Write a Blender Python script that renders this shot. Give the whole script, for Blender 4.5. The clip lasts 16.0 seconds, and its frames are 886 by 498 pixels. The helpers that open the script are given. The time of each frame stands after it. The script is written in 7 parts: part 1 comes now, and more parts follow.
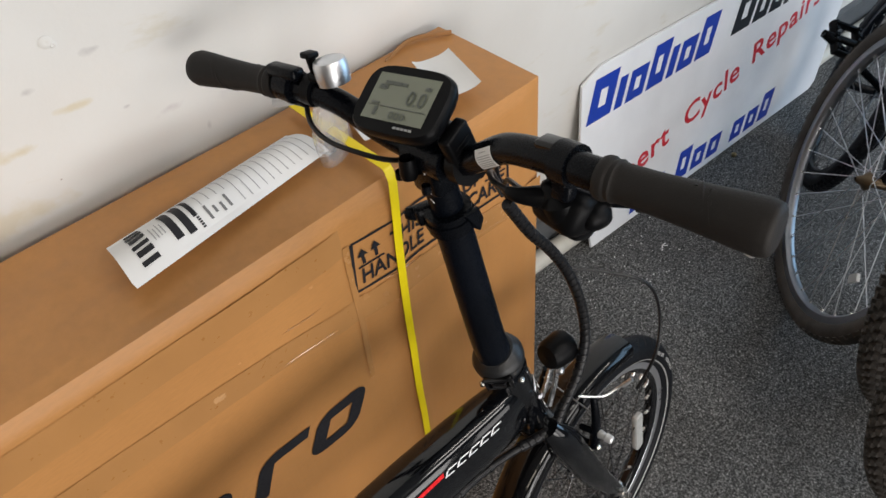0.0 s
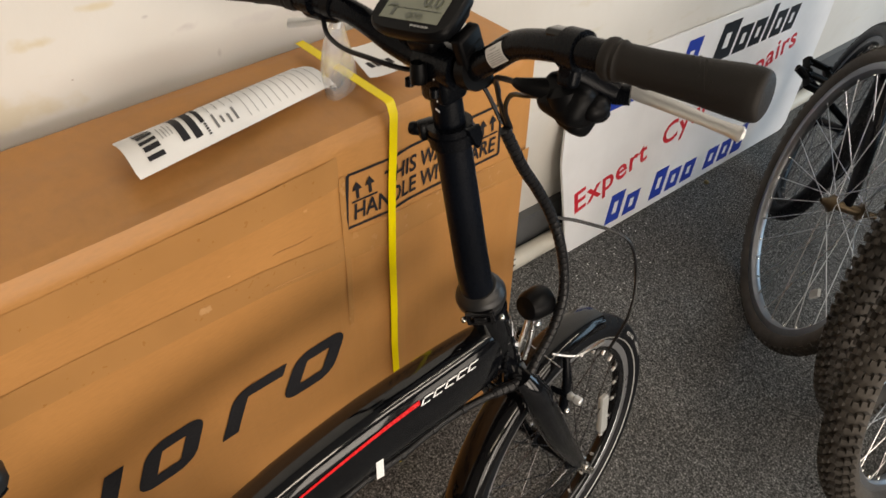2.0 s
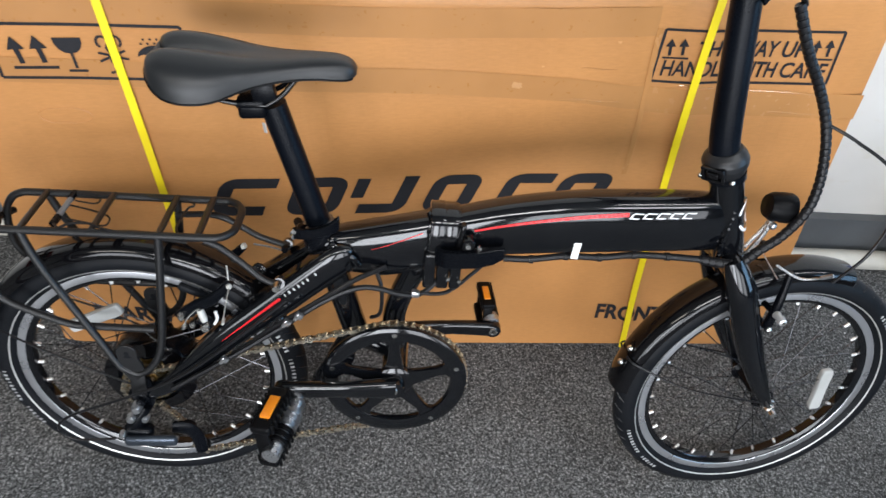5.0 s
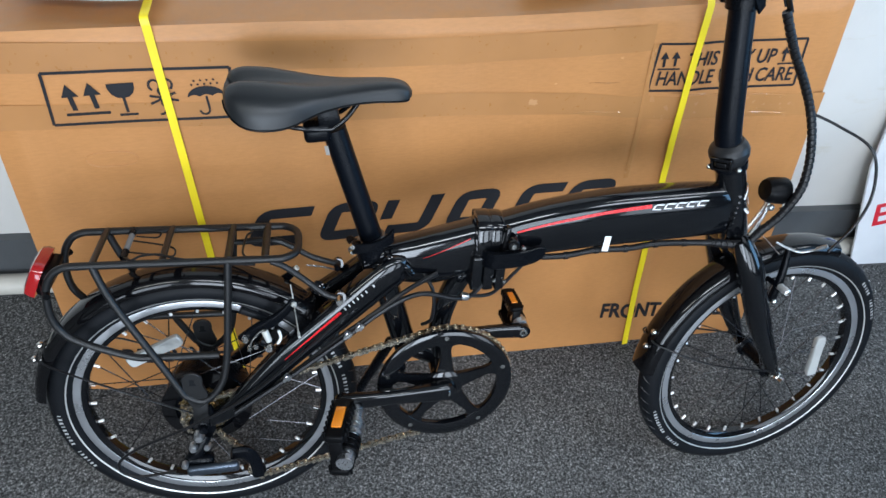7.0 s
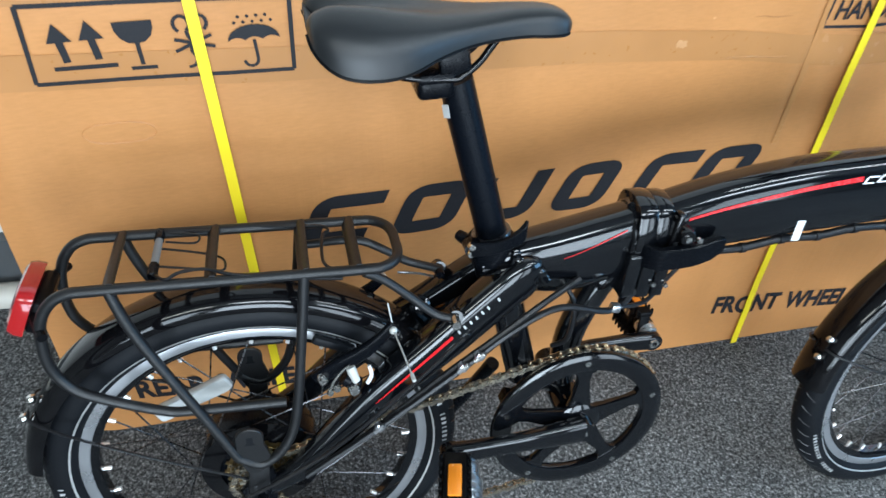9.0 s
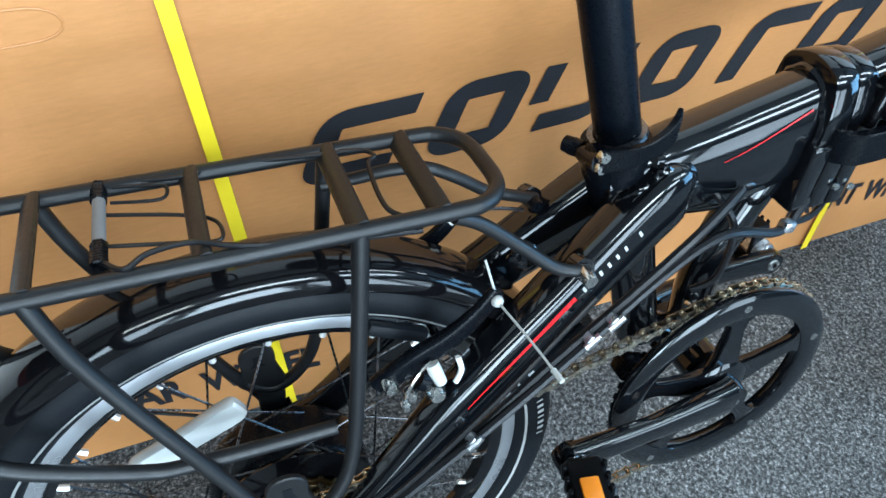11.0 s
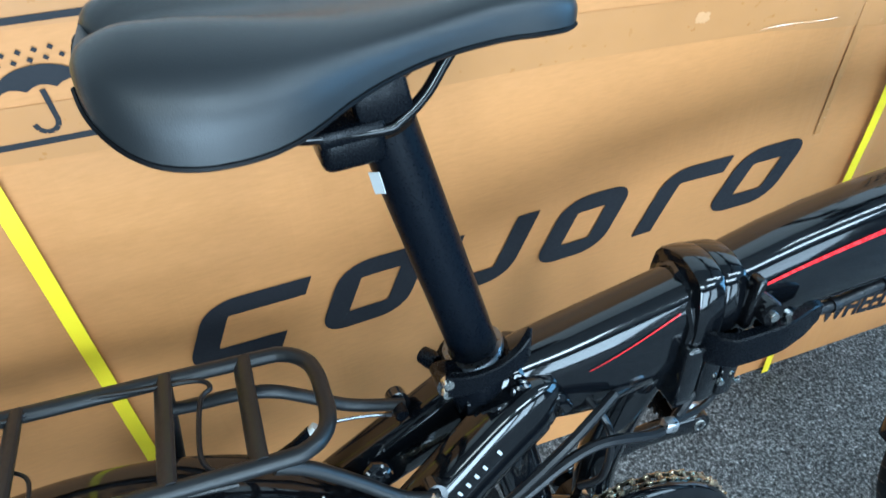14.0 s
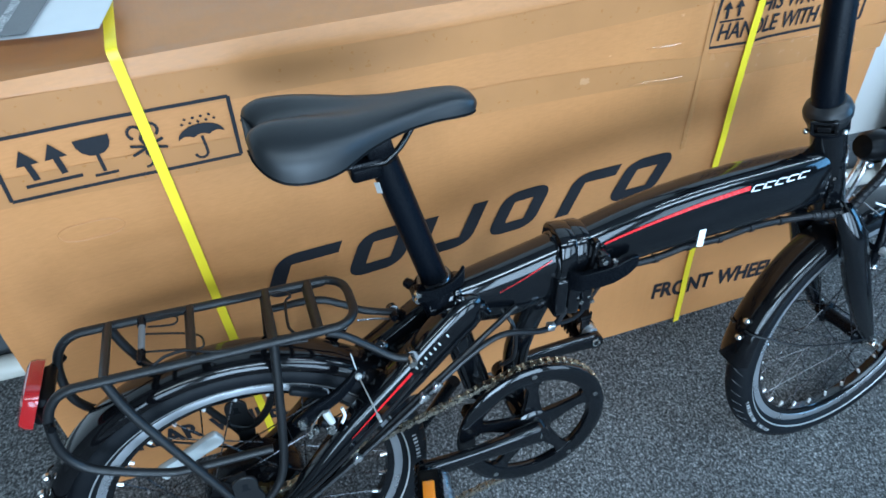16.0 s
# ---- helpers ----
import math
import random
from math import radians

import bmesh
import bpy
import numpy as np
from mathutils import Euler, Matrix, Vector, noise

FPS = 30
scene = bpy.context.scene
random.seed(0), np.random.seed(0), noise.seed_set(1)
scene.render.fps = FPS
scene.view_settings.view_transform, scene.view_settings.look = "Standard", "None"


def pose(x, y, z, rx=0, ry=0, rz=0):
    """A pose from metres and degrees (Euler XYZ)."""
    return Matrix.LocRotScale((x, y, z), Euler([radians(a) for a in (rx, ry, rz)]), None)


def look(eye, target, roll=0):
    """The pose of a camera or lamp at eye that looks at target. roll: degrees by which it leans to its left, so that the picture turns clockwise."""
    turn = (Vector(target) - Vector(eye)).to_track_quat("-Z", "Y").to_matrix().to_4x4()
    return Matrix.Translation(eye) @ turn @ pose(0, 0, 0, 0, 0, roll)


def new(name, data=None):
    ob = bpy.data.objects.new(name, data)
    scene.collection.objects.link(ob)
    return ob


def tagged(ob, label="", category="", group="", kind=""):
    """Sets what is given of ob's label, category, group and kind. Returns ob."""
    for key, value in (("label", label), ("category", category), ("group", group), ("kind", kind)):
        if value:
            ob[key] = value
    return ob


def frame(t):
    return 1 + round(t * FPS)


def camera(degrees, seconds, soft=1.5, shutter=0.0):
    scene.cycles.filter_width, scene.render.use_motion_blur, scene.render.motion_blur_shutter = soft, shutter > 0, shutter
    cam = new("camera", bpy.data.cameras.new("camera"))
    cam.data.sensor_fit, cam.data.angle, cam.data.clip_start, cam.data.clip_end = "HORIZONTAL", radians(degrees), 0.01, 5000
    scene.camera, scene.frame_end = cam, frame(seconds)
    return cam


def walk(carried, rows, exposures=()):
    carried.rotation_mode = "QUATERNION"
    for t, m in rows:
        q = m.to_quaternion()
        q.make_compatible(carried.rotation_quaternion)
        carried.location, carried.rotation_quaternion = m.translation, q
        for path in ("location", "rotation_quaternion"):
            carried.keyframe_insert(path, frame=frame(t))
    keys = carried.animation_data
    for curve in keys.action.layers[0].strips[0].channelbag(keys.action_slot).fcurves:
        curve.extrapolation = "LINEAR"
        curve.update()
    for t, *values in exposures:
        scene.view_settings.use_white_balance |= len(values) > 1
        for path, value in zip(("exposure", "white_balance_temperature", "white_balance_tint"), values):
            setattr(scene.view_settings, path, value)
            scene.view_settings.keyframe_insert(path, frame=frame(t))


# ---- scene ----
cam = camera(63.3, 16.0, soft=1.5, shutter=0.3)
PATH = [
    (0, (-0.431, -0.374, 1.379), (0.542, 0.504, -0.132), 5.0),
    (0.5, (-0.473, -0.41, 1.386), (0.584, 0.476, -0.062), 7.2),
    (1, (-0.499, -0.43, 1.367), (0.594, 0.473, -0.043), 8.9),
    (1.5, (-0.522, -0.439, 1.341), (0.577, 0.463, -0.065), 10.6),
    (2, (-0.525, -0.444, 1.312), (0.569, 0.444, -0.107), 11.9),
    (2.5, (-0.524, -0.443, 1.29), (0.539, 0.399, -0.18), 12.9),
    (3, (-0.519, -0.433, 1.283), (0.501, 0.367, -0.24), 14.0),
    (3.5, (-0.53, -0.443, 1.268), (0.4, 0.36, -0.311), 17.0),
    (4, (-0.542, -0.548, 1.269), (0.048, 0.471, -0.348), 14.5),
    (4.5, (-0.502, -0.712, 1.283), (-0.199, 0.468, -0.303), 10.7),
    (5, (-0.509, -0.819, 1.308), (-0.327, 0.45, -0.227), 7.1),
    (5.2, (-0.527, -0.852, 1.307), (-0.369, 0.45, -0.202), 6.5),
    (7.3, (-0.705, -0.912, 1.32), (-0.308, 0.438, -0.101), 7.6),
    (7.5, (-0.706, -0.917, 1.324), (-0.309, 0.438, -0.091), 7.5),
    (8, (-0.763, -0.877, 1.275), (-0.355, 0.483, -0.133), 7.7),
    (8.5, (-0.825, -0.793, 1.205), (-0.393, 0.549, -0.213), 7.7),
    (9, (-0.833, -0.639, 1.099), (-0.37, 0.635, -0.371), 8.9),
    (9.5, (-0.83, -0.535, 1.011), (-0.347, 0.664, -0.515), 9.1),
    (9.7, (-0.847, -0.515, 0.982), (-0.352, 0.656, -0.562), 8.9),
    (11.8, (-0.893, -0.391, 0.865), (-0.242, 0.658, -0.709), 10.2),
    (12, (-0.876, -0.387, 0.867), (-0.234, 0.671, -0.704), 9.4),
    (12.5, (-0.833, -0.387, 0.882), (-0.203, 0.694, -0.678), 8.3),
    (13, (-0.788, -0.389, 0.895), (-0.176, 0.73, -0.645), 7.0),
    (13.5, (-0.757, -0.38, 0.916), (-0.16, 0.777, -0.602), 6.3),
    (14, (-0.747, -0.38, 0.949), (-0.16, 0.835, -0.527), 5.7),
    (14.5, (-0.747, -0.399, 0.985), (-0.178, 0.849, -0.471), 5.1),
    (15, (-0.758, -0.456, 1.059), (-0.203, 0.778, -0.414), 5.1),
    (15.5, (-0.788, -0.557, 1.177), (-0.254, 0.659, -0.319), 4.8),
    (16, (-0.814, -0.655, 1.238), (-0.288, 0.552, -0.268), 4.4),
]
EXPOSURES = [
    (0.0, -0.50, 6500, 12.0), (1.0, -0.52, 7350, 13.0), (2.0, -0.50, 7600, 14.0), (3.3, -0.25, 7050, 14.0), (4.5, 0.0, 6450, 13.0), (5.2, 0.05, 5750, 9.0),
    (7.5, -0.12, 5350, 6.0), (9.0, 0.32, 5250, 2.0), (12.0, 0.73, 4780, -4.0), (14.3, 0.65, 4580, -6.0), (16.0, 0.14, 4470, -3.0),
]
walk(cam, [(t, look(eye, target, roll)) for t, eye, target, roll in PATH], EXPOSURES)

# ---- light ----
world = bpy.data.worlds.new("shop_air")
scene.world = world
world.use_nodes = True
world.node_tree.nodes["Background"].inputs[0].default_value = (0.75, 0.85, 1.0, 1)
world.node_tree.nodes["Background"].inputs[1].default_value = 0.15


def area(name, eye, target, sx, sy, watts, colour):
    lamp = bpy.data.lights.new(name, "AREA")
    lamp.shape, lamp.size, lamp.size_y, lamp.energy, lamp.color = "RECTANGLE", sx, sy, watts, colour
    ob = new(name, lamp)
    ob.matrix_world = look(eye, target)
    return ob


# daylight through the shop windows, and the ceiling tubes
area("window_daylight", (3.6, -1.8, 1.5), (0.0, 0.0, 0.5), 2.6, 1.9, 74, (0.43, 0.71, 1.0))
for x, watts in ((-2.5, 42), (-1.1, 72), (0.3, 42), (1.7, 22)):
    area("front_daylight", (x, -3.85, 1.05), (x, 0.0, 0.35), 1.05, 1.8, watts, (1.0, 0.98, 0.95))
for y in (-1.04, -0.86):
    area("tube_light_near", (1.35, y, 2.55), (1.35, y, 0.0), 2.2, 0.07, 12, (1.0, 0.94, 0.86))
# unseen ceiling panels, added to spread the light and soften shadows on the box
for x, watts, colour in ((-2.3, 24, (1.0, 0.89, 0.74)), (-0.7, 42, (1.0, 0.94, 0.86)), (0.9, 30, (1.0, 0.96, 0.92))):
    area("ceiling_fill_panel", (x, -2.2, 2.55), (x, -2.2, 0.0), 1.2, 0.58, watts, colour)


# ---- materials ----
class Nodes:
    """A material's node tree, with short ways to add and join nodes."""

    def __init__(self, name, colour=(0.5, 0.5, 0.5), rough=0.5, metal=0.0, coat=0.0, spec=0.5):
        self.m = bpy.data.materials.new(name)
        self.m.use_nodes = True
        self.t = self.m.node_tree
        self.b = self.t.nodes["Principled BSDF"]
        self.b.inputs["Base Color"].default_value = (*colour, 1)
        self.b.inputs["Roughness"].default_value = rough
        self.b.inputs["Metallic"].default_value = metal
        self.b.inputs["Coat Weight"].default_value = coat
        self.b.inputs["Coat Roughness"].default_value = 0.05
        self.b.inputs["Specular IOR Level"].default_value = spec
        self.co = None

    def coords(self):
        if not self.co:
            self.co = self.t.nodes.new("ShaderNodeTexCoord").outputs["Object"]
        return self.co

    def noise(self, scale, detail=4, rough=0.55, stretch=None):
        n = self.t.nodes.new("ShaderNodeTexNoise")
        n.inputs["Scale"].default_value, n.inputs["Detail"].default_value, n.inputs["Roughness"].default_value = scale, detail, rough
        src = self.coords()
        if stretch:
            mp = self.t.nodes.new("ShaderNodeMapping")
            mp.inputs["Scale"].default_value = stretch
            self.t.links.new(src, mp.inputs[0])
            src = mp.outputs[0]
        self.t.links.new(src, n.inputs["Vector"])
        return n.outputs[0]

    def ramp(self, fac, stops):
        r = self.t.nodes.new("ShaderNodeValToRGB")
        while len(r.color_ramp.elements) < len(stops):
            r.color_ramp.elements.new(0.5)
        for e, (p, c) in zip(r.color_ramp.elements, stops):
            e.position, e.color = p, (*c, 1) if len(c) == 3 else c
        self.t.links.new(fac, r.inputs[0])
        return r.outputs[0]

    def mix(self, a, b, fac, mode="MIX"):
        x = self.t.nodes.new("ShaderNodeMix")
        x.data_type, x.blend_type = "RGBA", mode
        for sock, v in ((x.inputs[0], fac), (x.inputs[6], a), (x.inputs[7], b)):
            if hasattr(v, "is_linked"):
                self.t.links.new(v, sock)
            elif isinstance(v, tuple):
                sock.default_value = (*v, 1)
            else:
                sock.default_value = v
        return x.outputs[2]

    def spot(self, centre, size, wobble=0.5, scale=14):
        """0 in the middle of a ragged patch, 1 outside it."""
        def vec(op, a, b=None):
            n = self.t.nodes.new("ShaderNodeVectorMath")
            n.operation = op
            self.t.links.new(a, n.inputs[0])
            if b:
                n.inputs[1].default_value = b
            return n
        d = vec("LENGTH", vec("MULTIPLY", vec("SUBTRACT", self.coords(), centre).outputs[0], tuple(1 / s for s in size)).outputs[0]).outputs["Value"]
        add = self.t.nodes.new("ShaderNodeMath")
        add.operation = "MULTIPLY_ADD"
        self.t.links.new(self.noise(scale, 4), add.inputs[0])
        add.inputs[1].default_value = wobble * 2
        self.t.links.new(d, add.inputs[2])
        return add.outputs[0]

    def colour(self, out):
        self.t.links.new(out, self.b.inputs["Base Color"])
        return self

    def rough(self, fac, lo, hi):
        r = self.t.nodes.new("ShaderNodeMapRange")
        r.inputs[1].default_value, r.inputs[2].default_value = 0.3, 0.7
        r.inputs[3].default_value, r.inputs[4].default_value = lo, hi
        self.t.links.new(fac, r.inputs[0])
        self.t.links.new(r.outputs[0], self.b.inputs["Roughness"])
        return self

    def bump(self, fac, strength, distance):
        b = self.t.nodes.new("ShaderNodeBump")
        b.inputs["Strength"].default_value, b.inputs["Distance"].default_value = strength, distance
        self.t.links.new(fac, b.inputs["Height"])
        old = self.b.inputs["Normal"]
        if old.is_linked:
            self.t.links.new(old.links[0].from_socket, b.inputs["Normal"])
        self.t.links.new(b.outputs[0], old)
        return self


def plain(name, colour, rough, metal=0.0, coat=0.0, grain=0.0, scale=300.0, vary=0.25, spec=0.5):
    """A surface with slight variation of shade and gloss at two scales."""
    n = Nodes(name, colour, rough, metal, coat, spec)
    big, small = n.noise(9, 3), n.noise(scale, 3)
    lo = tuple(c * (1 - vary) for c in colour)
    hi = tuple(min(1, c * (1 + vary)) for c in colour)
    n.colour(n.ramp(big, [(0.3, lo), (0.7, hi)]))
    n.rough(small, max(0.02, rough - 0.06), min(1, rough + 0.08))
    if grain:
        n.bump(small, grain, 0.0006)
    return n.m


FRAME_BLACK = plain("gloss_black_paint", (0.0026, 0.0030, 0.0040), 0.11, coat=0.75, vary=0.15, spec=0.20)
STEM_SHELL = plain("dark_grey_shell", (0.012, 0.0125, 0.0135), 0.34, grain=0.05, scale=900, spec=0.35)
SATIN_BLACK = plain("satin_black_metal", (0.0024, 0.0030, 0.0045), 0.25, vary=0.2, grain=0.03, scale=900, spec=0.12)
RACK_BLACK = plain("rack_black_paint", (0.0060, 0.0062, 0.0068), 0.42, vary=0.15, spec=0.42)
MATT_BLACK = plain("matt_black_metal", (0.0020, 0.0030, 0.0054), 0.30, grain=0.05, scale=700, spec=0.13)
BLACK_PLASTIC = plain("black_plastic", (0.0028, 0.0029, 0.0034), 0.36, grain=0.10, scale=900, spec=0.10)
GLOSS_PLASTIC = plain("gloss_black_plastic", (0.003, 0.003, 0.0036), 0.09, coat=0.22, vary=0.15, spec=0.3)
RUBBER = plain("black_rubber", (0.0050, 0.0058, 0.0075), 0.50, grain=0.3, scale=420, spec=0.16)
GRIP_RUBBER = plain("grip_rubber", (0.0135, 0.0115, 0.0102), 0.60, grain=0.25, scale=900, spec=0.25)
VINYL = plain("saddle_vinyl", (0.0095, 0.0105, 0.0115), 0.37, grain=0.2, scale=1400, vary=0.12, spec=0.45)
SILVER = plain("machined_aluminium", (0.62, 0.63, 0.65), 0.3, metal=1.0, grain=0.05, vary=0.1)
STEEL = plain("bright_steel", (0.66, 0.65, 0.62), 0.2, metal=1.0, vary=0.12)
RIM_WALL = plain("brushed_rim_wall", (0.46, 0.47, 0.49), 0.30, metal=0.8, vary=0.04, scale=22)
SPOKE_STEEL = plain("dark_spoke_steel", (0.085, 0.085, 0.09), 0.28, metal=1.0, vary=0.1)
NIPPLE = plain("bright_nipple", (0.82, 0.82, 0.82), 0.4, metal=0.7, vary=0.05)
DARK_ALLOY = plain("dark_grey_alloy", (0.20, 0.21, 0.23), 0.3, metal=1.0, vary=0.15)
BLUE_ALLOY = plain("blue_grey_alloy", (0.075, 0.090, 0.115), 0.32, metal=0.8, vary=0.15)
CHROME = plain("brushed_chrome", (0.66, 0.67, 0.69), 0.34, metal=1.0, vary=0.05)
CHAIN_STEEL = plain("oiled_chain_steel", (0.50, 0.45, 0.36), 0.27, metal=1.0, vary=0.3, scale=200)
CAST_SILVER = plain("cast_silver_alloy", (0.66, 0.66, 0.65), 0.38, metal=0.6, vary=0.08)
BRASS = plain("freewheel_brass", (0.30, 0.22, 0.10), 0.32, metal=1.0, vary=0.3)
BRONZE = plain("dull_bronze", (0.13, 0.095, 0.060), 0.4, metal=0.9, vary=0.3)
WHITE_PLASTIC = plain("white_plastic", (0.72, 0.72, 0.70), 0.4, vary=0.06)
TYRE_STRIPE = plain("retroreflective_tyre_stripe", (0.62, 0.62, 0.60), 0.42, metal=0.75, vary=0.08)
REFLECT_WHITE = plain("reflective_white_stripe", (0.42, 0.42, 0.41), 0.40, vary=0.08)
CLEAR_REFLECTOR = plain("clear_prism_reflector", (0.40, 0.41, 0.40), 0.18, coat=0.5, grain=0.4, scale=700, vary=0.1)
ORANGE = plain("orange_reflector", (0.85, 0.27, 0.01), 0.2, coat=0.5, grain=0.4, scale=500, vary=0.1)
RED_LENS = plain("red_lens", (0.28, 0.007, 0.008), 0.15, coat=0.6, vary=0.15)
RED_PAINT = plain("red_stripe_paint", (0.62, 0.012, 0.016), 0.25, vary=0.05)
WHITE_PAINT = plain("white_decal", (0.75, 0.75, 0.75), 0.3, vary=0.05)
INK = plain("black_print_ink", (0.014, 0.014, 0.017), 0.55, vary=0.2, spec=0.3)
TIE_NYLON = plain("cloudy_nylon", (0.45, 0.45, 0.42), 0.35, vary=0.1)
STRAP_YELLOW = plain("yellow_strapping", (0.86, 0.67, 0.005), 0.38, vary=0.08, grain=0.25, scale=500)
PAPER = plain("white_paper", (0.74, 0.74, 0.73), 0.75, vary=0.05, grain=0.1, scale=300)
SCUFF = plain("scuffed_paper", (0.56, 0.30, 0.12), 0.8, vary=0.3, grain=0.5, scale=250)
GREY_PAPER = plain("grey_print", (0.17, 0.17, 0.17), 0.6, vary=0.08)
LINE_GREY = plain("grey_ruling", (0.36, 0.36, 0.36), 0.7, vary=0.08)
SIGN_WHITE = plain("white_sign_board", (0.74, 0.75, 0.77), 0.35, vary=0.04)
SIGN_BLUE = plain("blue_sign_vinyl", (0.012, 0.045, 0.36), 0.35, vary=0.08)
SIGN_RED = plain("red_sign_vinyl", (0.58, 0.02, 0.035), 0.35, vary=0.08)
SIGN_BLACK = plain("black_sign_vinyl", (0.012, 0.014, 0.018), 0.35, vary=0.08)
SKIRT_GREY = plain("grey_skirting_paint", (0.075, 0.08, 0.085), 0.45, vary=0.15)
CONDUIT = plain("beige_trunking", (0.52, 0.50, 0.44), 0.4, vary=0.1)
CABLE = plain("black_cable", (0.007, 0.007, 0.008), 0.33, vary=0.15, spec=0.30)
LCD = plain("lcd_glass", (0.16, 0.175, 0.125), 0.12, coat=0.5, vary=0.06)
LCD_INK = plain("lcd_segment", (0.075, 0.085, 0.07), 0.3, vary=0.1)
TREAD_BROWN = plain("worn_tyre_rubber", (0.046, 0.040, 0.034), 0.85, grain=0.4, scale=180, vary=0.5)
OLD_RIM = plain("dull_alloy", (0.30, 0.31, 0.33), 0.38, metal=1.0, vary=0.15)
OLD_SPOKE = plain("dull_spoke_steel", (0.55, 0.56, 0.58), 0.3, metal=1.0, vary=0.15)


def carpet():
    n = Nodes("charcoal_carpet", rough=0.95, spec=0.15)
    fine, mid, big = n.noise(700, 2, 0.75), n.noise(215, 4, 0.78), n.noise(2.2, 4)
    base = n.ramp(mid, [(0.37, (0.015, 0.0153, 0.0155)), (0.50, (0.071, 0.0725, 0.073)), (0.60, (0.182, 0.185, 0.186)), (0.72, (0.46, 0.465, 0.468))])
    fib = n.ramp(fine, [(0.36, (0.4, 0.4, 0.4)), (0.66, (2.0, 2.0, 2.0))])
    col = n.mix(base, fib, 1.0, "MULTIPLY")
    dust = n.ramp(big, [(0.35, (0.80, 0.79, 0.78)), (0.68, (1.20, 1.18, 1.15))])
    n.colour(n.mix(col, dust, 1.0, "MULTIPLY"))
    n.bump(mid, 0.7, 0.003)
    n.bump(fine, 0.6, 0.0015)
    return n.m


def cardboard(name="cardboard", tint=(0.452, 0.213, 0.068), gloss=0.40):
    n = Nodes(name, rough=gloss, spec=0.4)
    big, grain, flute = n.noise(3.5, 4), n.noise(60, 5, 0.6, (1, 1, 5)), n.noise(14, 2, 0.5, (6, 1, 0.25))
    base = n.ramp(big, [(0.3, tuple(c * 0.9 for c in tint)), (0.7, tuple(c * 1.1 for c in tint))])
    fib = n.ramp(grain, [(0.3, (0.93, 0.93, 0.92)), (0.7, (1.06, 1.05, 1.05))])
    n.colour(n.mix(base, fib, 1.0, "MULTIPLY"))
    n.rough(grain, gloss - 0.06, gloss + 0.1)
    n.bump(big, 0.2, 0.02)
    n.bump(flute, 0.12, 0.003)
    n.bump(grain, 0.15, 0.0008)
    return n.m


def wall_paint():
    n = Nodes("scuffed_white_wall", rough=0.55, spec=0.4)
    big, mid, fine = n.noise(1.6, 4), n.noise(7, 5, 0.65, (1, 1, 3)), n.noise(45, 4)
    base = n.ramp(big, [(0.35, (0.60, 0.585, 0.55)), (0.65, (0.70, 0.69, 0.66))])
    stain = n.ramp(mid, [(0.60, (1, 1, 1)), (0.72, (0.90, 0.86, 0.76)), (0.80, (0.74, 0.70, 0.64))])
    col = n.mix(base, stain, 0.75, "MULTIPLY")
    # old scuffs and smears above the box
    for x, z, sx, sz, tone in ((-0.470, 0.943, 0.022, 0.010, (0.80, 0.79, 0.80)), (-0.456, 0.864, 0.018, 0.009, (0.66, 0.63, 0.66)), (-0.412, 0.840, 0.040, 0.022, (0.82, 0.79, 0.82)),
                               (-0.545, 0.922, 0.016, 0.010, (0.80, 0.79, 0.80)), (-0.505, 0.888, 0.060, 0.012, (0.93, 0.86, 0.70)), (-0.575, 0.860, 0.060, 0.018, (0.91, 0.83, 0.66)), (-0.62, 0.78, 0.10, 0.05, (0.93, 0.87, 0.74)),
                               (-0.370, 0.794, 0.008, 0.016, (0.84, 0.83, 0.84)), (-0.549, 0.808, 0.003, 0.002, (0.45, 0.35, 0.30)), (-0.30, 0.83, 0.10, 0.02, (0.93, 0.92, 0.94))):
        col = n.mix(col, n.ramp(n.spot((x, -0.075, z - 1.325), (sx * 1.7, 1.0, sz * 1.7), 0.7), [(0.8, tone), (1.75, (1, 1, 1))]), 1.0, "MULTIPLY")
    n.colour(col)
    n.bump(fine, 0.25, 0.002)
    n.bump(big, 0.3, 0.03)
    return n.m


CARPET, CARDBOARD, WALL_WHITE = carpet(), cardboard(), wall_paint()
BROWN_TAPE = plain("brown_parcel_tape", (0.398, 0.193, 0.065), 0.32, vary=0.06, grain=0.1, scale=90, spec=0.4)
CLEAR_TAPE = plain("clear_tape_on_card", (0.420, 0.205, 0.070), 0.22, vary=0.05, grain=0.1, scale=70, spec=0.45)
TAPE_FOLD = plain("clear_tape_fold", (0.44, 0.23, 0.09), 0.10, coat=1.0, vary=0.1)
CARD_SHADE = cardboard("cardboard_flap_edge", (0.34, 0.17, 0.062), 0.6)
# unseen ceiling and blotchy far walls, kept dark so black paint reflects less
CEILING_GREY = plain("unseen_ceiling_grey", (0.26, 0.26, 0.25), 0.8, vary=0.1)
FAR_WALL = plain("unseen_wall_dark", (0.13, 0.127, 0.118), 0.7, vary=0.7)


def clear_bag():
    n = Nodes("clear_polythene", (0.9, 0.9, 0.9), 0.12)
    n.b.inputs["Transmission Weight"].default_value = 0.6
    n.b.inputs["Alpha"].default_value = 0.55
    n.bump(n.noise(60, 4), 0.6, 0.004)
    return n.m


POLYTHENE = clear_bag()


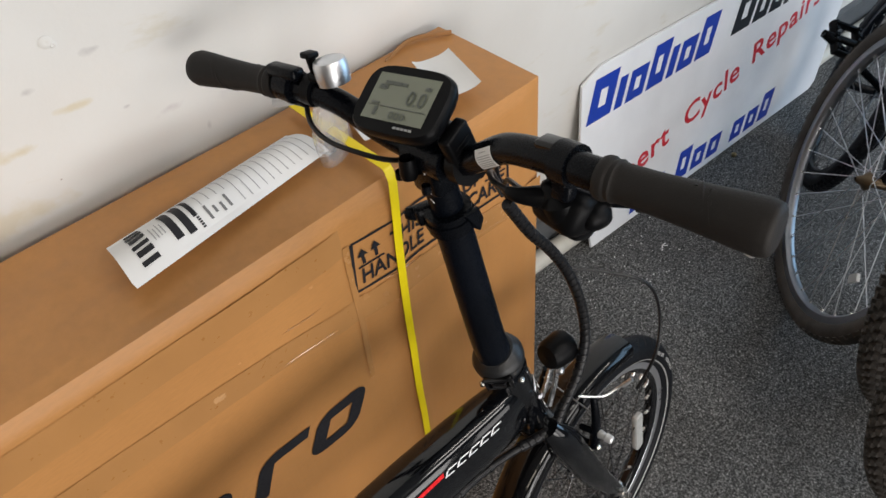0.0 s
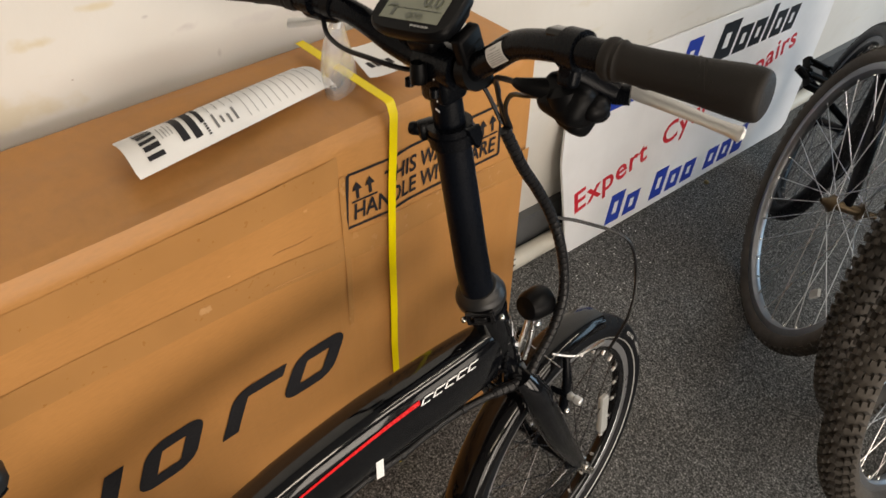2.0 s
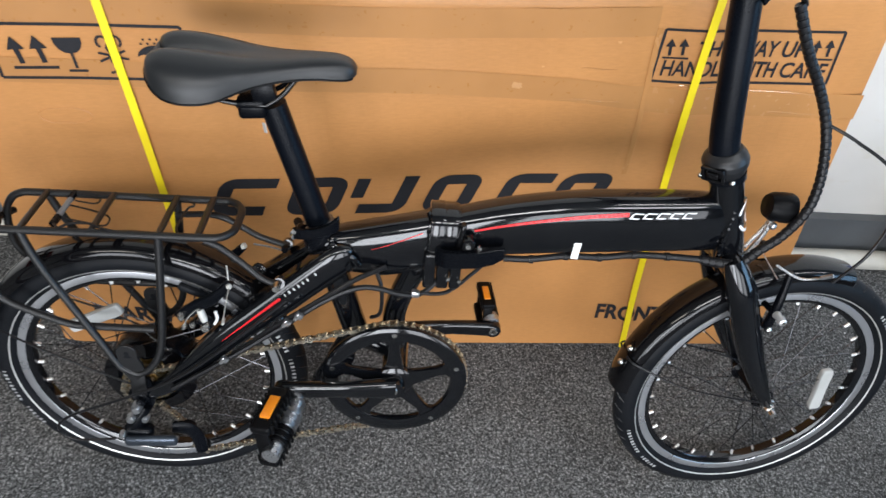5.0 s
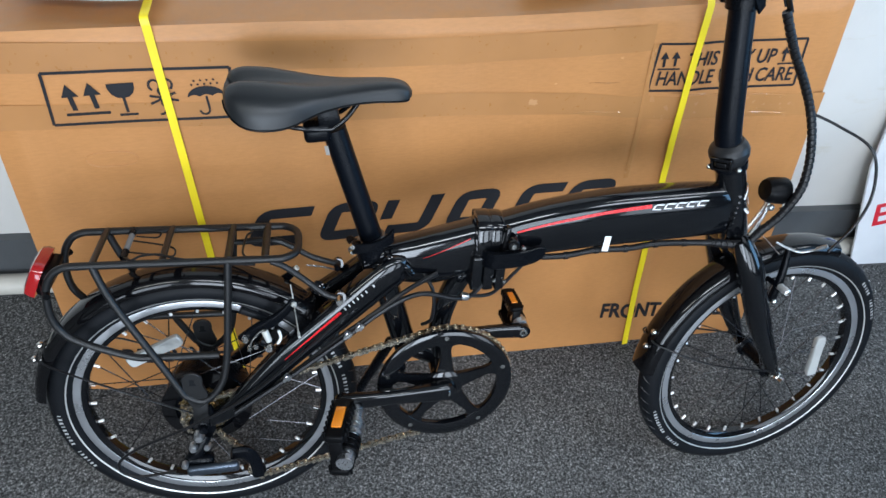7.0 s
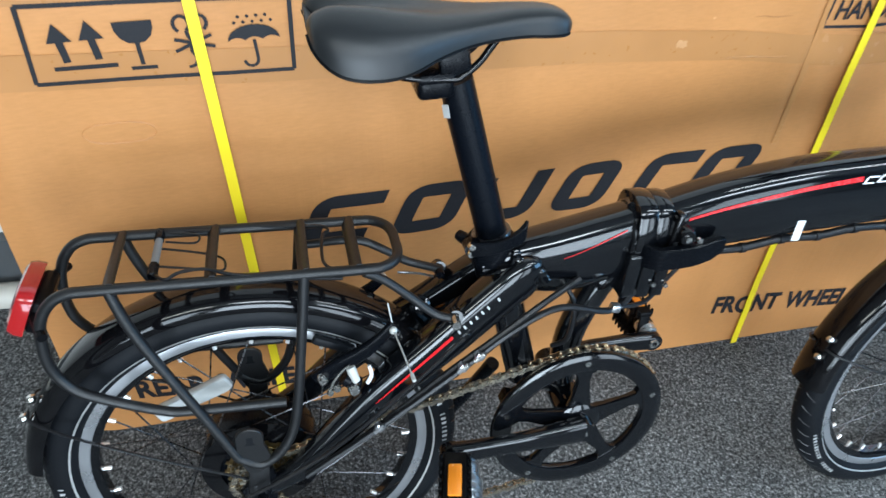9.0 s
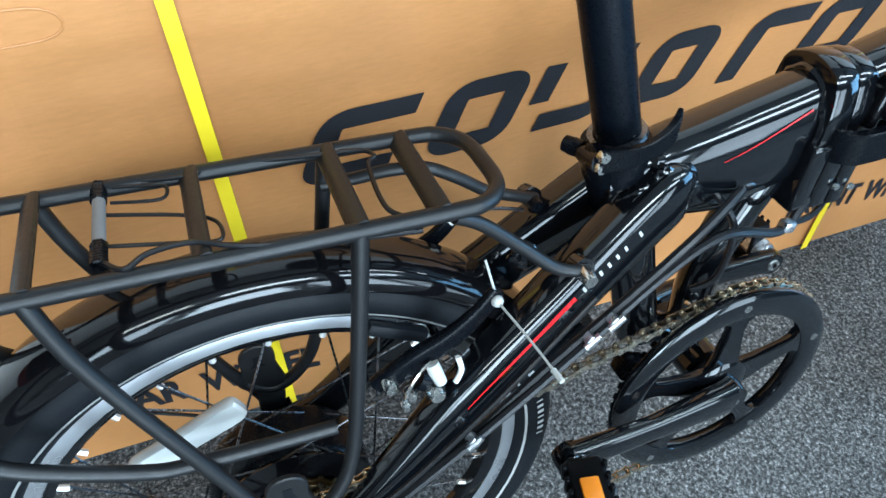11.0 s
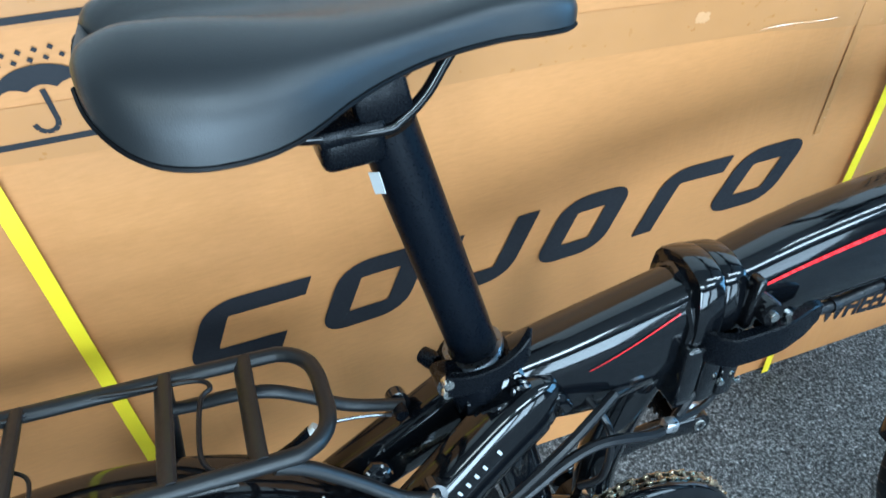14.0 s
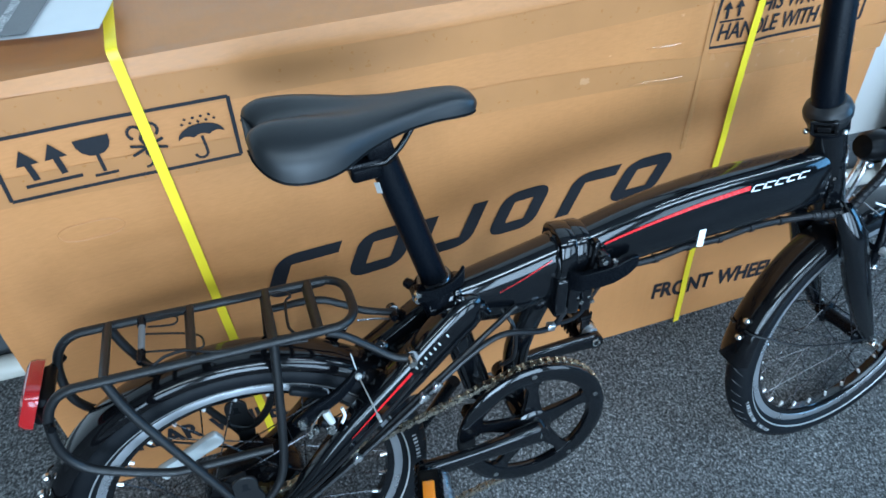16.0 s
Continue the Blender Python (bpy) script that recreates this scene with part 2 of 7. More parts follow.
# ---- mesh helpers ----
class Build:
    """Gathers vertices and faces of one mesh."""

    def __init__(self):
        self.v, self.f = [], []

    def add(self, verts, faces, m=None):
        o = len(self.v)
        self.v += [tuple(m @ Vector(p)) if m else tuple(p) for p in verts]
        self.f += [tuple(i + o for i in f) for f in faces]
        return self

    def tube(self, pts, r, seg=10, steps=6, flat=1.0, m=None, caps=True, power=2.0):
        """A round bar through the points; r may be one radius or one a point."""
        pts = [Vector(p) for p in pts]
        rs = list(r) if isinstance(r, (list, tuple)) else [r] * len(pts)
        path, rad = [], []
        for i in range(len(pts) - 1):
            p0, p1, p2, p3 = pts[max(i - 1, 0)], pts[i], pts[i + 1], pts[min(i + 2, len(pts) - 1)]
            n = steps if len(pts) > 2 else 1
            for k in range(n):
                t = k / n
                path.append(0.5 * (2 * p1 + (p2 - p0) * t + (2 * p0 - 5 * p1 + 4 * p2 - p3) * t * t + (3 * p1 - p0 - 3 * p2 + p3) * t ** 3))
                rad.append(rs[i] + (rs[i + 1] - rs[i]) * t)
        path.append(pts[-1]), rad.append(rs[-1])
        side, verts = None, []
        for i, p in enumerate(path):
            d = (path[min(i + 1, len(path) - 1)] - path[max(i - 1, 0)]).normalized()
            if side is None:
                side = d.orthogonal().normalized() if abs(d.y) > 0.9 else d.cross(Vector((0, 1, 0))).normalized()
            side = (side - d * side.dot(d)).normalized()
            up = d.cross(side)
            for k in range(seg):
                a = 2 * math.pi * (k + 0.5) / seg
                ca, sa = math.cos(a), math.sin(a)
                ca, sa = math.copysign(abs(ca) ** (2 / power), ca), math.copysign(abs(sa) ** (2 / power), sa)
                verts.append(p + side * ca * rad[i] + up * sa * rad[i] * flat)
        faces = [(i * seg + k, i * seg + (k + 1) % seg, (i + 1) * seg + (k + 1) % seg, (i + 1) * seg + k) for i in range(len(path) - 1) for k in range(seg)]
        if caps:
            faces += [tuple(range(seg))[::-1], tuple((len(path) - 1) * seg + k for k in range(seg))]
        return self.add(verts, faces, m)

    def lathe(self, prof, seg=48, m=None, closed=False, arc=(0.0, 360.0)):
        """Turns (radius, along) about the local y axis; closed joins the profile's ends."""
        full = arc[1] - arc[0] >= 360
        n = seg if full else seg + 1
        k = len(prof)
        verts = []
        for i in range(n):
            a = radians(arc[0] + (arc[1] - arc[0]) * i / seg)
            verts += [(r * math.cos(a), y, r * math.sin(a)) for r, y in prof]
        faces = []
        for i in range(seg):
            j = (i + 1) % n
            for q in range(k if closed else k - 1):
                w = (q + 1) % k
                faces.append((i * k + q, i * k + w, j * k + w, j * k + q))
        if not full and closed:
            faces += [tuple(range(k)), tuple((n - 1) * k + q for q in range(k))[::-1]]
        return self.add(verts, faces, m)

    def block(self, size, m=None, bevel=0.0, seg=2):
        """A box of full sizes, its edges rounded by bevel."""
        bm = bmesh.new()
        bmesh.ops.create_cube(bm, size=1.0)
        for v in bm.verts:
            v.co = Vector((v.co.x * size[0], v.co.y * size[1], v.co.z * size[2]))
        if bevel:
            bmesh.ops.bevel(bm, geom=bm.edges[:], offset=min(bevel, min(size) * 0.45), segments=seg, affect="EDGES", profile=0.5)
        bm.verts.index_update()
        self.add([v.co.copy() for v in bm.verts], [tuple(v.index for v in f.verts) for f in bm.faces], m)
        bm.free()
        return self

    def plate(self, outline, thick, m=None, bevel=0.0):
        """A flat shape in the local xz plane, thick along y (centred)."""
        n = len(outline)
        if bevel:
            cx, cz = sum(p[0] for p in outline) / n, sum(p[1] for p in outline) / n
            inner = []
            for x, z in outline:
                d = math.hypot(x - cx, z - cz) or 1
                inner.append((x - (x - cx) / d * bevel, z - (z - cz) / d * bevel))
            rings = [(inner, -thick / 2), (outline, -thick / 2 + bevel), (outline, thick / 2 - bevel), (inner, thick / 2)]
        else:
            rings = [(outline, -thick / 2), (outline, thick / 2)]
        verts = [(x, y, z) for ring, y in rings for x, z in ring]
        faces = [(q * n + i, q * n + (i + 1) % n, (q + 1) * n + (i + 1) % n, (q + 1) * n + i) for q in range(len(rings) - 1) for i in range(n)]
        faces += [tuple(range(n))[::-1], tuple((len(rings) - 1) * n + i for i in range(n))]
        return self.add(verts, faces, m)

    def loft(self, rings, m=None, caps=True, closed=True):
        """Joins rings of equal length."""
        k = len(rings[0])
        verts = [p for ring in rings for p in ring]
        faces = []
        for i in range(len(rings) - 1):
            for q in range(k if closed else k - 1):
                w = (q + 1) % k
                faces.append((i * k + q, i * k + w, (i + 1) * k + w, (i + 1) * k + q))
        if caps and closed:
            faces += [tuple(range(k))[::-1], tuple((len(rings) - 1) * k + q for q in range(k))]
        return self.add(verts, faces, m)

    def ball(self, c, r, seg=14, squash=(1, 1, 1)):
        prof = [(r * math.sin(math.pi * i / 8) + 1e-5, -r * math.cos(math.pi * i / 8)) for i in range(9)]
        return self.lathe(prof, seg, Matrix.Translation(c) @ Matrix.Diagonal((*squash, 1)))

    def weld(self):
        """Joins vertices that coincide."""
        seen, remap, keep = {}, [], []
        for p in self.v:
            key = tuple(round(c, 5) for c in p)
            if key not in seen:
                seen[key] = len(keep)
                keep.append(p)
            remap.append(seen[key])
        self.v = keep
        self.f = [q for q in (tuple(dict.fromkeys(remap[i] for i in f)) for f in self.f) if len(q) > 2]
        return self

    def mesh(self, name, material, sharp=38, smooth=True):
        me = bpy.data.meshes.new(name)
        me.from_pydata(self.v, [], self.f)
        bm = bmesh.new()
        bm.from_mesh(me)
        bmesh.ops.recalc_face_normals(bm, faces=bm.faces[:])
        bm.to_mesh(me)
        bm.free()
        me.materials.append(material)
        if smooth:
            me.shade_smooth()
            me.set_sharp_from_angle(angle=radians(sharp))
        me.update()
        return me


def part(name, build, material, parent, label="", m=None, sharp=38):
    me = build if isinstance(build, bpy.types.Mesh) else build.mesh(name, material, sharp)
    ob = new(name, me)
    ob.parent = parent
    if m:
        ob.matrix_basis = m
    return tagged(ob, label)


def thing(name, build, material, label, category, m=None, group="", kind="", sharp=38):
    ob = new(name, build.mesh(name, material, sharp) if build else None)
    if m:
        ob.matrix_basis = m
    return tagged(ob, label, category, group, kind)


def letters(text, width, height, material, thick=0.0004, slant=0.0, spacing=1.0, bold=0.0):
    """A mesh of the words, its lower left corner at the origin, in the local xz plane, facing -y."""
    cu = bpy.data.curves.new("letters", "FONT")
    cu.body, cu.space_character, cu.shear = text, spacing, slant
    cu.resolution_u, cu.offset = 3, bold
    ob = bpy.data.objects.new("letters", cu)
    me = bpy.data.meshes.new_from_object(ob)
    bpy.data.objects.remove(ob)
    bpy.data.curves.remove(cu)
    co = np.empty(len(me.vertices) * 3)
    me.vertices.foreach_get("co", co)
    co = co.reshape(-1, 3)
    lo, hi = co.min(0), co.max(0)
    out = np.zeros_like(co)
    out[:, 0] = (co[:, 0] - lo[0]) / (hi[0] - lo[0]) * width
    out[:, 2] = (co[:, 1] - lo[1]) / (hi[1] - lo[1]) * height
    out[:, 1] = -thick
    me.vertices.foreach_set("co", out.ravel())
    me.materials.clear()
    me.materials.append(material)
    me.update()
    return me


# ---- the room ----
def slab(name, lo, hi, material, label, category, m=None):
    size = [b - a for a, b in zip(lo, hi)]
    mid = [(a + b) / 2 for a, b in zip(lo, hi)]
    return thing(name, Build().block(size), material, label, category, (m or Matrix()) @ Matrix.Translation(mid), kind="structure")


WALL = pose(0.24, 0.290, 0, 0, 0, -1.9)  # the wall's plane: local y = 0
slab("floor", (-4, -4, -0.1), (5, 3, 0), CARPET, "charcoal grey speckled carpet floor", "floor")
slab("wall_north", (-5, 0, 0), (5, 0.15, 2.65), WALL_WHITE, "scuffed white painted wall behind the boxes", "wall", WALL)
# walls and ceiling out of view, added to shape bounce light and reflections
slab("wall_south", (-4, -4.1, 0), (5, -4, 2.65), FAR_WALL, "unseen dark wall, added to close the room", "wall")
slab("wall_east", (5, -4, 0), (5.1, 3, 2.65), FAR_WALL, "unseen dark wall, added to close the room", "wall")
slab("wall_west", (-4.1, -4, 0), (-4, 3, 2.65), FAR_WALL, "unseen dark wall, added to close the room", "wall")
slab("ceiling", (-4, -4, 2.65), (5, 3, 2.75), CEILING_GREY, "unseen grey ceiling, added to close the room", "ceiling")
slab("baseboard", (-4.2, -0.022, 0.0), (4.6, -0.0005, 0.135), SKIRT_GREY, "dark grey painted skirting board", "skirting", WALL)
pipe = Build().tube([(-4.2, -0.050, 0.026), (4.6, -0.050, 0.026)], 0.024, 14)
pipe.tube([(-4.2, -0.030, 0.012), (4.6, -0.030, 0.012)], 0.011, 8)
thing("trim", pipe, CONDUIT, "beige cable trunking along the foot of the wall", "trunking", WALL, kind="structure")

# filler marks and screw holes on the wall
for x, z, r in ((-0.270, 0.966, 0.007), (-0.265, 0.962, 0.004)):
    b = Build().lathe([(0.0005, -0.001), (r * 0.5, -0.0016), (r, -0.0004)], 12, Matrix.Translation((x - 0.24, -0.0006, z)))
    part("plaster_patch", b, WALL_WHITE, bpy.data.objects["wall_north"], m=Matrix.Translation((0, -0.075, -1.325)))

# ---- the cardboard box ----
K = 1.055
BOX = pose(-0.0038, 0.0055, 0.0530, -5.985, -4.094, 0.429)
BOX_INV = BOX.inverted()


def on_floor(x, y):
    """The box's own coordinates of the floor point below its face point x, pushed y metres in."""
    p = BOX @ Vector((x, y, 0))
    d = BOX.to_3x3() @ Vector((0, 0, 1))
    return tuple(BOX_INV @ (p - d * ((p.z - 0.004) / d.z)))


def face(fx, fz, d=0.0):
    return (K * fx, -d, K * fz)


DEPTH = 0.187 * K
box = tagged(new("cardboard_box"), "large brown cardboard bicycle box, yellow straps, leaning on the wall", "box")
box.matrix_basis = BOX


def sag(x):
    """How far the lid's front fold hangs below its straight line."""
    return 0.0075 * math.exp(-((x + 0.30) / 0.28) ** 2)


def edge_x(u, v):
    """Front panel, u along and v up, both 0..1, with the slightly racked outline of the carton."""
    lo = Vector((-1.076, 0.032)).lerp(Vector((0.308, -0.071)), u)
    hi = Vector((-1.032, 0.748)).lerp(Vector((0.286, 0.704)), u)
    hi.y -= sag(hi.x)
    return lo.lerp(hi, v)


def dent(x, z):
    p = Vector((x * 2.3, 3.1, z * 2.9))
    d = 0.005 * noise.noise(p) + 0.0025 * noise.noise(p * 3.1)
    d -= 0.0035 * math.exp(-((x + 0.047) / 0.014) ** 2) * min(1.0, max(0.0, (z - 0.3) * 5))
    d += 0.004 * math.exp(-((x - 0.02) / 0.02) ** 2)
    return d


NX, NZ = 260, 130
front = Build()
grid = []
for j in range(NZ + 1):
    for i in range(NX + 1):
        u, v = i / NX, j / NZ
        p = edge_x(u, v)
        rim = min(1.0, 12 * min(u, 1 - u, v, 1 - v))
        grid.append((K * p.x, -dent(p.x, p.y) * rim + 0.006 * (1 - min(1.0, 40 * min(u, 1 - u, 1 - v))), K * p.y))
front.add(grid, [(j * (NX + 1) + i, j * (NX + 1) + i + 1, (j + 1) * (NX + 1) + i + 1, (j + 1) * (NX + 1) + i) for j in range(NZ) for i in range(NX)])
part("front_panel", front, CARDBOARD, box, sharp=60)


def side_panel(name, corners, n=24, wob=0.0025, mat=None, drop=False):
    b = Build()
    c = [Vector(q) for q in corners]
    nrm = (c[1] - c[0]).cross(c[3] - c[0]).normalized()
    vs = []
    for j in range(n + 1):
        for i in range(n + 1):
            u, v = i / n, j / n
            p = c[0].lerp(c[1], u).lerp(c[3].lerp(c[2], u), v)
            rim = min(1.0, 10 * min(u, 1 - u, v, 1 - v))
            if drop:
                p.z -= K * sag(p.x / K) * (1 - v) ** 2
            vs.append(p + nrm * (wob * rim * (noise.noise(p * 7) + 0.5 * noise.noise(p * 21))))
    b.add(vs, [(j * (n + 1) + i, j * (n + 1) + i + 1, (j + 1) * (n + 1) + i + 1, (j + 1) * (n + 1) + i) for j in range(n) for i in range(n)])
    return part(name, b, mat or CARDBOARD, box, sharp=60)


FBL, FBR, FTR, FTL = (face(-1.076, 0.032, -0.006), face(0.308, -0.071, -0.006), face(0.286, 0.704, -0.006), face(-1.032, 0.748, -0.006))
BTR, BTL = (FTR[0], DEPTH, FTR[2] + 0.002), (FTL[0], DEPTH, FTL[2])
BBR, BBL = on_floor(FBR[0], DEPTH), on_floor(FBL[0], DEPTH)
side_panel("top_panel", (FTL, FTR, BTR, BTL), 60, 0.006, drop=True)
side_panel("end_panel", (FBR, BBR, BTR, FTR), 20)
side_panel("end_panel", (BBL, FBL, FTL, BTL), 20)
side_panel("back_panel", (BBR, BBL, BTL, BTR), 8)
side_panel("bottom_panel", (FBL, BBL, BBR, FBR), 8)
# torn upper lip at the far corner of the lid
lip = Build()
lip.tube([(FTR[0] - 0.115, DEPTH - 0.012, FTR[2] + 0.004), (FTR[0] - 0.06, DEPTH - 0.004, FTR[2] + 0.010), (FTR[0] - 0.004, DEPTH - 0.03, FTR[2] + 0.006)], 0.004, 6, 5, 0.5)
part("flap_edge", lip, CARD_SHADE, box)


def strip(name, pts, w, material, lift=0.0012, label="", across="x", step=0.02):
    """A band of width w on the front panel through face points, following its dents."""
    b = Build()
    vs = []
    for (x0, z0), (x1, z1) in zip(pts[:-1], pts[1:]):
        n = max(1, int(math.hypot(x1 - x0, z1 - z0) / step))
        for i in range(n + (1 if (x1, z1) == pts[-1] else 0)):
            t = i / n
            x, z = x0 + (x1 - x0) * t, z0 + (z1 - z0) * t
            dx, dz = (w / 2 / K, 0) if across == "x" else (0, w / 2 / K)
            for s in (-1, 1):
                px, pz = x + s * dx, z + s * dz
                vs.append((K * px, -dent(px, pz) - lift, K * pz))
    b.add(vs, [(2 * i, 2 * i + 1, 2 * i + 3, 2 * i + 2) for i in range(len(vs) // 2 - 1)])
    return part(name, b, material, box, label, sharp=70)


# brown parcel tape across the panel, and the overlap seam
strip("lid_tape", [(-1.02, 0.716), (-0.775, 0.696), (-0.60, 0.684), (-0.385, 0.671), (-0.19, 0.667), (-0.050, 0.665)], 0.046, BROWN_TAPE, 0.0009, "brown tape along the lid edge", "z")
strip("parcel_tape", [(-1.04, 0.627), (-0.72, 0.601), (-0.35, 0.580), (-0.16, 0.560), (-0.05, 0.541)], 0.042, BROWN_TAPE, 0.0011, "glossy brown parcel tape", "z")
strip("parcel_tape", [(-0.05, 0.541), (0.02, 0.534), (0.29, 0.516)], 0.046, CLEAR_TAPE, 0.0011, "glossy clear parcel tape", "z")
strip("parcel_tape", [(-0.0465, 0.655), (-0.046, 0.50), (-0.053, 0.40)], 0.009, CLEAR_TAPE, 0.0016, "glossy clear tape over the seam", "x")

# wrinkled edges of the clear tape, which catch the light
for ends, g in ((((-0.172, 0.5445), (-0.082, 0.5370)), 0.0008), (((-0.004, 0.5640), (0.062, 0.5555)), 0.0007), (((0.080, 0.5545), (0.215, 0.5400)), 0.0009), (((-0.150, 0.5965), (-0.096, 0.5925)), 0.0006), (((0.150, 0.5120), (0.225, 0.5050)), 0.0006)):
    (x0, z0), (x1, z1) = ends
    pts = []
    for k in range(11):
        t = k / 10
        x, z = x0 + (x1 - x0) * t, z0 + (z1 - z0) * t + 0.0008 * math.sin(7 * t + x0 * 40)
        pts.append((K * x, -dent(x, z) - 0.0012, K * z))
    part("tape_wrinkle", Build().tube(pts, [g * (0.35 + 0.65 * math.sin(math.pi * k / 10)) for k in range(11)], 8, 2), TAPE_FOLD, box, "shiny wrinkle in the clear tape")


# torn paper and rubbed spots on the panel
def torn(x, z, w, h, seed):
    """A ragged patch where the paper face is rubbed away."""
    out = []
    for k in range(26):
        a = 2 * math.pi * k / 26
        q = 0.7 + 0.5 * noise.noise(Vector((math.cos(a) * 2.2, math.sin(a) * 2.2, seed)))
        out.append((x + w * q * math.cos(a), z + h * q * math.sin(a)))
    b = Build()
    b.v = [(K * px, -dent(px, pz) - 0.0014, K * pz) for px, pz in out] + [(K * x, -dent(x, z) - 0.0016, K * z)]
    b.f = [(k, (k + 1) % 26, 26) for k in range(26)]
    part("torn_patch", b, SCUFF, box, "pale rubbed patch of torn paper")


for x, z, w, h, seed in ((-0.240, 0.571, 0.010, 0.008, 7.7), (-0.205, 0.601, 0.003, 0.002, 9.1), (-0.100, 0.636, 0.004, 0.003, 1.4)):
    torn(x, z, w, h, seed)

# pressed oval of the hand hole
b = Build()
ring = [(-0.893 + 0.037 * math.copysign(abs(math.cos(a)) ** 0.6, math.cos(a)), 0.5402 + 0.0125 * math.sin(a) - 0.05 * 0.037 * math.cos(a)) for a in [2 * math.pi * k / 28 for k in range(29)]]
b.tube([(K * x, -dent(x, z) - 0.0002, K * z) for x, z in ring], 0.0011, 6, 2)
part("hand_hole", b, CARDBOARD, box, "pressed oval hand hole in the cardboard")


def band(x_top, x_bot, top_end):
    """Yellow strapping over the lid and down the front."""
    w = 0.0125
    b = Build()
    rows = []
    zt = 0.722 - 0.034 * (x_top - 0.02)
    for k in range(9):
        y = top_end + (0.0 - top_end) * k / 8
        rows.append((K * x_top, y, K * zt + 0.007))
    rows.append((K * x_top, -0.004, K * zt + 0.003))
    for k in range(26):
        z = zt - 0.008 - (zt - 0.008 + 0.05 + 0.075 * x_bot) * k / 25
        x = x_top + (x_bot - x_top) * k / 25 + (0.001 if x_top < 0 else -0.009) * math.sin(k / 25 * math.pi)
        rows.append((K * x, -dent(x, z) - 0.0035 - 0.003 * math.sin(k / 25 * math.pi), K * z))
    for s in (0, 1):
        b.v += [(x - w / 2, y - 0.0007 * s, z + 0.0007 * s) if i < 10 else (x - w / 2, y - 0.0007 * s, z) for i, (x, y, z) in enumerate(rows)]
        b.v += [(x + w / 2, y - 0.0007 * s, z + 0.0007 * s) if i < 10 else (x + w / 2, y - 0.0007 * s, z) for i, (x, y, z) in enumerate(rows)]
    n = len(rows)
    for i in range(n - 1):
        b.f += [(i, i + 1, n + i + 1, n + i), (2 * n + i, 3 * n + i, 3 * n + i + 1, 2 * n + i + 1), (i, 2 * n + i, 2 * n + i + 1, i + 1), (n + i, n + i + 1, 3 * n + i + 1, 3 * n + i)]
    return part("strap", b, STRAP_YELLOW, box, "yellow plastic strapping band", sharp=80)


band(0.026, 0.022, DEPTH - 0.012)
band(-0.7925, -0.7885, DEPTH)


def printed(name, outline, label=""):
    """A flat printed shape on the front panel, given by face points."""
    b = Build()
    b.add([(K * x, -dent(x, z) - 0.0016, K * z) for x, z in outline], [tuple(range(len(outline)))])
    return part(name, b, INK, box, label)


def bar(b, x0, z0, x1, z1, w, lift=0.0016):
    """A printed line between two face points, w wide, bent with the panel."""
    n = max(1, int(math.hypot(x1 - x0, z1 - z0) / 0.03))
    d = Vector((x1 - x0, z1 - z0)).normalized() * (w / 2)
    o = len(b.v)
    for i in range(n + 1):
        x, z = x0 + (x1 - x0) * i / n, z0 + (z1 - z0) * i / n
        for s in (-1, 1):
            px, pz = x - s * d.y, z + s * d.x
            b.v.append((K * px, -dent(px, pz) - lift, K * pz))
    b.f += [(o + 2 * i, o + 2 * i + 1, o + 2 * i + 3, o + 2 * i + 2) for i in range(n)]
    return b


def frame_print(c, w):
    b = Build()
    for (x0, z0), (x1, z1) in zip(c, c[1:] + c[:1]):
        bar(b, x0, z0, x1, z1, w)
    part("printed_frame", b, INK, box)


def words(text, x0, z0, x1, z1, h, slant=0.12, bold=0.014):
    """Words along a line of face points, each letter h high."""
    me = letters(text, K * math.hypot(x1 - x0, z1 - z0), K * h, INK, slant=slant, bold=bold)
    a = math.atan2(z1 - z0, x1 - x0)
    co = np.empty(len(me.vertices) * 3)
    me.vertices.foreach_get("co", co)
    co = co.reshape(-1, 3)
    for p in co:
        x, z = p[0] / K, p[2] / K
        fx, fz = x0 + x * math.cos(a) - z * math.sin(a), z0 + x * math.sin(a) + z * math.cos(a)
        p[:] = (K * fx, -dent(fx, fz) - 0.0016, K * fz)
    me.vertices.foreach_set("co", co.ravel())
    me.update()
    part("printed_word", me, INK, box)


def fan(b, outline, lift=0.0018):
    """A filled printed shape."""
    o = len(b.v)
    b.v += [(K * x, -dent(x, z) - lift, K * z) for x, z in outline]
    b.f.append(tuple(range(o, o + len(outline))))
    return b


def arrows(x, z, h):
    for k in (0, 1):
        b = Build()
        ax = x + k * h * 0.62
        bar(b, ax, z + h * 0.12, ax - h * 0.03, z + h * 0.62, h * 0.15)
        fan(b, [(ax - h * 0.27, z + h * 0.58), (ax + h * 0.22, z + h * 0.58), (ax - h * 0.05, z + h)])
        part("printed_arrow", b, INK, box)
    b = Build()
    bar(b, x - h * 0.3, z, x + h * 0.95, z - h * 0.05, h * 0.10)
    part("printed_line", b, INK, box)


frame_print([(-0.9525, 0.6073), (-0.701, 0.5945), (-0.6968, 0.6745), (-0.945, 0.688)], 0.0045)
arrows(-0.917, 0.622, 0.047)
b = Build()  # wine glass
gx, gz = -0.849, 0.614
fan(b, [(gx - 0.0185, gz + 0.050), (gx - 0.018, gz + 0.041), (gx - 0.0145, gz + 0.033), (gx - 0.008, gz + 0.0275), (gx, gz + 0.026), (gx + 0.008, gz + 0.0275), (gx + 0.0145, gz + 0.033), (gx + 0.018, gz + 0.041), (gx + 0.0185, gz + 0.049)])
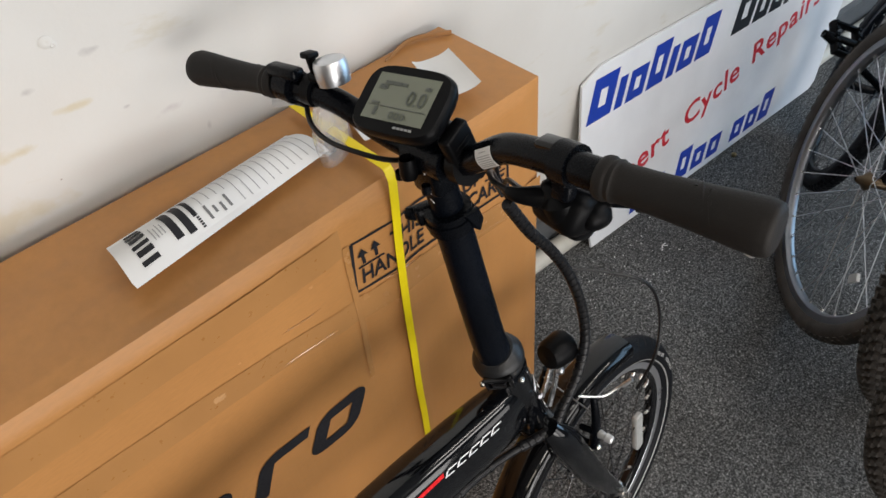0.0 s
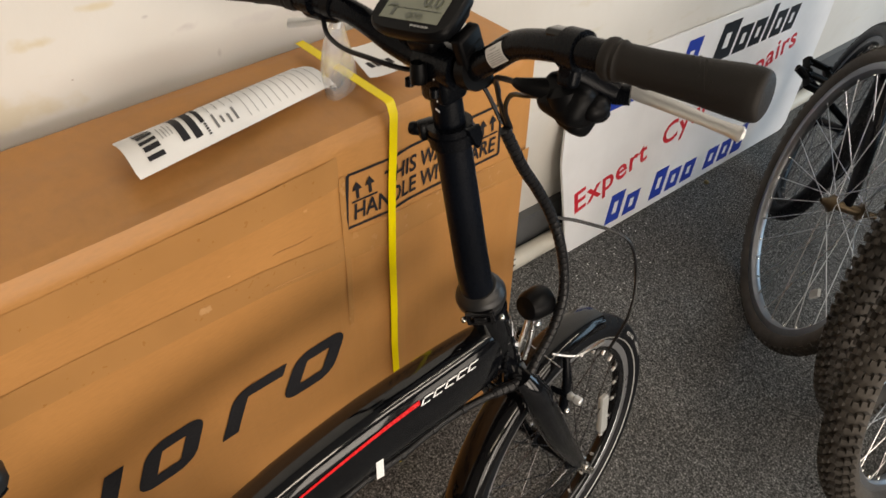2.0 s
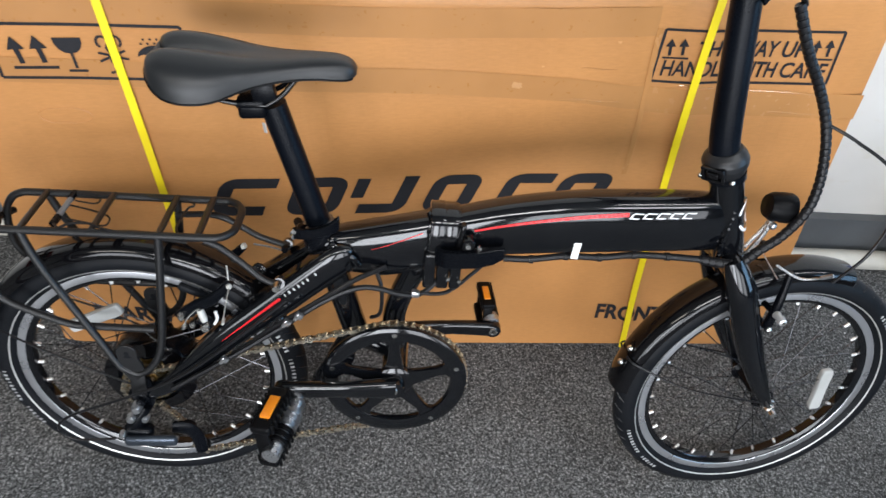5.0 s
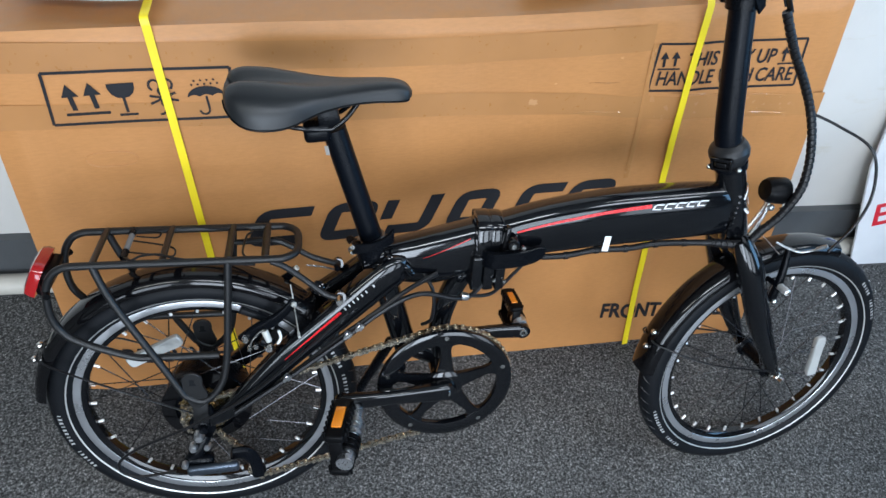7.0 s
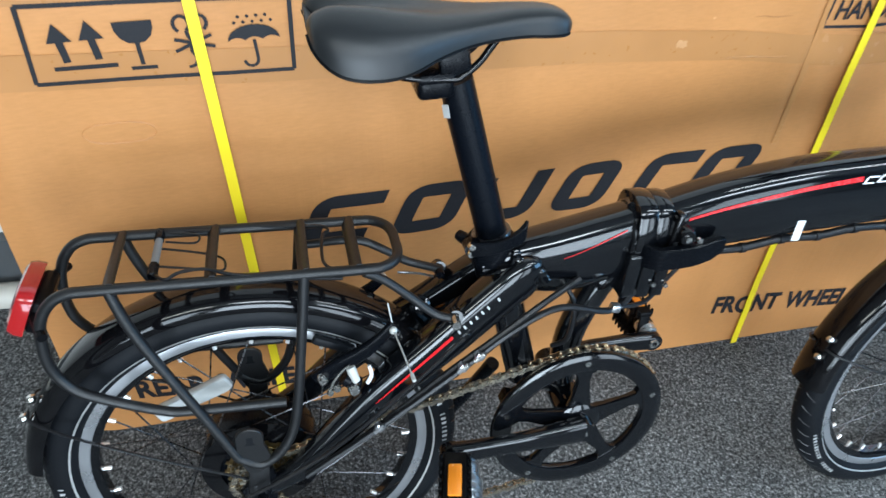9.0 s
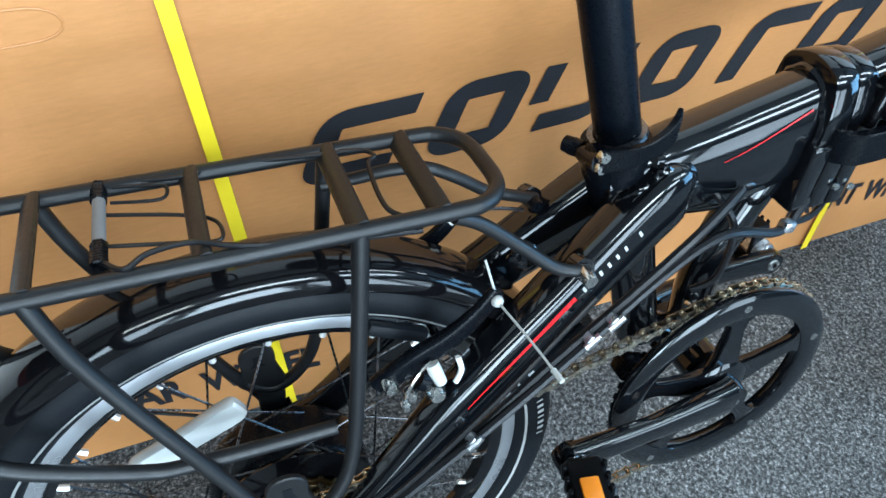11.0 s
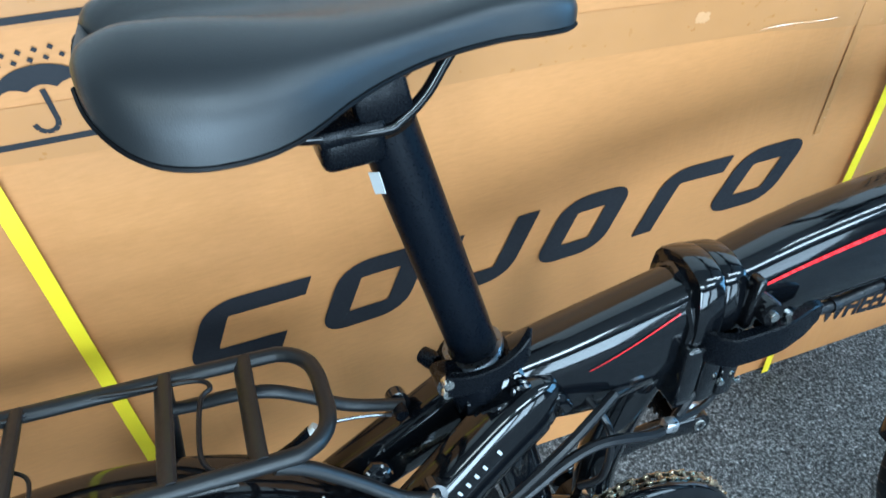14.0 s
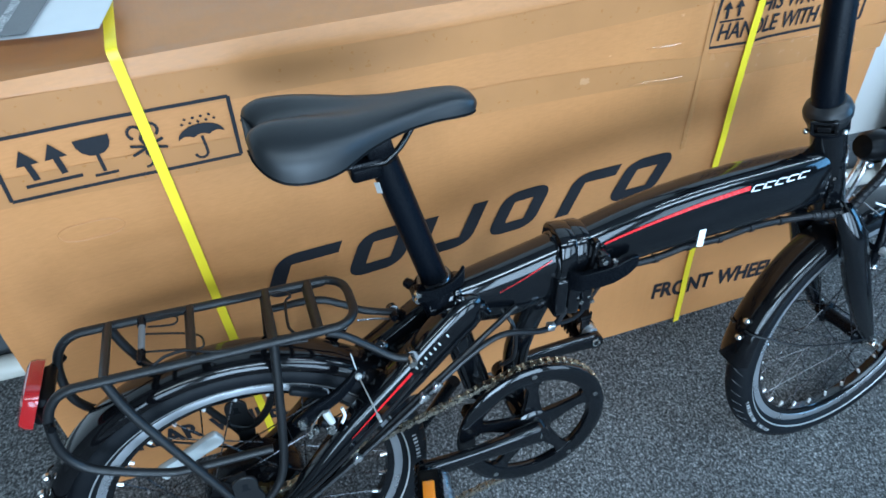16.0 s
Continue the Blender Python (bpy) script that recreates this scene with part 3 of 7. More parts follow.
bar(b, gx, gz + 0.03, gx, gz + 0.003, 0.0042), bar(b, gx - 0.012, gz, gx + 0.013, gz - 0.001, 0.004)
part("printed_glass_symbol", b, INK, box)
b = Build()  # no hooks
hx, hz = -0.796, 0.634
for s in (-1, 1):
    pts = [(hx + s * (0.0085 + 0.0075 * math.cos(a)), hz + 0.0215 + 0.0085 * math.sin(a)) for a in [radians(-60 + 300 * k / 12) for k in range(13)]]
    pts = pts + [(hx + s * 0.0045, hz + 0.009), (hx - s * 0.004, hz - 0.006)]
    pts += [(hx - s * (0.0085 + 0.0085 * math.cos(a)), hz - 0.0165 + 0.0085 * math.sin(a)) for a in [radians(130 + 150 * k / 8) for k in range(9)]]
    for p, q in zip(pts, pts[1:]):
        bar(b, *p, *q, 0.0036)
bar(b, hx - 0.019, hz - 0.007, hx + 0.018, hz + 0.008, 0.0036, 0.0019), bar(b, hx - 0.018, hz + 0.006, hx + 0.020, hz - 0.005, 0.0036, 0.0021)
part("printed_hook_symbol", b, INK, box)
b = Build()  # umbrella
ux, uz = -0.737, 0.632
dome = [(ux + 0.026 * math.cos(math.pi * q / 14), uz + 0.0165 * math.sin(math.pi * q / 14)) for q in range(15)]
dome += [(ux - 0.026 + 0.052 * q / 12, uz + 0.0035 * abs(math.sin(math.pi * q / 4))) for q in range(1, 12)]
fan(b, dome)
bar(b, ux, uz, ux + 0.001, uz - 0.022, 0.0034)
for a in range(5):
    t0, t1 = math.pi * (1 + a / 5), math.pi * (1 + (a + 1) / 5)
    bar(b, ux - 0.006 + 0.007 * math.cos(t0), uz - 0.022 + 0.007 * math.sin(t0), ux - 0.006 + 0.007 * math.cos(t1), uz - 0.022 + 0.007 * math.sin(t1), 0.0034)
for q in range(9):
    dx, dz = -0.018 + 0.009 * (q % 5) + 0.0045 * (q // 5), uz + 0.0185 + 0.006 * (q // 5)
    bar(b, ux + dx, dz, ux + dx + 0.002, dz + 0.002, 0.003)
part("printed_umbrella_symbol", b, INK, box)

frame_print([(-0.0436, 0.571), (0.222, 0.5585), (0.2207, 0.6417), (-0.0385, 0.6535)], 0.0040)
arrows(-0.026, 0.6095, 0.030)
arrows(0.188, 0.6005, 0.030)


def line(text, x0, z0, x1, z1, h, slant=0.03, bold=0.018):
    """A line of words, each of them a print of its own."""
    wide = {"I": 0.45, "T": 0.85, "L": 0.85, "E": 0.92, "W": 1.35, "Y": 0.95}
    sizes = [sum(wide.get(c, 1.0) for c in w) for w in text.split()]
    total = sum(sizes) + 0.42 * (len(sizes) - 1)
    at = 0.0
    for w, n in zip(text.split(), sizes):
        a, e = at / total, (at + n) / total
        words(w, x0 + (x1 - x0) * a, z0 + (z1 - z0) * a, x0 + (x1 - x0) * e, z0 + (z1 - z0) * e, h, slant, bold)
        at += n + 0.42


line("THIS WAY UP", 0.012, 0.6105, 0.172, 0.6030, 0.0255)
line("HANDLE WITH CARE", -0.033, 0.5805, 0.213, 0.5675, 0.0255)
line("FRONT WHEEL", -0.052, 0.0380, 0.240, -0.0060, 0.0430, -0.17, 0.034)
line("REAR WHEEL", -0.995, 0.0960, -0.745, 0.0640, 0.0400, -0.17, 0.034)


def slant_shape(x0, x1, kind):
    """One rounded, slanted shape of the maker's mark."""
    zb = lambda x: 0.3345 - 0.0075 * (x + 0.4) / 0.3
    zt = lambda x: 0.4105 - 0.0068 * (x + 0.4) / 0.3
    sl, w = 0.034, 0.0200
    b = Build()

    def p(u, v):
        xb, xt = x0 + (x1 - x0 - sl) * u, x0 + sl + (x1 - x0 - sl) * u
        return (xb + (xt - xb) * v, zb(xb) + (zt(xb) - zb(xb)) * v)

    wide, high, fat = (x1 - x0 - sl) / 1.18, 0.078, w / 2
    lo, hi, lf, rt = fat, high - fat, fat, wide - fat
    line_, closed = {"ring": ([(lf, lo), (rt, lo), (rt, hi), (lf, hi)], True),
                     "bottom_right": ([(fat * 0.4, lo), (rt, lo), (rt, high)], False),
                     "top_left": ([(wide * 0.22, 0), (wide * 0.22, hi), (wide * 1.02, hi)], False),
                     "open_right": ([(wide * 0.97, hi), (lf, hi), (lf, lo), (wide * 0.90, lo)], False)}[kind]
    # round the corners of the middle line, then give it its width
    pts, n = [], len(line_)
    for k, c in enumerate(line_):
        if not closed and k in (0, n - 1):
            pts.append(Vector(c))
            continue
        c, a, e = Vector(c), Vector(line_[k - 1]), Vector(line_[(k + 1) % n])
        r = 0.0135
        q0, q1 = c + (a - c).normalized() * r, c + (e - c).normalized() * r
        pts += [q0 * (1 - s) ** 2 + c * 2 * s * (1 - s) + q1 * s * s for s in [m / 8 for m in range(9)]]
    dense = []
    for k in range(len(pts) - (0 if closed else 1)):
        a, e = pts[k], pts[(k + 1) % len(pts)]
        m = max(1, int((e - a).length / 0.012))
        dense += [a.lerp(e, s / m) for s in range(m)]
    if not closed:
        dense.append(pts[-1])
    n = len(dense)
    for k, c in enumerate(dense):
        a, e = dense[k - 1 if closed or k else 0], dense[(k + 1) % n if closed or k < n - 1 else k]
        d = (e - a).normalized()
        for s in (-1, 1):
            u, v = c.x - s * d.y * fat, c.y + s * d.x * fat
            x, z = p(u / wide, v / high)
            b.v.append((K * x, -dent(x, z) - 0.0017, K * z))
    b.f += [(2 * k, 2 * k + 1, 2 * ((k + 1) % n) + 1, 2 * ((k + 1) % n)) for k in range(n if closed else n - 1)]
    part("printed_mark", b.weld(), INK, box, "bold black slanted printed mark")


for x0, x1, kind in ((-0.730, -0.602, "open_right"), (-0.611, -0.492, "ring"), (-0.499, -0.383, "bottom_right"), (-0.389, -0.276, "ring"), (-0.276, -0.162, "top_left"), (-0.180, -0.062, "ring")):
    slant_shape(x0, x1, kind)
b = Build()
fan(b, [(-0.4820, 0.4095), (-0.4610, 0.4090), (-0.4780, 0.3700), (-0.4990, 0.3705)], 0.0017)
part("printed_mark", b, INK, box, "bold black slanted printed mark")
# small staple holes at the near end
for z in (0.30, 0.285, 0.12):
    b = Build()
    bar(b, 0.288, z, 0.293, z - 0.001, 0.004)
    part("staple_hole", b, INK, box)

# ---- papers on the lid ----
LID = BOX @ pose(0, 0, K * 0.7215, 0, 2.0, 0)  # the lid's plane


def lid(fx, fy, up=0.0):
    """A place on the lid from face units along and metres in."""
    return (K * fx, K * fy, up)


def sheet(name, c, material, label, category, lift=0.008, curl=0.01, n=10, fold=0.0):
    """A sheet of paper with four corners on the lid, slightly curled."""
    b = Build()
    q = [Vector(lid(*p)) for p in c]
    for s in (0, 1):
        for j in range(n + 1):
            for i in range(n + 1):
                u, v = i / n, j / n
                p = q[0].lerp(q[1], u).lerp(q[3].lerp(q[2], u), v)
                z = lift + curl * (abs(u - 0.5) * 2) ** 3 + fold * math.sin(v * math.pi) + 0.0005 * (s - 1)
                b.v.append((p.x, p.y, z))
    k = (n + 1) ** 2
    for s in (0, 1):
        b.f += [(s * k + j * (n + 1) + i, s * k + j * (n + 1) + i + 1, s * k + (j + 1) * (n + 1) + i + 1, s * k + (j + 1) * (n + 1) + i) for j in range(n) for i in range(n)]
    return thing(name, b, material, label, category, LID)


# long folded service tag: corners along its length, u from near the printed end
TAG = [(-0.2460, 0.1085), (-0.2500, 0.0470), (0.0020, 0.0780), (-0.0160, 0.1260)]


def tag_at(u, v, up):
    a = Vector((*TAG[1], 0)).lerp(Vector((*TAG[2], 0)), u)
    c = Vector((*TAG[0], 0)).lerp(Vector((*TAG[3], 0)), u)
    p = a.lerp(c, v)
    hump = 0.016 * math.sin(math.pi * min(1.0, v * 1.05)) * (0.55 + 0.45 * math.sin(u * 3.1))
    return (K * p.x, K * p.y, 0.008 + hump + up)


def tag_patch(name, u0, u1, v0, v1, up, material, parent, n=8):
    b = Build()
    for j in range(n + 1):
        for i in range(n + 1):
            b.v.append(tag_at(u0 + (u1 - u0) * i / n, v0 + (v1 - v0) * j / n, up))
    b.f += [(j * (n + 1) + i, j * (n + 1) + i + 1, (j + 1) * (n + 1) + i + 1, (j + 1) * (n + 1) + i) for j in range(n) for i in range(n)]
    return part(name, b, material, parent)


tag = tagged(new("service_tag"), "long folded white paper tag with ruled lines on the box", "paper tag")
tag.matrix_basis = LID
tag_patch("sheet", 0, 1, 0, 1, 0.0, PAPER, tag, 20)
for k in range(6):
    tag_patch("printed_heading", 0.070 + 0.004 * (k % 2), 0.145, 0.06 + 0.155 * k, 0.145 + 0.155 * k + 0.02 * (k % 2), 0.0012, INK, tag, 4)
for u, w, v0 in ((0.232, 0.034, 0.10), (0.286, 0.034, 0.06), (0.338, 0.020, 0.24)):
    tag_patch("printed_block", u, u + w, v0, 0.95, 0.0012, INK, tag)
for k in range(5):
    tag_patch("printed_block", 0.345, 0.358, 0.03 + 0.04 * k, 0.055 + 0.04 * k, 0.0012, INK, tag, 3)
for k in range(15):
    u = 0.395 + k * 0.0395
    tag_patch("ruled_line", u, u + 0.0042, 0.02 if k > 3 else 0.34, 0.97, 0.0012, LINE_GREY, tag, 6)
for k, (v0, v1) in enumerate(((0.06, 0.30), (0.10, 0.22), (0.05, 0.20), (0.06, 0.27))):
    tag_patch("printed_line", 0.392 + k * 0.032, 0.404 + k * 0.032, v0, v1, 0.0012, GREY_PAPER, tag, 4)
for k in range(4):
    tag_patch("printed_line", 0.165 + k * 0.015, 0.170 + k * 0.015, 0.30, 0.62 - 0.08 * (k % 2), 0.0012, LINE_GREY, tag, 4)
# the second leaf of the folded sheet, a little below the first
b = Build()
for j in (0, 1):
    for i in range(21):
        q = tag_at(i / 20, 0.0, 0.0)
        b.v.append((q[0] + 0.001 * j, q[1] - 0.0065 * j, q[2] - 0.0040 * j))
b.f += [(i, i + 1, 21 + i + 1, 21 + i) for i in range(20)]
part("under_sheet", b, PAPER, tag)

label_a = sheet("price_label", [(0.036, 0.047), (0.092, 0.043), (0.108, 0.117), (0.057, 0.123)], PAPER, "small white printed shop label on the box", "label", 0.009, 0.004)
for k in range(5):
    b = Build().block((0.006, 0.014, 0.0006), Matrix.Translation((K * (0.058 + 0.0085 * k), K * (0.073 - 0.002 * k), 0.0100)))
    part("printed_heading", b, INK, label_a)
sheet("delivery_note", [(0.150, 0.040), (0.205, 0.028), (0.232, 0.112), (0.178, 0.124)], PAPER, "crumpled white delivery note in the far corner of the lid", "paper", 0.010, 0.006)
manual = sheet("owners_manual", [(-0.990, 0.060), (-0.801, 0.028), (-0.774, 0.135), (-0.963, 0.165)], PAPER, "white and grey owners manual booklet under the strap", "booklet", 0.016, 0.002)
b = Build()
q = [Vector(lid(*p)) for p in ((-0.990, 0.060), (-0.870, 0.040), (-0.843, 0.147), (-0.963, 0.165))]
b.add([(p.x, p.y, 0.0200) for p in q], [(0, 1, 2, 3)])
part("grey_panel", b, GREY_PAPER, manual)
me = letters("OWNERS MANUAL", 0.085, 0.011, WHITE_PAINT)
part("printed_title", me, WHITE_PAINT, manual, m=Matrix.Translation((K * -0.893, K * 0.052, 0.0206)) @ pose(0, 0, 0, -90, 0, 78))

# ---- the folding electric bicycle ----
# its own frame: x forward, y to its left, z up; r below means metres to its right
bike = tagged(new("folding_bicycle"), "glossy black folding electric bicycle with red stripes beside the box", "bicycle")
BIKE = Matrix.Translation((0, -0.290, 0)) @ pose(0, 0, 0, -14.2, 0, -2.2)
bike.matrix_basis = BIKE


def P(x, r, h):
    return (x, -r, h)


def rounded(w, hh, n=20, power=3.2):
    """Points of a rounded rectangle of half sizes w, hh."""
    out = []
    for k in range(n):
        a = 2 * math.pi * (k + 0.5) / n
        c, s = math.cos(a), math.sin(a)
        out.append((w * math.copysign(abs(c) ** (2 / power), c), hh * math.copysign(abs(s) ** (2 / power), s)))
    return out


def beam(stations, n=24, power=3.2):
    """A tube in the bike's middle plane from (x, top, bottom, half width), cut across x."""
    rings = []
    for x, top, bot, w in stations:
        rings.append([(x, a, (top + bot) / 2 + b) for a, b in rounded(w, (top - bot) / 2, n, power)])
    return Build().loft(rings)


def smooth_stations(st, k=4):
    out = []
    for i in range(len(st) - 1):
        a, b_ = np.array(st[i]), np.array(st[i + 1])
        p, q = np.array(st[max(i - 1, 0)]), np.array(st[min(i + 2, len(st) - 1)])
        for j in range(k):
            t = j / k
            out.append(tuple(0.5 * (2 * a + (b_ - p) * t + (2 * p - 5 * a + 4 * b_ - q) * t * t + (3 * a - p - 3 * b_ + q) * t ** 3)))
    return out + [tuple(st[-1])]


FRONT_BEAM = smooth_stations([(-0.400, 0.583, 0.506, 0.026), (-0.33, 0.602, 0.516, 0.0275), (-0.236, 0.618, 0.525, 0.0285), (-0.14, 0.625, 0.532, 0.0285), (-0.06, 0.628, 0.537, 0.026), (-0.022, 0.626, 0.538, 0.020)])
REAR_BEAM = smooth_stations([(-0.612, 0.526, 0.484, 0.016), (-0.575, 0.541, 0.476, 0.022), (-0.54, 0.550, 0.471, 0.025), (-0.50, 0.560, 0.468, 0.026), (-0.455, 0.571, 0.480, 0.026), (-0.425, 0.579, 0.489, 0.026)])
main_tube = part("main_tube", beam(FRONT_BEAM), FRAME_BLACK, bike, "gloss black front frame beam")
rear_tube = part("rear_tube", beam(REAR_BEAM), FRAME_BLACK, bike, "gloss black rear frame beam")


def beam_at(st, x):
    for a, b_ in zip(st[:-1], st[1:]):
        if a[0] <= x <= b_[0]:
            t = (x - a[0]) / (b_[0] - a[0])
            return tuple(u + (v - u) * t for u, v in zip(a, b_))
    return st[0] if x < st[0][0] else st[-1]


def side_stripe(st, x0, x1, f0, f1, w0, w1, n=24, proud=0.0008):
    """A stripe on the beam's right side; f is the height up the side (-1..1), w its width."""
    b = Build()
    for i in range(n + 1):
        t = i / n
        x = x0 + (x1 - x0) * t
        _, top, bot, w = beam_at(st, x)
        mid, hh = (top + bot) / 2, (top - bot) / 2
        f, half = f0 + (f1 - f0) * t, (w0 + (w1 - w0) * t) / 2
        for s in (-1, 1):
            z = f * hh + s * half
            yy = w * (1 - min(0.999, abs(z / hh)) ** 3.2) ** (1 / 3.2) + proud
            b.v.append((x, -yy, mid + z))
    b.f += [(2 * i, 2 * i + 1, 2 * i + 3, 2 * i + 2) for i in range(n)]
    return b


part("red_stripe", side_stripe(FRONT_BEAM, -0.378, -0.166, 0.40, 0.60, 0.0030, 0.0060), RED_PAINT, main_tube, "red painted stripe")
part("red_stripe", side_stripe(REAR_BEAM, -0.522, -0.450, 0.31, 0.64, 0.0005, 0.0015), RED_PAINT, rear_tube, "thin red painted stripe")
# maker's mark as slanted bars
def beam_skin(x, z):
    """A place just proud of the main beam's side."""
    _, top, bot, w = beam_at(FRONT_BEAM, x)
    mid, hh = (top + bot) / 2, (top - bot) / 2
    return (x, -(w * (1 - min(0.999, abs((z - mid) / hh)) ** 3.2) ** (1 / 3.2) + 0.0009), z)


b = Build()
for k in range(5):
    x = -0.163 + 0.0186 * k
    _, top, bot, w = beam_at(FRONT_BEAM, x)
    z = (top + bot) / 2 + 0.0260
    for (u0, v0, u1, v1) in ((0, -0.0046, 0.0140, -0.0028), (0.002, 0.0028, 0.0160, 0.0046), (0.0, -0.0028, 0.0030, 0.0028)):
        sk, n = 0.55, 4
        for j in range(n + 1):
            for v in (v0, (v0 + v1) / 2, v1):
                b.v.append(beam_skin(x + u0 + (u1 - u0) * j / n + sk * v, z + v))
        o = len(b.v) - 3 * (n + 1)
        b.f += [(o + 3 * j + i, o + 3 * j + 3 + i, o + 3 * j + 4 + i, o + 3 * j + 1 + i) for j in range(n) for i in (0, 1)]
part("maker_mark", b, WHITE_PAINT, main_tube, "white slanted maker's mark")
# white sticker under the beam
b = Build()
_, top, bot, w = beam_at(FRONT_BEAM, -0.222)
b.block((0.0105, 0.0006, 0.038), pose(-0.229, -(w - 0.0003), bot + 0.020, -6, 6, 0))
part("cable_sticker", b, WHITE_PAINT, main_tube, "white tape sticker")
# weld ring and bolts at the front of the beam
ringpts = [(-0.4400 + 0.0012 * math.sin(5 * q), 0.0275 * math.cos(2 * math.pi * q / 40), 0.530 + 0.0465 * math.sin(2 * math.pi * q / 40)) for q in range(41)]
part("weld", Build().tube(ringpts, [0.0042 + 0.0007 * math.sin(2.4 * q) for q in range(41)], 8, 1), FRAME_BLACK, rear_tube)

# hinge between the two beams
hinge = Build()
hinge.loft([[(x, 0.0338 * k * math.cos(a) / max(abs(math.cos(a)), abs(math.sin(a))) ** 0.42, 0.5445 + 0.0478 * k * math.sin(a) / max(abs(math.cos(a)), abs(math.sin(a))) ** 0.35) for a in [2 * math.pi * (q + 0.5) / 40 for q in range(40)]] for x, k in ((-0.4260, 0.90), (-0.4255, 0.975), (-0.4235, 1.0), (-0.4060, 1.0), (-0.4045, 0.985), (-0.4045, 0.955), (-0.4030, 0.955), (-0.4030, 0.965), (-0.4015, 0.980), (-0.3865, 0.965), (-0.3840, 0.94), (-0.3835, 0.86))])
hinge_ob = part("hinge", hinge, FRAME_BLACK, bike, "gloss black folding hinge clamp", Matrix.Translation((-0.014, 0, -0.003)), sharp=32)
for x, w in ((-0.4235, 0.0180), (-0.4045, 0.0185), (-0.3860, 0.0165)):
    b = Build().block((w, 0.026, 0.064), pose(x, -0.0235, 0.500, 3, 0, 0), 0.004, 3)
    part("hinge_knuckle", b, FRAME_BLACK, hinge_ob)
for x, z in ((-0.3960, 0.4895), (-0.3795, 0.4865)):
    part("hinge_bolt", Build().lathe([(0.0005, -0.0025), (0.0028, -0.0025), (0.0034, 0.0)], 10, Matrix.Translation((x, -0.0375, z))), STEEL, hinge_ob, "bright steel bolt")
rings = []
for k in range(25):
    t = k / 24
    x = -0.4190 + 0.0990 * t
    y = -(0.0300 + 0.0190 * min(1.0, t / 0.16) ** 0.5 + 0.0030 * math.sin(math.pi * t) - 0.0070 * max(0.0, t - 0.6) / 0.4)
    lo, hi_ = 0.5170 + 0.0095 * t ** 1.5, 0.5435 + 0.0020 * math.sin(math.pi * t) + 0.0090 * t ** 2
    if t > 0.85:
        lo, hi_ = lo + 0.006 * (t - 0.85) / 0.15, hi_ - 0.004 * ((t - 0.85) / 0.15) ** 2
    th = 0.0075 if t < 0.9 else 0.0075 - 0.003 * (t - 0.9) / 0.1
    rings.append([(x, y, lo), (x, y - 0.0012, lo + 0.0012), (x, y - 0.0012, hi_ - 0.0012), (x, y, hi_), (x, y + th, hi_), (x, y + th + 0.0008, hi_ - 0.0012), (x, y + th + 0.0008, lo + 0.0012), (x, y + th, lo)])
part("hinge_lever", Build().loft(rings), SATIN_BLACK, hinge_ob, "black quick-release lever", sharp=30)
b = Build().block((0.0080, 0.0130, 0.0440), pose(-0.3830, -0.0330, 0.5620, 0, 8, 0), 0.003, 3)
b.lathe([(0.0005, -0.0080), (0.0085, -0.0080), (0.0100, -0.0055), (0.0100, 0.0080)], 18, Matrix.Translation((-0.3730, -0.0400, 0.5570)))
b.block((0.0340, 0.0100, 0.0090), pose(-0.3600, -0.0400, 0.5430, 0, -6, 0), 0.002)
part("lever_catch", b, GLOSS_PLASTIC, hinge_ob)
for c, q in (((-0.3735, -0.0485, 0.5565), 0.0042), ((-0.3570, -0.0455, 0.5520), 0.0036)):
    part("hinge_bolt", Build().lathe([(0.0005, -0.002), (q * 0.9, -0.002), (q, 0.002)], 12, Matrix.Translation(c)), STEEL, hinge_ob, "bright steel bolt")
part("catch_plate", Build().block((0.0150, 0.0040, 0.0030), pose(-0.3740, -0.0455, 0.5450, 0, -12, 0), 0.0005), STEEL, hinge_ob, "bright steel catch plate")

# head tube and lower stem hinge; the steering axis leans back
part("head_tube", Build().tube([P(0.010, 0, 0.520), P(-0.037, 0, 0.668)], 0.0235, 24), FRAME_BLACK, bike)
for a, e in ((P(0.008, 0, 0.525), P(0.011, 0, 0.516)), (P(-0.0335, 0, 0.657), P(-0.0365, 0, 0.6665))):
    part("headset_cup", Build().tube([a, e], 0.0262, 24), SATIN_BLACK, bike)
b = Build()
# a broken ring wrapped round the front of the tube
for r0, r1, a0, a1 in ((0.0185, 0.0225, 20, 340), (0.0065, 0.0095, 100, 400)):
    n = 40
    for k in range(n + 1):
        a = radians(a0 + (a1 - a0) * k / n)
        for r in (r0, r1):
            across, up = r * math.cos(a), r * math.sin(a) * 1.15
            turn = across / 0.0238 + radians(22)
            b.v.append((-0.0128 - 0.3176 * up + 0.0239 * math.cos(turn) * 0.955, -0.0239 * math.sin(turn), 0.5980 + up + 0.0239 * math.cos(turn) * 0.30))
    o = len(b.v) - 2 * (n + 1)
    b.f += [(o + 2 * k, o + 2 * k + 1, o + 2 * k + 3, o + 2 * k + 2) for k in range(n)]
part("head_badge", b, WHITE_PAINT, bike, "white broken-ring badge on the head tube")

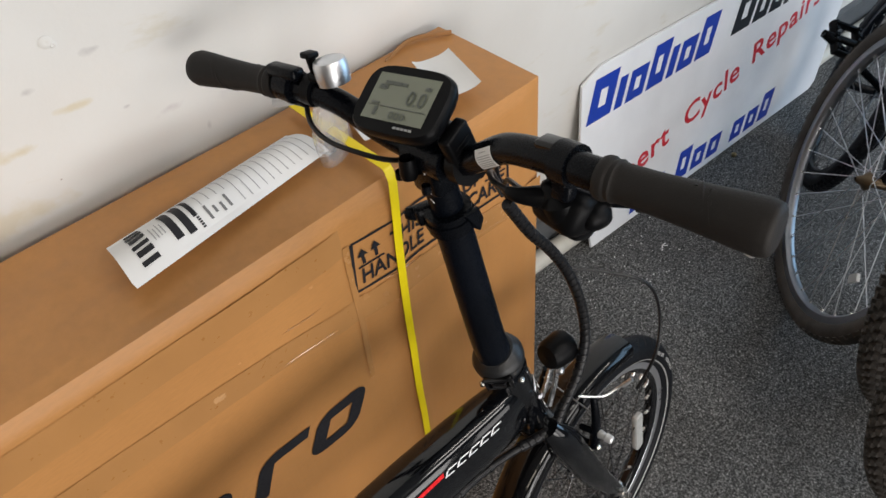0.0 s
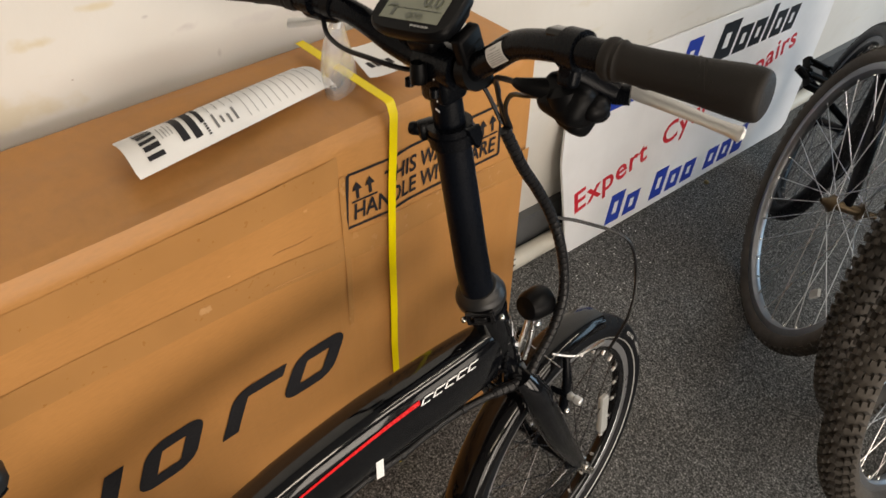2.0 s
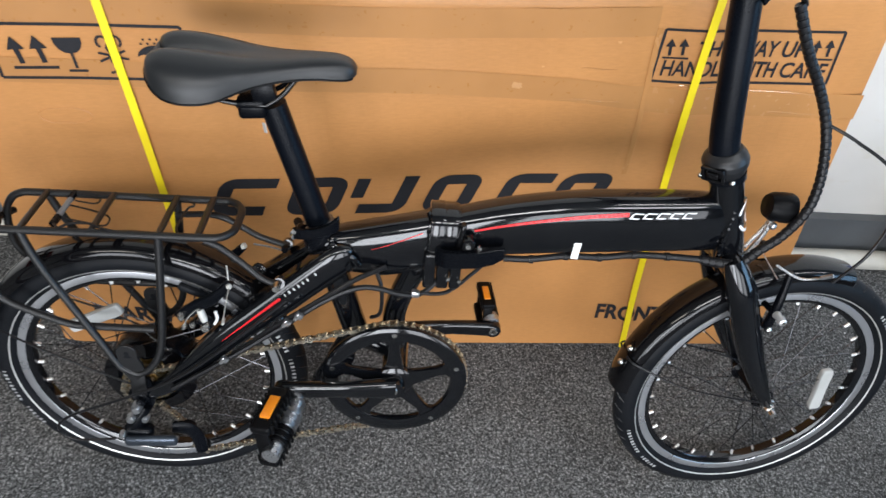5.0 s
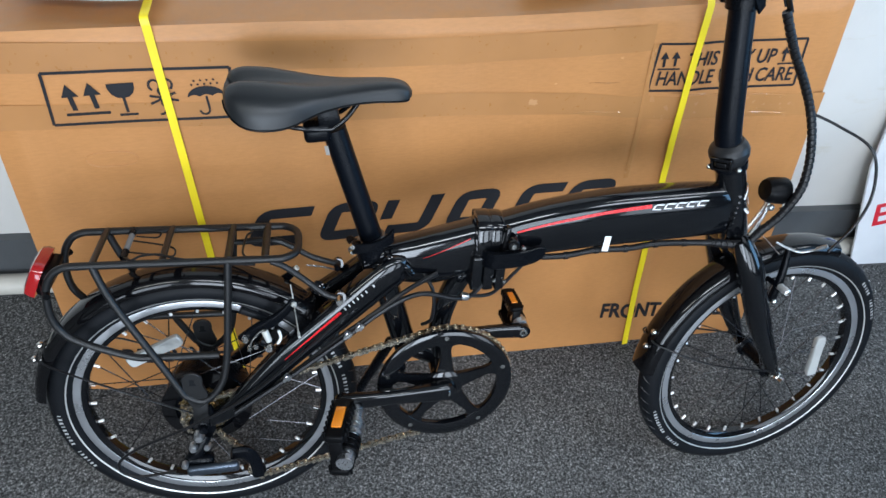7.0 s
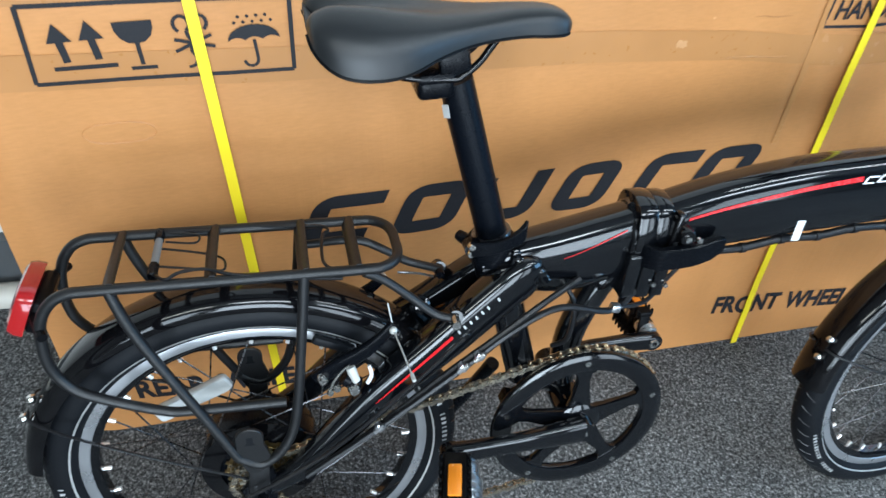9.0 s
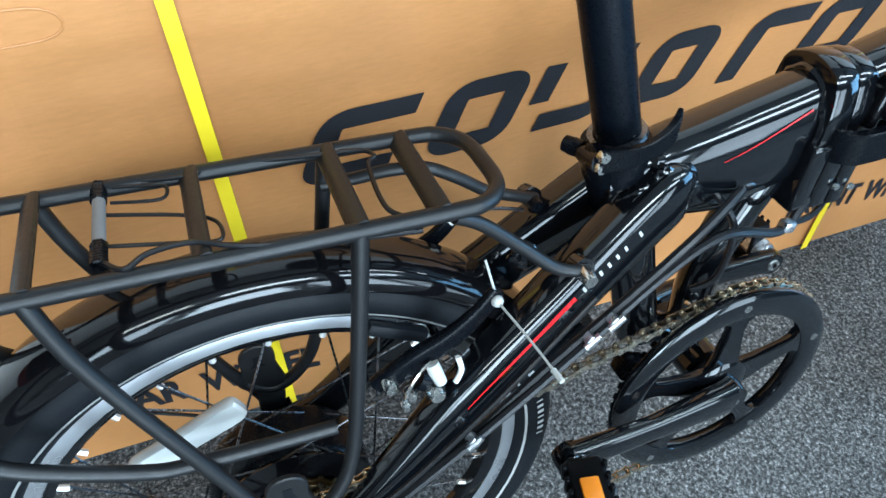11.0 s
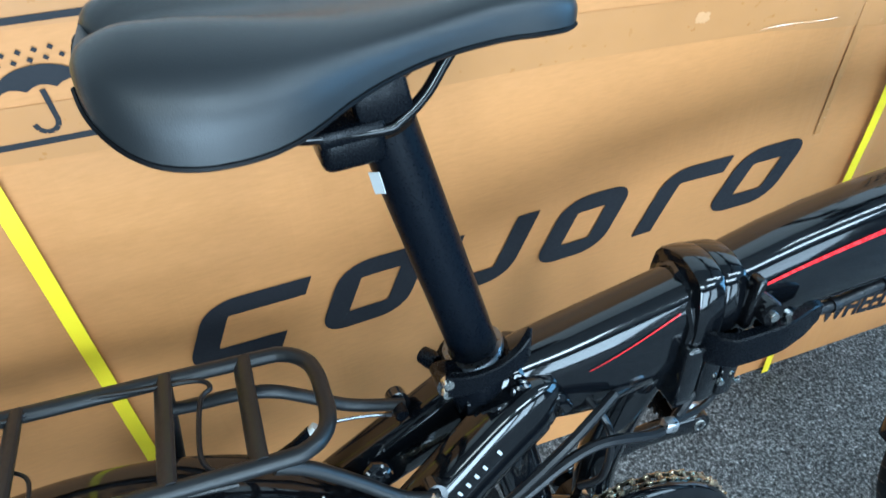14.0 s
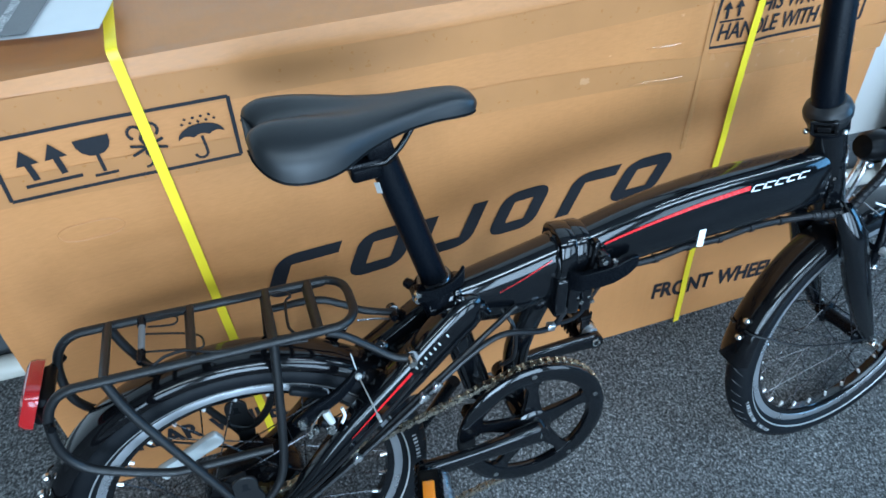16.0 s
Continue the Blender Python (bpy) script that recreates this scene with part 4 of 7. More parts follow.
# weld bead where the beam meets the head tube
for s_ in (-1, 1):
    bead = []
    for k in range(27):
        t = k / 26
        z = 0.534 + 0.094 * t
        bead.append((-0.0165 - 0.016 * max(0.0, (t - 0.82) / 0.18) ** 1.5 + 0.0006 * math.sin(k * 2.1), s_ * (0.0205 - 0.0120 * max(0.0, (t - 0.85) / 0.15) ** 2), z))
    part("weld", Build().tube(bead, [0.0042 + 0.0008 * math.sin(k * 2.4) for k in range(27)], 8, 1), FRAME_BLACK, main_tube)

# the parts that turn with the bars
STEER = 6.0
axis_p, axis_d = Vector(P(0.010, 0, 0.520)), (Vector(P(-0.037, 0, 0.668)) - Vector(P(0.010, 0, 0.520))).normalized()
TURN_M = Matrix.Translation(axis_p) @ Matrix.Rotation(radians(STEER), 4, axis_d) @ Matrix.Translation(-axis_p)

stem_base = Build()
stem_base.tube([P(-0.0355, 0, 0.657), P(-0.0375, 0, 0.663), P(-0.0395, 0, 0.669), P(-0.0425, 0, 0.679), P(-0.0450, 0, 0.687), P(-0.0472, 0, 0.694), P(-0.0490, 0, 0.699), P(-0.0500, 0, 0.7015)], [0.0238, 0.0242, 0.0262, 0.0308, 0.0314, 0.0286, 0.0244, 0.0220], 32, 4)
stem_hinge = part("stem_hinge", stem_base, STEM_SHELL, bike, "dark grey folding stem hinge with latch", m=TURN_M)
LATCH = Matrix.Translation((-0.0425, 0, 0.679)) @ pose(0, 0, 0, 0, -16, 0) @ pose(0, 0, 0, 0, 0, 36)
b = Build().block((0.008, 0.034, 0.0045), LATCH @ Matrix.Translation((-0.0315, 0, 0.0075)), 0.0015)
b.block((0.008, 0.034, 0.0045), LATCH @ Matrix.Translation((-0.0295, 0, -0.0105)), 0.0015)
for y in (-0.0145, 0.0145):
    b.block((0.008, 0.005, 0.0200), LATCH @ Matrix.Translation((-0.0305, y, -0.0015)), 0.0015)
b.block((0.007, 0.017, 0.0085), LATCH @ Matrix.Translation((-0.0320, 0, -0.0020)), 0.0020, 3)
part("latch", b, GLOSS_PLASTIC, stem_hinge)
for y in (-0.0235, 0.0235):
    part("hinge_pin", Build().ball(LATCH @ Vector((-0.0235, y, -0.0125)), 0.0042, 12), STEEL, stem_hinge, "bright hinge pin")

stem = part("stem", Build().tube([P(-0.0490, 0, 0.695), P(-0.0595, 0, 0.740), P(-0.0865, 0, 0.915)], [0.0206, 0.0202, 0.0184], 28), MATT_BLACK, bike, "matt black telescopic stem", m=TURN_M)
part("stem_upper", Build().tube([P(-0.085, 0, 0.905), P(-0.0985, 0, 0.990)], 0.0160, 22), MATT_BLACK, stem)
b = Build()
for k in range(4):
    b.block((0.0006, 0.008, 0.0016), pose(-0.1105 - 0.0018 * k, -0.006, 0.945 + 0.011 * k, 0, -9, -20))
part("height_scale", b, WHITE_PAINT, stem)
b = Build().tube([P(-0.0850, 0, 0.902), P(-0.0885, 0, 0.924)], 0.0235, 28)
b.tube([P(-0.0862, 0, 0.910), P(-0.0872, 0, 0.916)], 0.0250, 28)
b.block((0.020, 0.016, 0.020), pose(-0.098, 0.022, 0.914, 0, -8, -30), 0.004)
b.plate([(-0.092, 0.924), (-0.072, 0.923), (-0.067, 0.908), (-0.074, 0.897), (-0.080, 0.903)], 0.007, Matrix.Translation((0.000, -0.0235, 0)), 0.002)
collar = part("stem_clamp", b, SATIN_BLACK, stem, "black stem clamp collar with lever")
b = Build().lathe([(0.0005, -0.007), (0.006, -0.007), (0.0072, -0.003), (0.0072, 0.003), (0.005, 0.006)], 14, pose(-0.1045, 0.031, 0.914, 0, 0, 205))
part("clamp_nut", b, SATIN_BLACK, collar)

# handlebar
grips_r, grips_l = Vector(P(-0.0862, 0.2993, 1.0432)), Vector(P(-0.1753, -0.2818, 1.0225))
bar_pts = [grips_l, P(-0.141, -0.173, 1.022), P(-0.121, -0.110, 1.015), P(-0.107, -0.060, 0.993), P(-0.100, -0.020, 0.985), P(-0.095, 0.025, 0.987), P(-0.096, 0.060, 1.006), P(-0.100, 0.098, 1.030), P(-0.103, 0.150, 1.041), P(-0.104, 0.186, 1.0438), grips_r]
handlebar = part("handlebar", Build().tube(bar_pts, 0.0122, 18, 8), SATIN_BLACK, bike, "satin black riser handlebar")
bar_d = (Vector(P(-0.100, 0.098, 1.030)) - Vector(P(-0.096, 0.060, 1.006))).normalized()
bar_n = Vector((-1.0, -0.15, 0.12))
bar_n = (bar_n - bar_d * bar_n.dot(bar_d)).normalized()
around = Matrix((bar_n, bar_d, bar_n.cross(bar_d))).transposed().to_4x4()
b = Build().lathe([(0.0130, -0.012), (0.0132, -0.012), (0.0132, 0.012), (0.0130, 0.012)], 16, Matrix.Translation(P(-0.0980, 0.0810, 1.0195)) @ around, arc=(-42, 38))
bar_label = part("bar_label", b, PAPER, handlebar, "white printed warning label")
for k, a0 in enumerate((-32, -24, -16, -8, 0, 8, 22)):
    w = 0.0100 if k < 6 else 0.005
    b = Build().lathe([(0.01335, -w), (0.01335, w)], 4, Matrix.Translation(P(-0.0980, 0.0810, 1.0195)) @ around, arc=(a0, a0 + 3))
    part("printed_line", b, LINE_GREY, bar_label)
# stem head: face plate clamped round the bar
b = Build().tube([P(-0.0985, -0.024, 0.9855), P(-0.0965, 0.024, 0.9870)], 0.0205, 26)
b.block((0.034, 0.036, 0.040), pose(-0.0985, 0.000, 0.972, 0, -8, 4), 0.007, 3)
b.block((0.012, 0.046, 0.038), pose(-0.0790, 0.001, 0.990, 0, 12, 4), 0.004, 3)
head = part("stem_head", b, SATIN_BLACK, bike, "black stem head clamping the bar")
for y in (-0.016, 0.02):
    part("clamp_bolt", Build().lathe([(0.0005, -0.004), (0.0045, -0.004), (0.0045, 0.004)], 10, pose(-0.123, y, 0.970, 90, 0, 0)), SATIN_BLACK, head)


def grip(a, e):
    """A rubber grip from a (inner end) to e (outer end), with collars and a flared palm rest."""
    a, e = Vector(a), Vector(e)
    d = e - a
    pts, rad = [], []
    for t, r in ((0.0, 0.0165), (0.03, 0.0185), (0.06, 0.0185), (0.08, 0.0170), (0.11, 0.0180), (0.15, 0.0160), (0.35, 0.0164), (0.6, 0.0182), (0.82, 0.0206), (0.93, 0.0214), (0.99, 0.0196), (1.01, 0.0150)):
        pts.append(a + d * t), rad.append(r * 0.855)
    g = part("grip", Build().tube(pts, rad, 22, 3), GRIP_RUBBER, handlebar, "dark grey ribbed rubber handlebar grip")
    b = Build()
    for k in range(7):
        t = 0.28 + 0.09 * k
        q0, q1 = a + d * t, a + d * (t + 0.10)
        n = d.orthogonal().normalized()
        m_ = d.normalized().cross(n)
        pts2 = [q0.lerp(q1, s) + (n * math.cos(2.0 * s + k) + m_ * math.sin(2.0 * s + k)) * (0.0136 + 0.0042 * max(0.0, t - 0.3)) for s in (0, 0.33, 0.66, 1)]
        b.tube(pts2, 0.0016, 6, 3)
    part("grip_rib", b, GRIP_RUBBER, g)
    return g


grip(P(-0.1045, 0.1865, 1.0438), grips_r)
grip(P(-0.1415, -0.1750, 1.0221), grips_l)

# right brake lever, shifter
b = Build().tube([P(-0.1030, 0.150, 1.0415), P(-0.1035, 0.166, 1.0425)], 0.0160, 22)
b.block((0.012, 0.017, 0.026), pose(*P(-0.1050, 0.156, 1.0260), 0, 14, 6), 0.004, 3)
b.tube([P(-0.0900, 0.148, 1.0200), P(-0.0760, 0.160, 1.0100), P(-0.0660, 0.172, 1.0030)], [0.0120, 0.0115, 0.0095], 16, 5, power=2.8)
b.tube([P(-0.0700, 0.164, 1.0000), P(-0.0600, 0.182, 1.0010)], 0.0085, 14)
lever_r = part("brake_lever", b, SATIN_BLACK, handlebar, "black brake lever body with silver blade")
b = Build().tube([P(-0.064, 0.160, 1.008), P(-0.052, 0.185, 1.001), P(-0.051, 0.215, 0.9990), P(-0.0530, 0.245, 0.9985), P(-0.0565, 0.266, 0.9995), P(-0.0590, 0.276, 1.0005), P(-0.0600, 0.279, 1.001)], [0.0052, 0.0068, 0.0056, 0.0046, 0.0050, 0.0060, 0.0034], 14, 6, 0.45)
part("lever_blade", b, CAST_SILVER, lever_r, "polished silver lever blade")
b = Build().block((0.040, 0.046, 0.036), pose(*P(-0.0920, 0.148, 0.9960), 12, 22, 6), 0.012, 4)
b.block((0.026, 0.030, 0.024), pose(*P(-0.0860, 0.150, 0.9790), 16, 30, 6), 0.008, 3)
b.lathe([(0.0005, -0.014), (0.013, -0.013), (0.0165, -0.006), (0.0165, 0.006), (0.010, 0.012)], 22, pose(*P(-0.0980, 0.150, 1.0000), 70, 0, 20))
b.ball(P(-0.0870, 0.171, 0.9940), 0.0125, 14, (1.1, 0.7, 0.9))
b.ball(P(-0.0800, 0.169, 0.9860), 0.0090, 12, (1.2, 0.8, 0.7))
b.tube([P(-0.0980, 0.140, 1.0030), P(-0.1080, 0.131, 1.0050), P(-0.1175, 0.120, 1.0070), P(-0.1190, 0.112, 1.0080)], [0.0105, 0.0085, 0.0060, 0.0036], 14, 4)
part("shifter", b, BLACK_PLASTIC, handlebar, "black plastic gear shifter")
b = Build().block((0.017, 0.032, 0.008), pose(*P(-0.100, 0.146, 1.0500), -2, 5, 5), 0.003, 3)
part("gear_window", b, GLOSS_PLASTIC, handlebar)
b = Build().lathe([(0.0005, -0.002), (0.005, -0.002), (0.006, 0.001)], 12, pose(*P(-0.1105, 0.156, 1.0270), 0, 0, -80))
part("clamp_screw", b, SATIN_BLACK, handlebar)

# left brake lever, bell, and the little bag tied to it
b = Build().tube([P(-0.1355, -0.150, 1.0225), P(-0.1390, -0.168, 1.0235)], 0.0165, 20)
b.block((0.034, 0.036, 0.030), pose(*P(-0.1235, -0.158, 1.012), 0, 25, 12), 0.008, 3)
b.block((0.016, 0.040, 0.012), pose(*P(-0.1400, -0.158, 1.0380), 0, 5, 12), 0.004, 3)
b.tube([P(-0.1115, -0.120, 1.004), P(-0.1055, -0.145, 1.004), P(-0.1095, -0.165, 0.998)], [0.006, 0.010, 0.008], 12)
lever_l = part("brake_lever", b, SATIN_BLACK, handlebar, "black brake lever body with silver blade")
b = Build().tube([P(-0.1095, -0.160, 0.998), P(-0.1085, -0.185, 0.989), P(-0.1160, -0.212, 0.981), P(-0.1262, -0.2303, 0.978)], [0.0055, 0.0060, 0.0055, 0.0066], 12, 6, 0.6)
part("lever_blade", b, CAST_SILVER, lever_l, "polished silver lever blade")
b = Build().tube([P(-0.1265, -0.128, 1.021), P(-0.1290, -0.138, 1.022)], 0.0155, 18)
b.block((0.012, 0.026, 0.010), pose(*P(-0.1255, -0.118, 1.0370), 0, 0, 12), 0.003)
b.block((0.014, 0.012, 0.006), pose(*P(-0.1310, -0.120, 1.0610), 0, 10, 12), 0.002)
b.tube([P(-0.1265, -0.124, 1.040), P(-0.1290, -0.122, 1.051), P(-0.1305, -0.120, 1.060)], 0.0044, 8)
bell = part("bell_bracket", b, BLACK_PLASTIC, handlebar, "black bell bracket with striker")
b = Build().lathe([(0.0152, -0.002), (0.0158, 0.003), (0.0158, 0.015), (0.0144, 0.0190), (0.0096, 0.0208), (0.0005, 0.0212)], 28, pose(*P(-0.1235, -0.098, 1.0400), 83, 0, 10))
part("bell_dome", b, CHROME, bell, "round chrome bell dome", sharp=24)

# display
DISP = Matrix.Translation(P(-0.1150, -0.008, 1.0395)) @ pose(0, 0, 0, 0, 0, 14) @ pose(0, 0, 0, -3, -33, 0) @ Matrix.Scale(1.06, 4)
out = [(0.031 * math.copysign(abs(math.cos(a)) ** 0.5, math.cos(a)), 0.0435 * math.copysign(abs(math.sin(a)) ** 0.5, math.sin(a))) for a in [2 * math.pi * (k + 0.5) / 36 for k in range(36)]]
rings = [[(x * s, y * s, z) for x, y in out] for s, z in ((0.80, -0.010), (0.95, -0.006), (1.0, 0.0), (0.985, 0.004), (0.94, 0.0065))]
display = part("display", Build().loft(rings), BLACK_PLASTIC, bike, "black handlebar computer with grey screen reading 0.0", m=DISP)
b = Build().add([(-0.0195, -0.0305, 0.0070), (0.0215, -0.0305, 0.0070), (0.0215, 0.0305, 0.0070), (-0.0195, 0.0305, 0.0070)], [(0, 1, 2, 3)])
part("screen", b, LCD, display, "grey-green liquid crystal screen")


def on_screen(text, x, y, w, h):
    me = letters(text, w, h, LCD_INK)
    part("screen_digits", me, LCD_INK, display, m=Matrix.Translation((x, y, 0.0074)) @ pose(0, 0, 0, -90, 0, -90))


on_screen("0.0", -0.004, -0.006, 0.018, 0.013)
on_screen("000", -0.0175, 0.004, 0.016, 0.0065)
b = Build()
for x, y, w, l in ((0.013, 0.010, 0.003, 0.022), (0.0125, -0.022, 0.003, 0.006), (-0.0075, 0.0, 0.0006, 0.056), (-0.0125, 0.019, 0.007, 0.0035), (-0.0055, 0.022, 0.002, 0.008), (0.009, 0.021, 0.004, 0.008)):
    b.block((w, l, 0.0004), Matrix.Translation((x, y, 0.0073)))
part("screen_marks", b, LCD_INK, display)
b = Build()
for k in range(5):
    b.block((0.0018, 0.0028, 0.0003), Matrix.Translation((-0.0235, -0.022 + 0.0038 * k, 0.0072)))
part("maker_mark", b, LINE_GREY, display)
for r0 in (0.037, -0.046):
    b = Build().tube([P(-0.0945, r0 - 0.006, 0.989), P(-0.0945, r0 + 0.006, 0.991)], 0.0185, 22)
    b.block((0.030, 0.013, 0.044), pose(*P(-0.0985, r0, 1.008), 0, -22, 8), 0.004, 3)
    b.block((0.014, 0.014, 0.012), pose(*P(-0.0800, r0, 0.978), 0, -22, 8), 0.003)
    for k in range(3):
        b.block((0.020, 0.0145, 0.0016), pose(*P(-0.1000, r0, 1.004 + 0.006 * k), 0, -22, 8), 0.0004, 1)
    part("display_mount", b, BLACK_PLASTIC, bike)
b = Build().block((0.034, 0.070, 0.014), DISP @ Matrix.Translation((0.004, 0.004, -0.0165)), 0.005, 3)
b.block((0.020, 0.030, 0.016), DISP @ Matrix.Translation((-0.010, 0.004, -0.028)), 0.005, 3)
b.lathe([(0.0005, -0.012), (0.0075, -0.012), (0.0085, -0.006), (0.0075, 0.008)], 14, pose(*P(-0.1230, -0.006, 0.985), 90, 0, 0))
part("display_base", b, BLACK_PLASTIC, bike)


# ---- wheels ----
def spokes(parent, hub_r, rim_r, hub_w, count, material, gauge=0.0010, nipple=None, mid=0.0):
    """Each spoke a part, laced over two flanges; nipples at the rim."""
    proto = {}
    for s in (-1, 1):
        for cross in (-1, 1):
            a = radians(62) * cross
            b = Build().tube([(hub_r * math.cos(a), mid + s * hub_w, hub_r * math.sin(a)), (rim_r, s * 0.003, 0)], gauge, 5, 1, caps=False)
            proto[s, cross] = b.mesh("spoke", material)
    nip = Build().tube([(rim_r - 0.013, 0, 0), (rim_r + 0.001, 0, 0)], 0.0026, 6, 1).mesh("spoke_nipple", nipple or STEEL)
    for k in range(count):
        ang = 360 * (k + 0.5) / count
        part("spoke", proto[1 if k % 2 else -1, 1 if k % 4 < 2 else -1], material, parent, m=pose(0, 0, 0, 0, -ang, 0))
        part("spoke_nipple", nip, STEEL, parent, m=pose(0, 0, 0, 0, -ang, 0))


def tyre_profile(r, minor, n=22):
    """The closed section of a tyre."""
    return [(r + minor * math.cos(a), minor * math.sin(a)) for a in [2 * math.pi * k / n for k in range(n)]]


def small_wheel(name, m, label, refl_ang, geared=False):
    """A 20 inch wheel: alloy rim with bright sides, tyre with reflective stripe, black spokes."""
    rim = Build().lathe([(0.2085, -0.0125), (0.2105, -0.0115), (0.2105, 0.0115), (0.2085, 0.0125), (0.194, 0.0118), (0.1865, 0.0070), (0.1855, 0.0), (0.1865, -0.0070), (0.194, -0.0118)], 72, closed=True)
    w = part(name, rim, FRAME_BLACK, bike, label, m)
    for s in (-1, 1):
        b = Build().lathe([(0.1955, s * 0.0118), (0.1965, s * 0.0127), (0.2078, s * 0.0133), (0.2095, s * 0.0125)], 72)
        part("brake_track", b, RIM_WALL, w, "bright machined rim wall")
    tyre = Build().lathe(tyre_profile(0.2255, 0.0225), 84, closed=True)
    ty = part("tyre", tyre, RUBBER, w, "black slick tyre with reflective stripe")
    for s in (-1, 1):
        b = Build().lathe([(0.2255 + 0.0230 * math.cos(radians(a)), s * 0.0230 * math.sin(radians(a))) for a in (111.5, 113.5, 115.5, 117.5)], 84)
        part("reflective_stripe", b, TYRE_STRIPE, ty, "pale reflective stripe")
        b = Build()
        for c0, n in ((200, 15), (20, 12)):
            for k in range(n):
                aa = radians(c0 + 2.0 * k + (3 if k > n * 0.55 else 0))
                rr = 0.2255 + 0.0232 * math.cos(radians(80))
                m_ = Matrix.Rotation(-aa, 4, "Y") @ Matrix.Translation((rr, s * 0.0229, 0)) @ pose(0, 0, 0, 0, 0, -s * 8)
                b.block((0.0062, 0.0004, 0.0036 if k % 3 else 0.0016), m_)
        part("moulded_lettering", b, LINE_GREY, ty)["kind"] = "stuff"
    b = Build()
    for k in range(60):
        for s in (-1, 1):
            a0, a1 = radians(6 * k), radians(6 * k + 2.6)
            pts = []
            for t in (0, 0.5, 1):
                a, q = a0 + (a1 - a0) * t, radians(14 + 40 * t) * s
                rr = 0.2255 + 0.02255 * math.cos(q)
                pts.append((rr * math.cos(a), 0.02255 * math.sin(q), rr * math.sin(a)))
            b.tube(pts, 0.0009, 4, 1)
    part("tread_groove", b, CABLE, ty)
    hub = Build().lathe([(0.004, -0.062), (0.0075, -0.060), (0.0075, -0.050), (0.012, -0.048), (0.013, -0.040), (0.020, -0.036), (0.020, -0.033), (0.013, -0.029), (0.012, 0.0), (0.013, 0.029), (0.020, 0.033), (0.020, 0.036), (0.013, 0.040), (0.012, 0.048), (0.0075, 0.050), (0.0075, 0.060), (0.004, 0.062)], 26)
    if geared:
        hub = Build().lathe([(0.005, -0.072), (0.009, -0.070), (0.009, -0.050), (0.030, -0.026), (0.058, -0.022), (0.066, -0.018), (0.069, -0.012), (0.069, 0.026), (0.066, 0.032), (0.052, 0.036), (0.044, 0.042), (0.020, 0.046), (0.010, 0.052), (0.009, 0.070), (0.005, 0.072)], 48)
    part("hub_motor" if geared else "hub", hub, SATIN_BLACK, w)
    spokes(w, 0.067 if geared else 0.018, 0.190, 0.022 if geared else 0.034, 28, SPOKE_STEEL, 0.0010, NIPPLE)
    rx, rz, tilt = refl_ang
    b = Build().plate([(0.0105 * math.copysign(abs(math.cos(q)) ** 0.3, math.cos(q)), 0.047 * math.copysign(abs(math.sin(q)) ** 0.22, math.sin(q))) for q in [2 * math.pi * k / 24 for k in range(24)]], 0.010, None, 0.002)
    part("spoke_reflector", b, CLEAR_REFLECTOR, w, "clear plastic spoke reflector", m=m.to_3x3().inverted().to_4x4() @ Matrix.Translation((rx, -0.016, rz)) @ pose(0, 0, 0, 0, tilt, 0) if geared else Matrix.Translation((rx, -0.016, rz)) @ pose(0, 0, 0, 0, tilt, 0))
    return w


REAR_AXLE, FRONT_AXLE = Vector(P(-0.872, 0.0, 0.2485)), Vector(P(0.142, 0.0, 0.2485))
rear_wheel = small_wheel("rear_wheel", Matrix.Translation(REAR_AXLE) @ pose(0, 0, 0, 0, 20, 0), "black rear wheel with silver rim walls", (-0.067, 0.118, 63), True)
front_wheel = small_wheel("front_wheel", TURN_M @ Matrix.Translation(FRONT_AXLE), "black front wheel with silver rim walls", (0.122, -0.004, -4))


def mudguard(name, c, r, a0, a1, m, label):
    prof = [(r + 0.003 - 0.020 * (1 - max(0.0, math.cos(radians(a))) ** 0.75), 0.0285 * math.copysign(abs(math.sin(radians(a))) ** 0.85, a)) for a in range(-90, 91, 10)]
    prof += [(q[0] - 0.0018, q[1] * 0.97) for q in prof[::-1]]
    g = part(name, Build().lathe(prof, 56, Matrix.Translation(c), True, (a0, a1)), GLOSS_PLASTIC, bike, label, m)
    return g


rear_guard = mudguard("rear_mudguard", REAR_AXLE, 0.2600, 32, 172, None, "glossy black plastic rear mudguard")
front_guard = mudguard("front_mudguard", FRONT_AXLE, 0.2620, 72, 175.5, TURN_M, "glossy black plastic front mudguard")


def ray_at(c, r, ang, y):
    return (c[0] + r * math.cos(radians(ang)), y, c[2] + r * math.sin(radians(ang)))


for c, ang, g in ((REAR_AXLE, 153, rear_guard), (FRONT_AXLE, 161, front_guard)):
    for s in (-1, 1):
        b = Build().tube([(c[0], s * 0.060, c[2] + 0.012), ray_at(c, 0.16, ang - 6 * (1 if c is REAR_AXLE else 0), s * 0.058), ray_at(c, 0.253, ang, s * 0.030), ray_at(c, 0.267, ang, s * 0.012)], 0.0017, 7, 5)
        part("stay_wire", b, CABLE, g)
    for k in (-1, 1):
        b = Build().ball(ray_at(c, 0.2685, ang + 3.2 * k, -0.008), 0.0055, 10)
        part("stay_bolt", b, STEEL, g, "bright stay bolt")

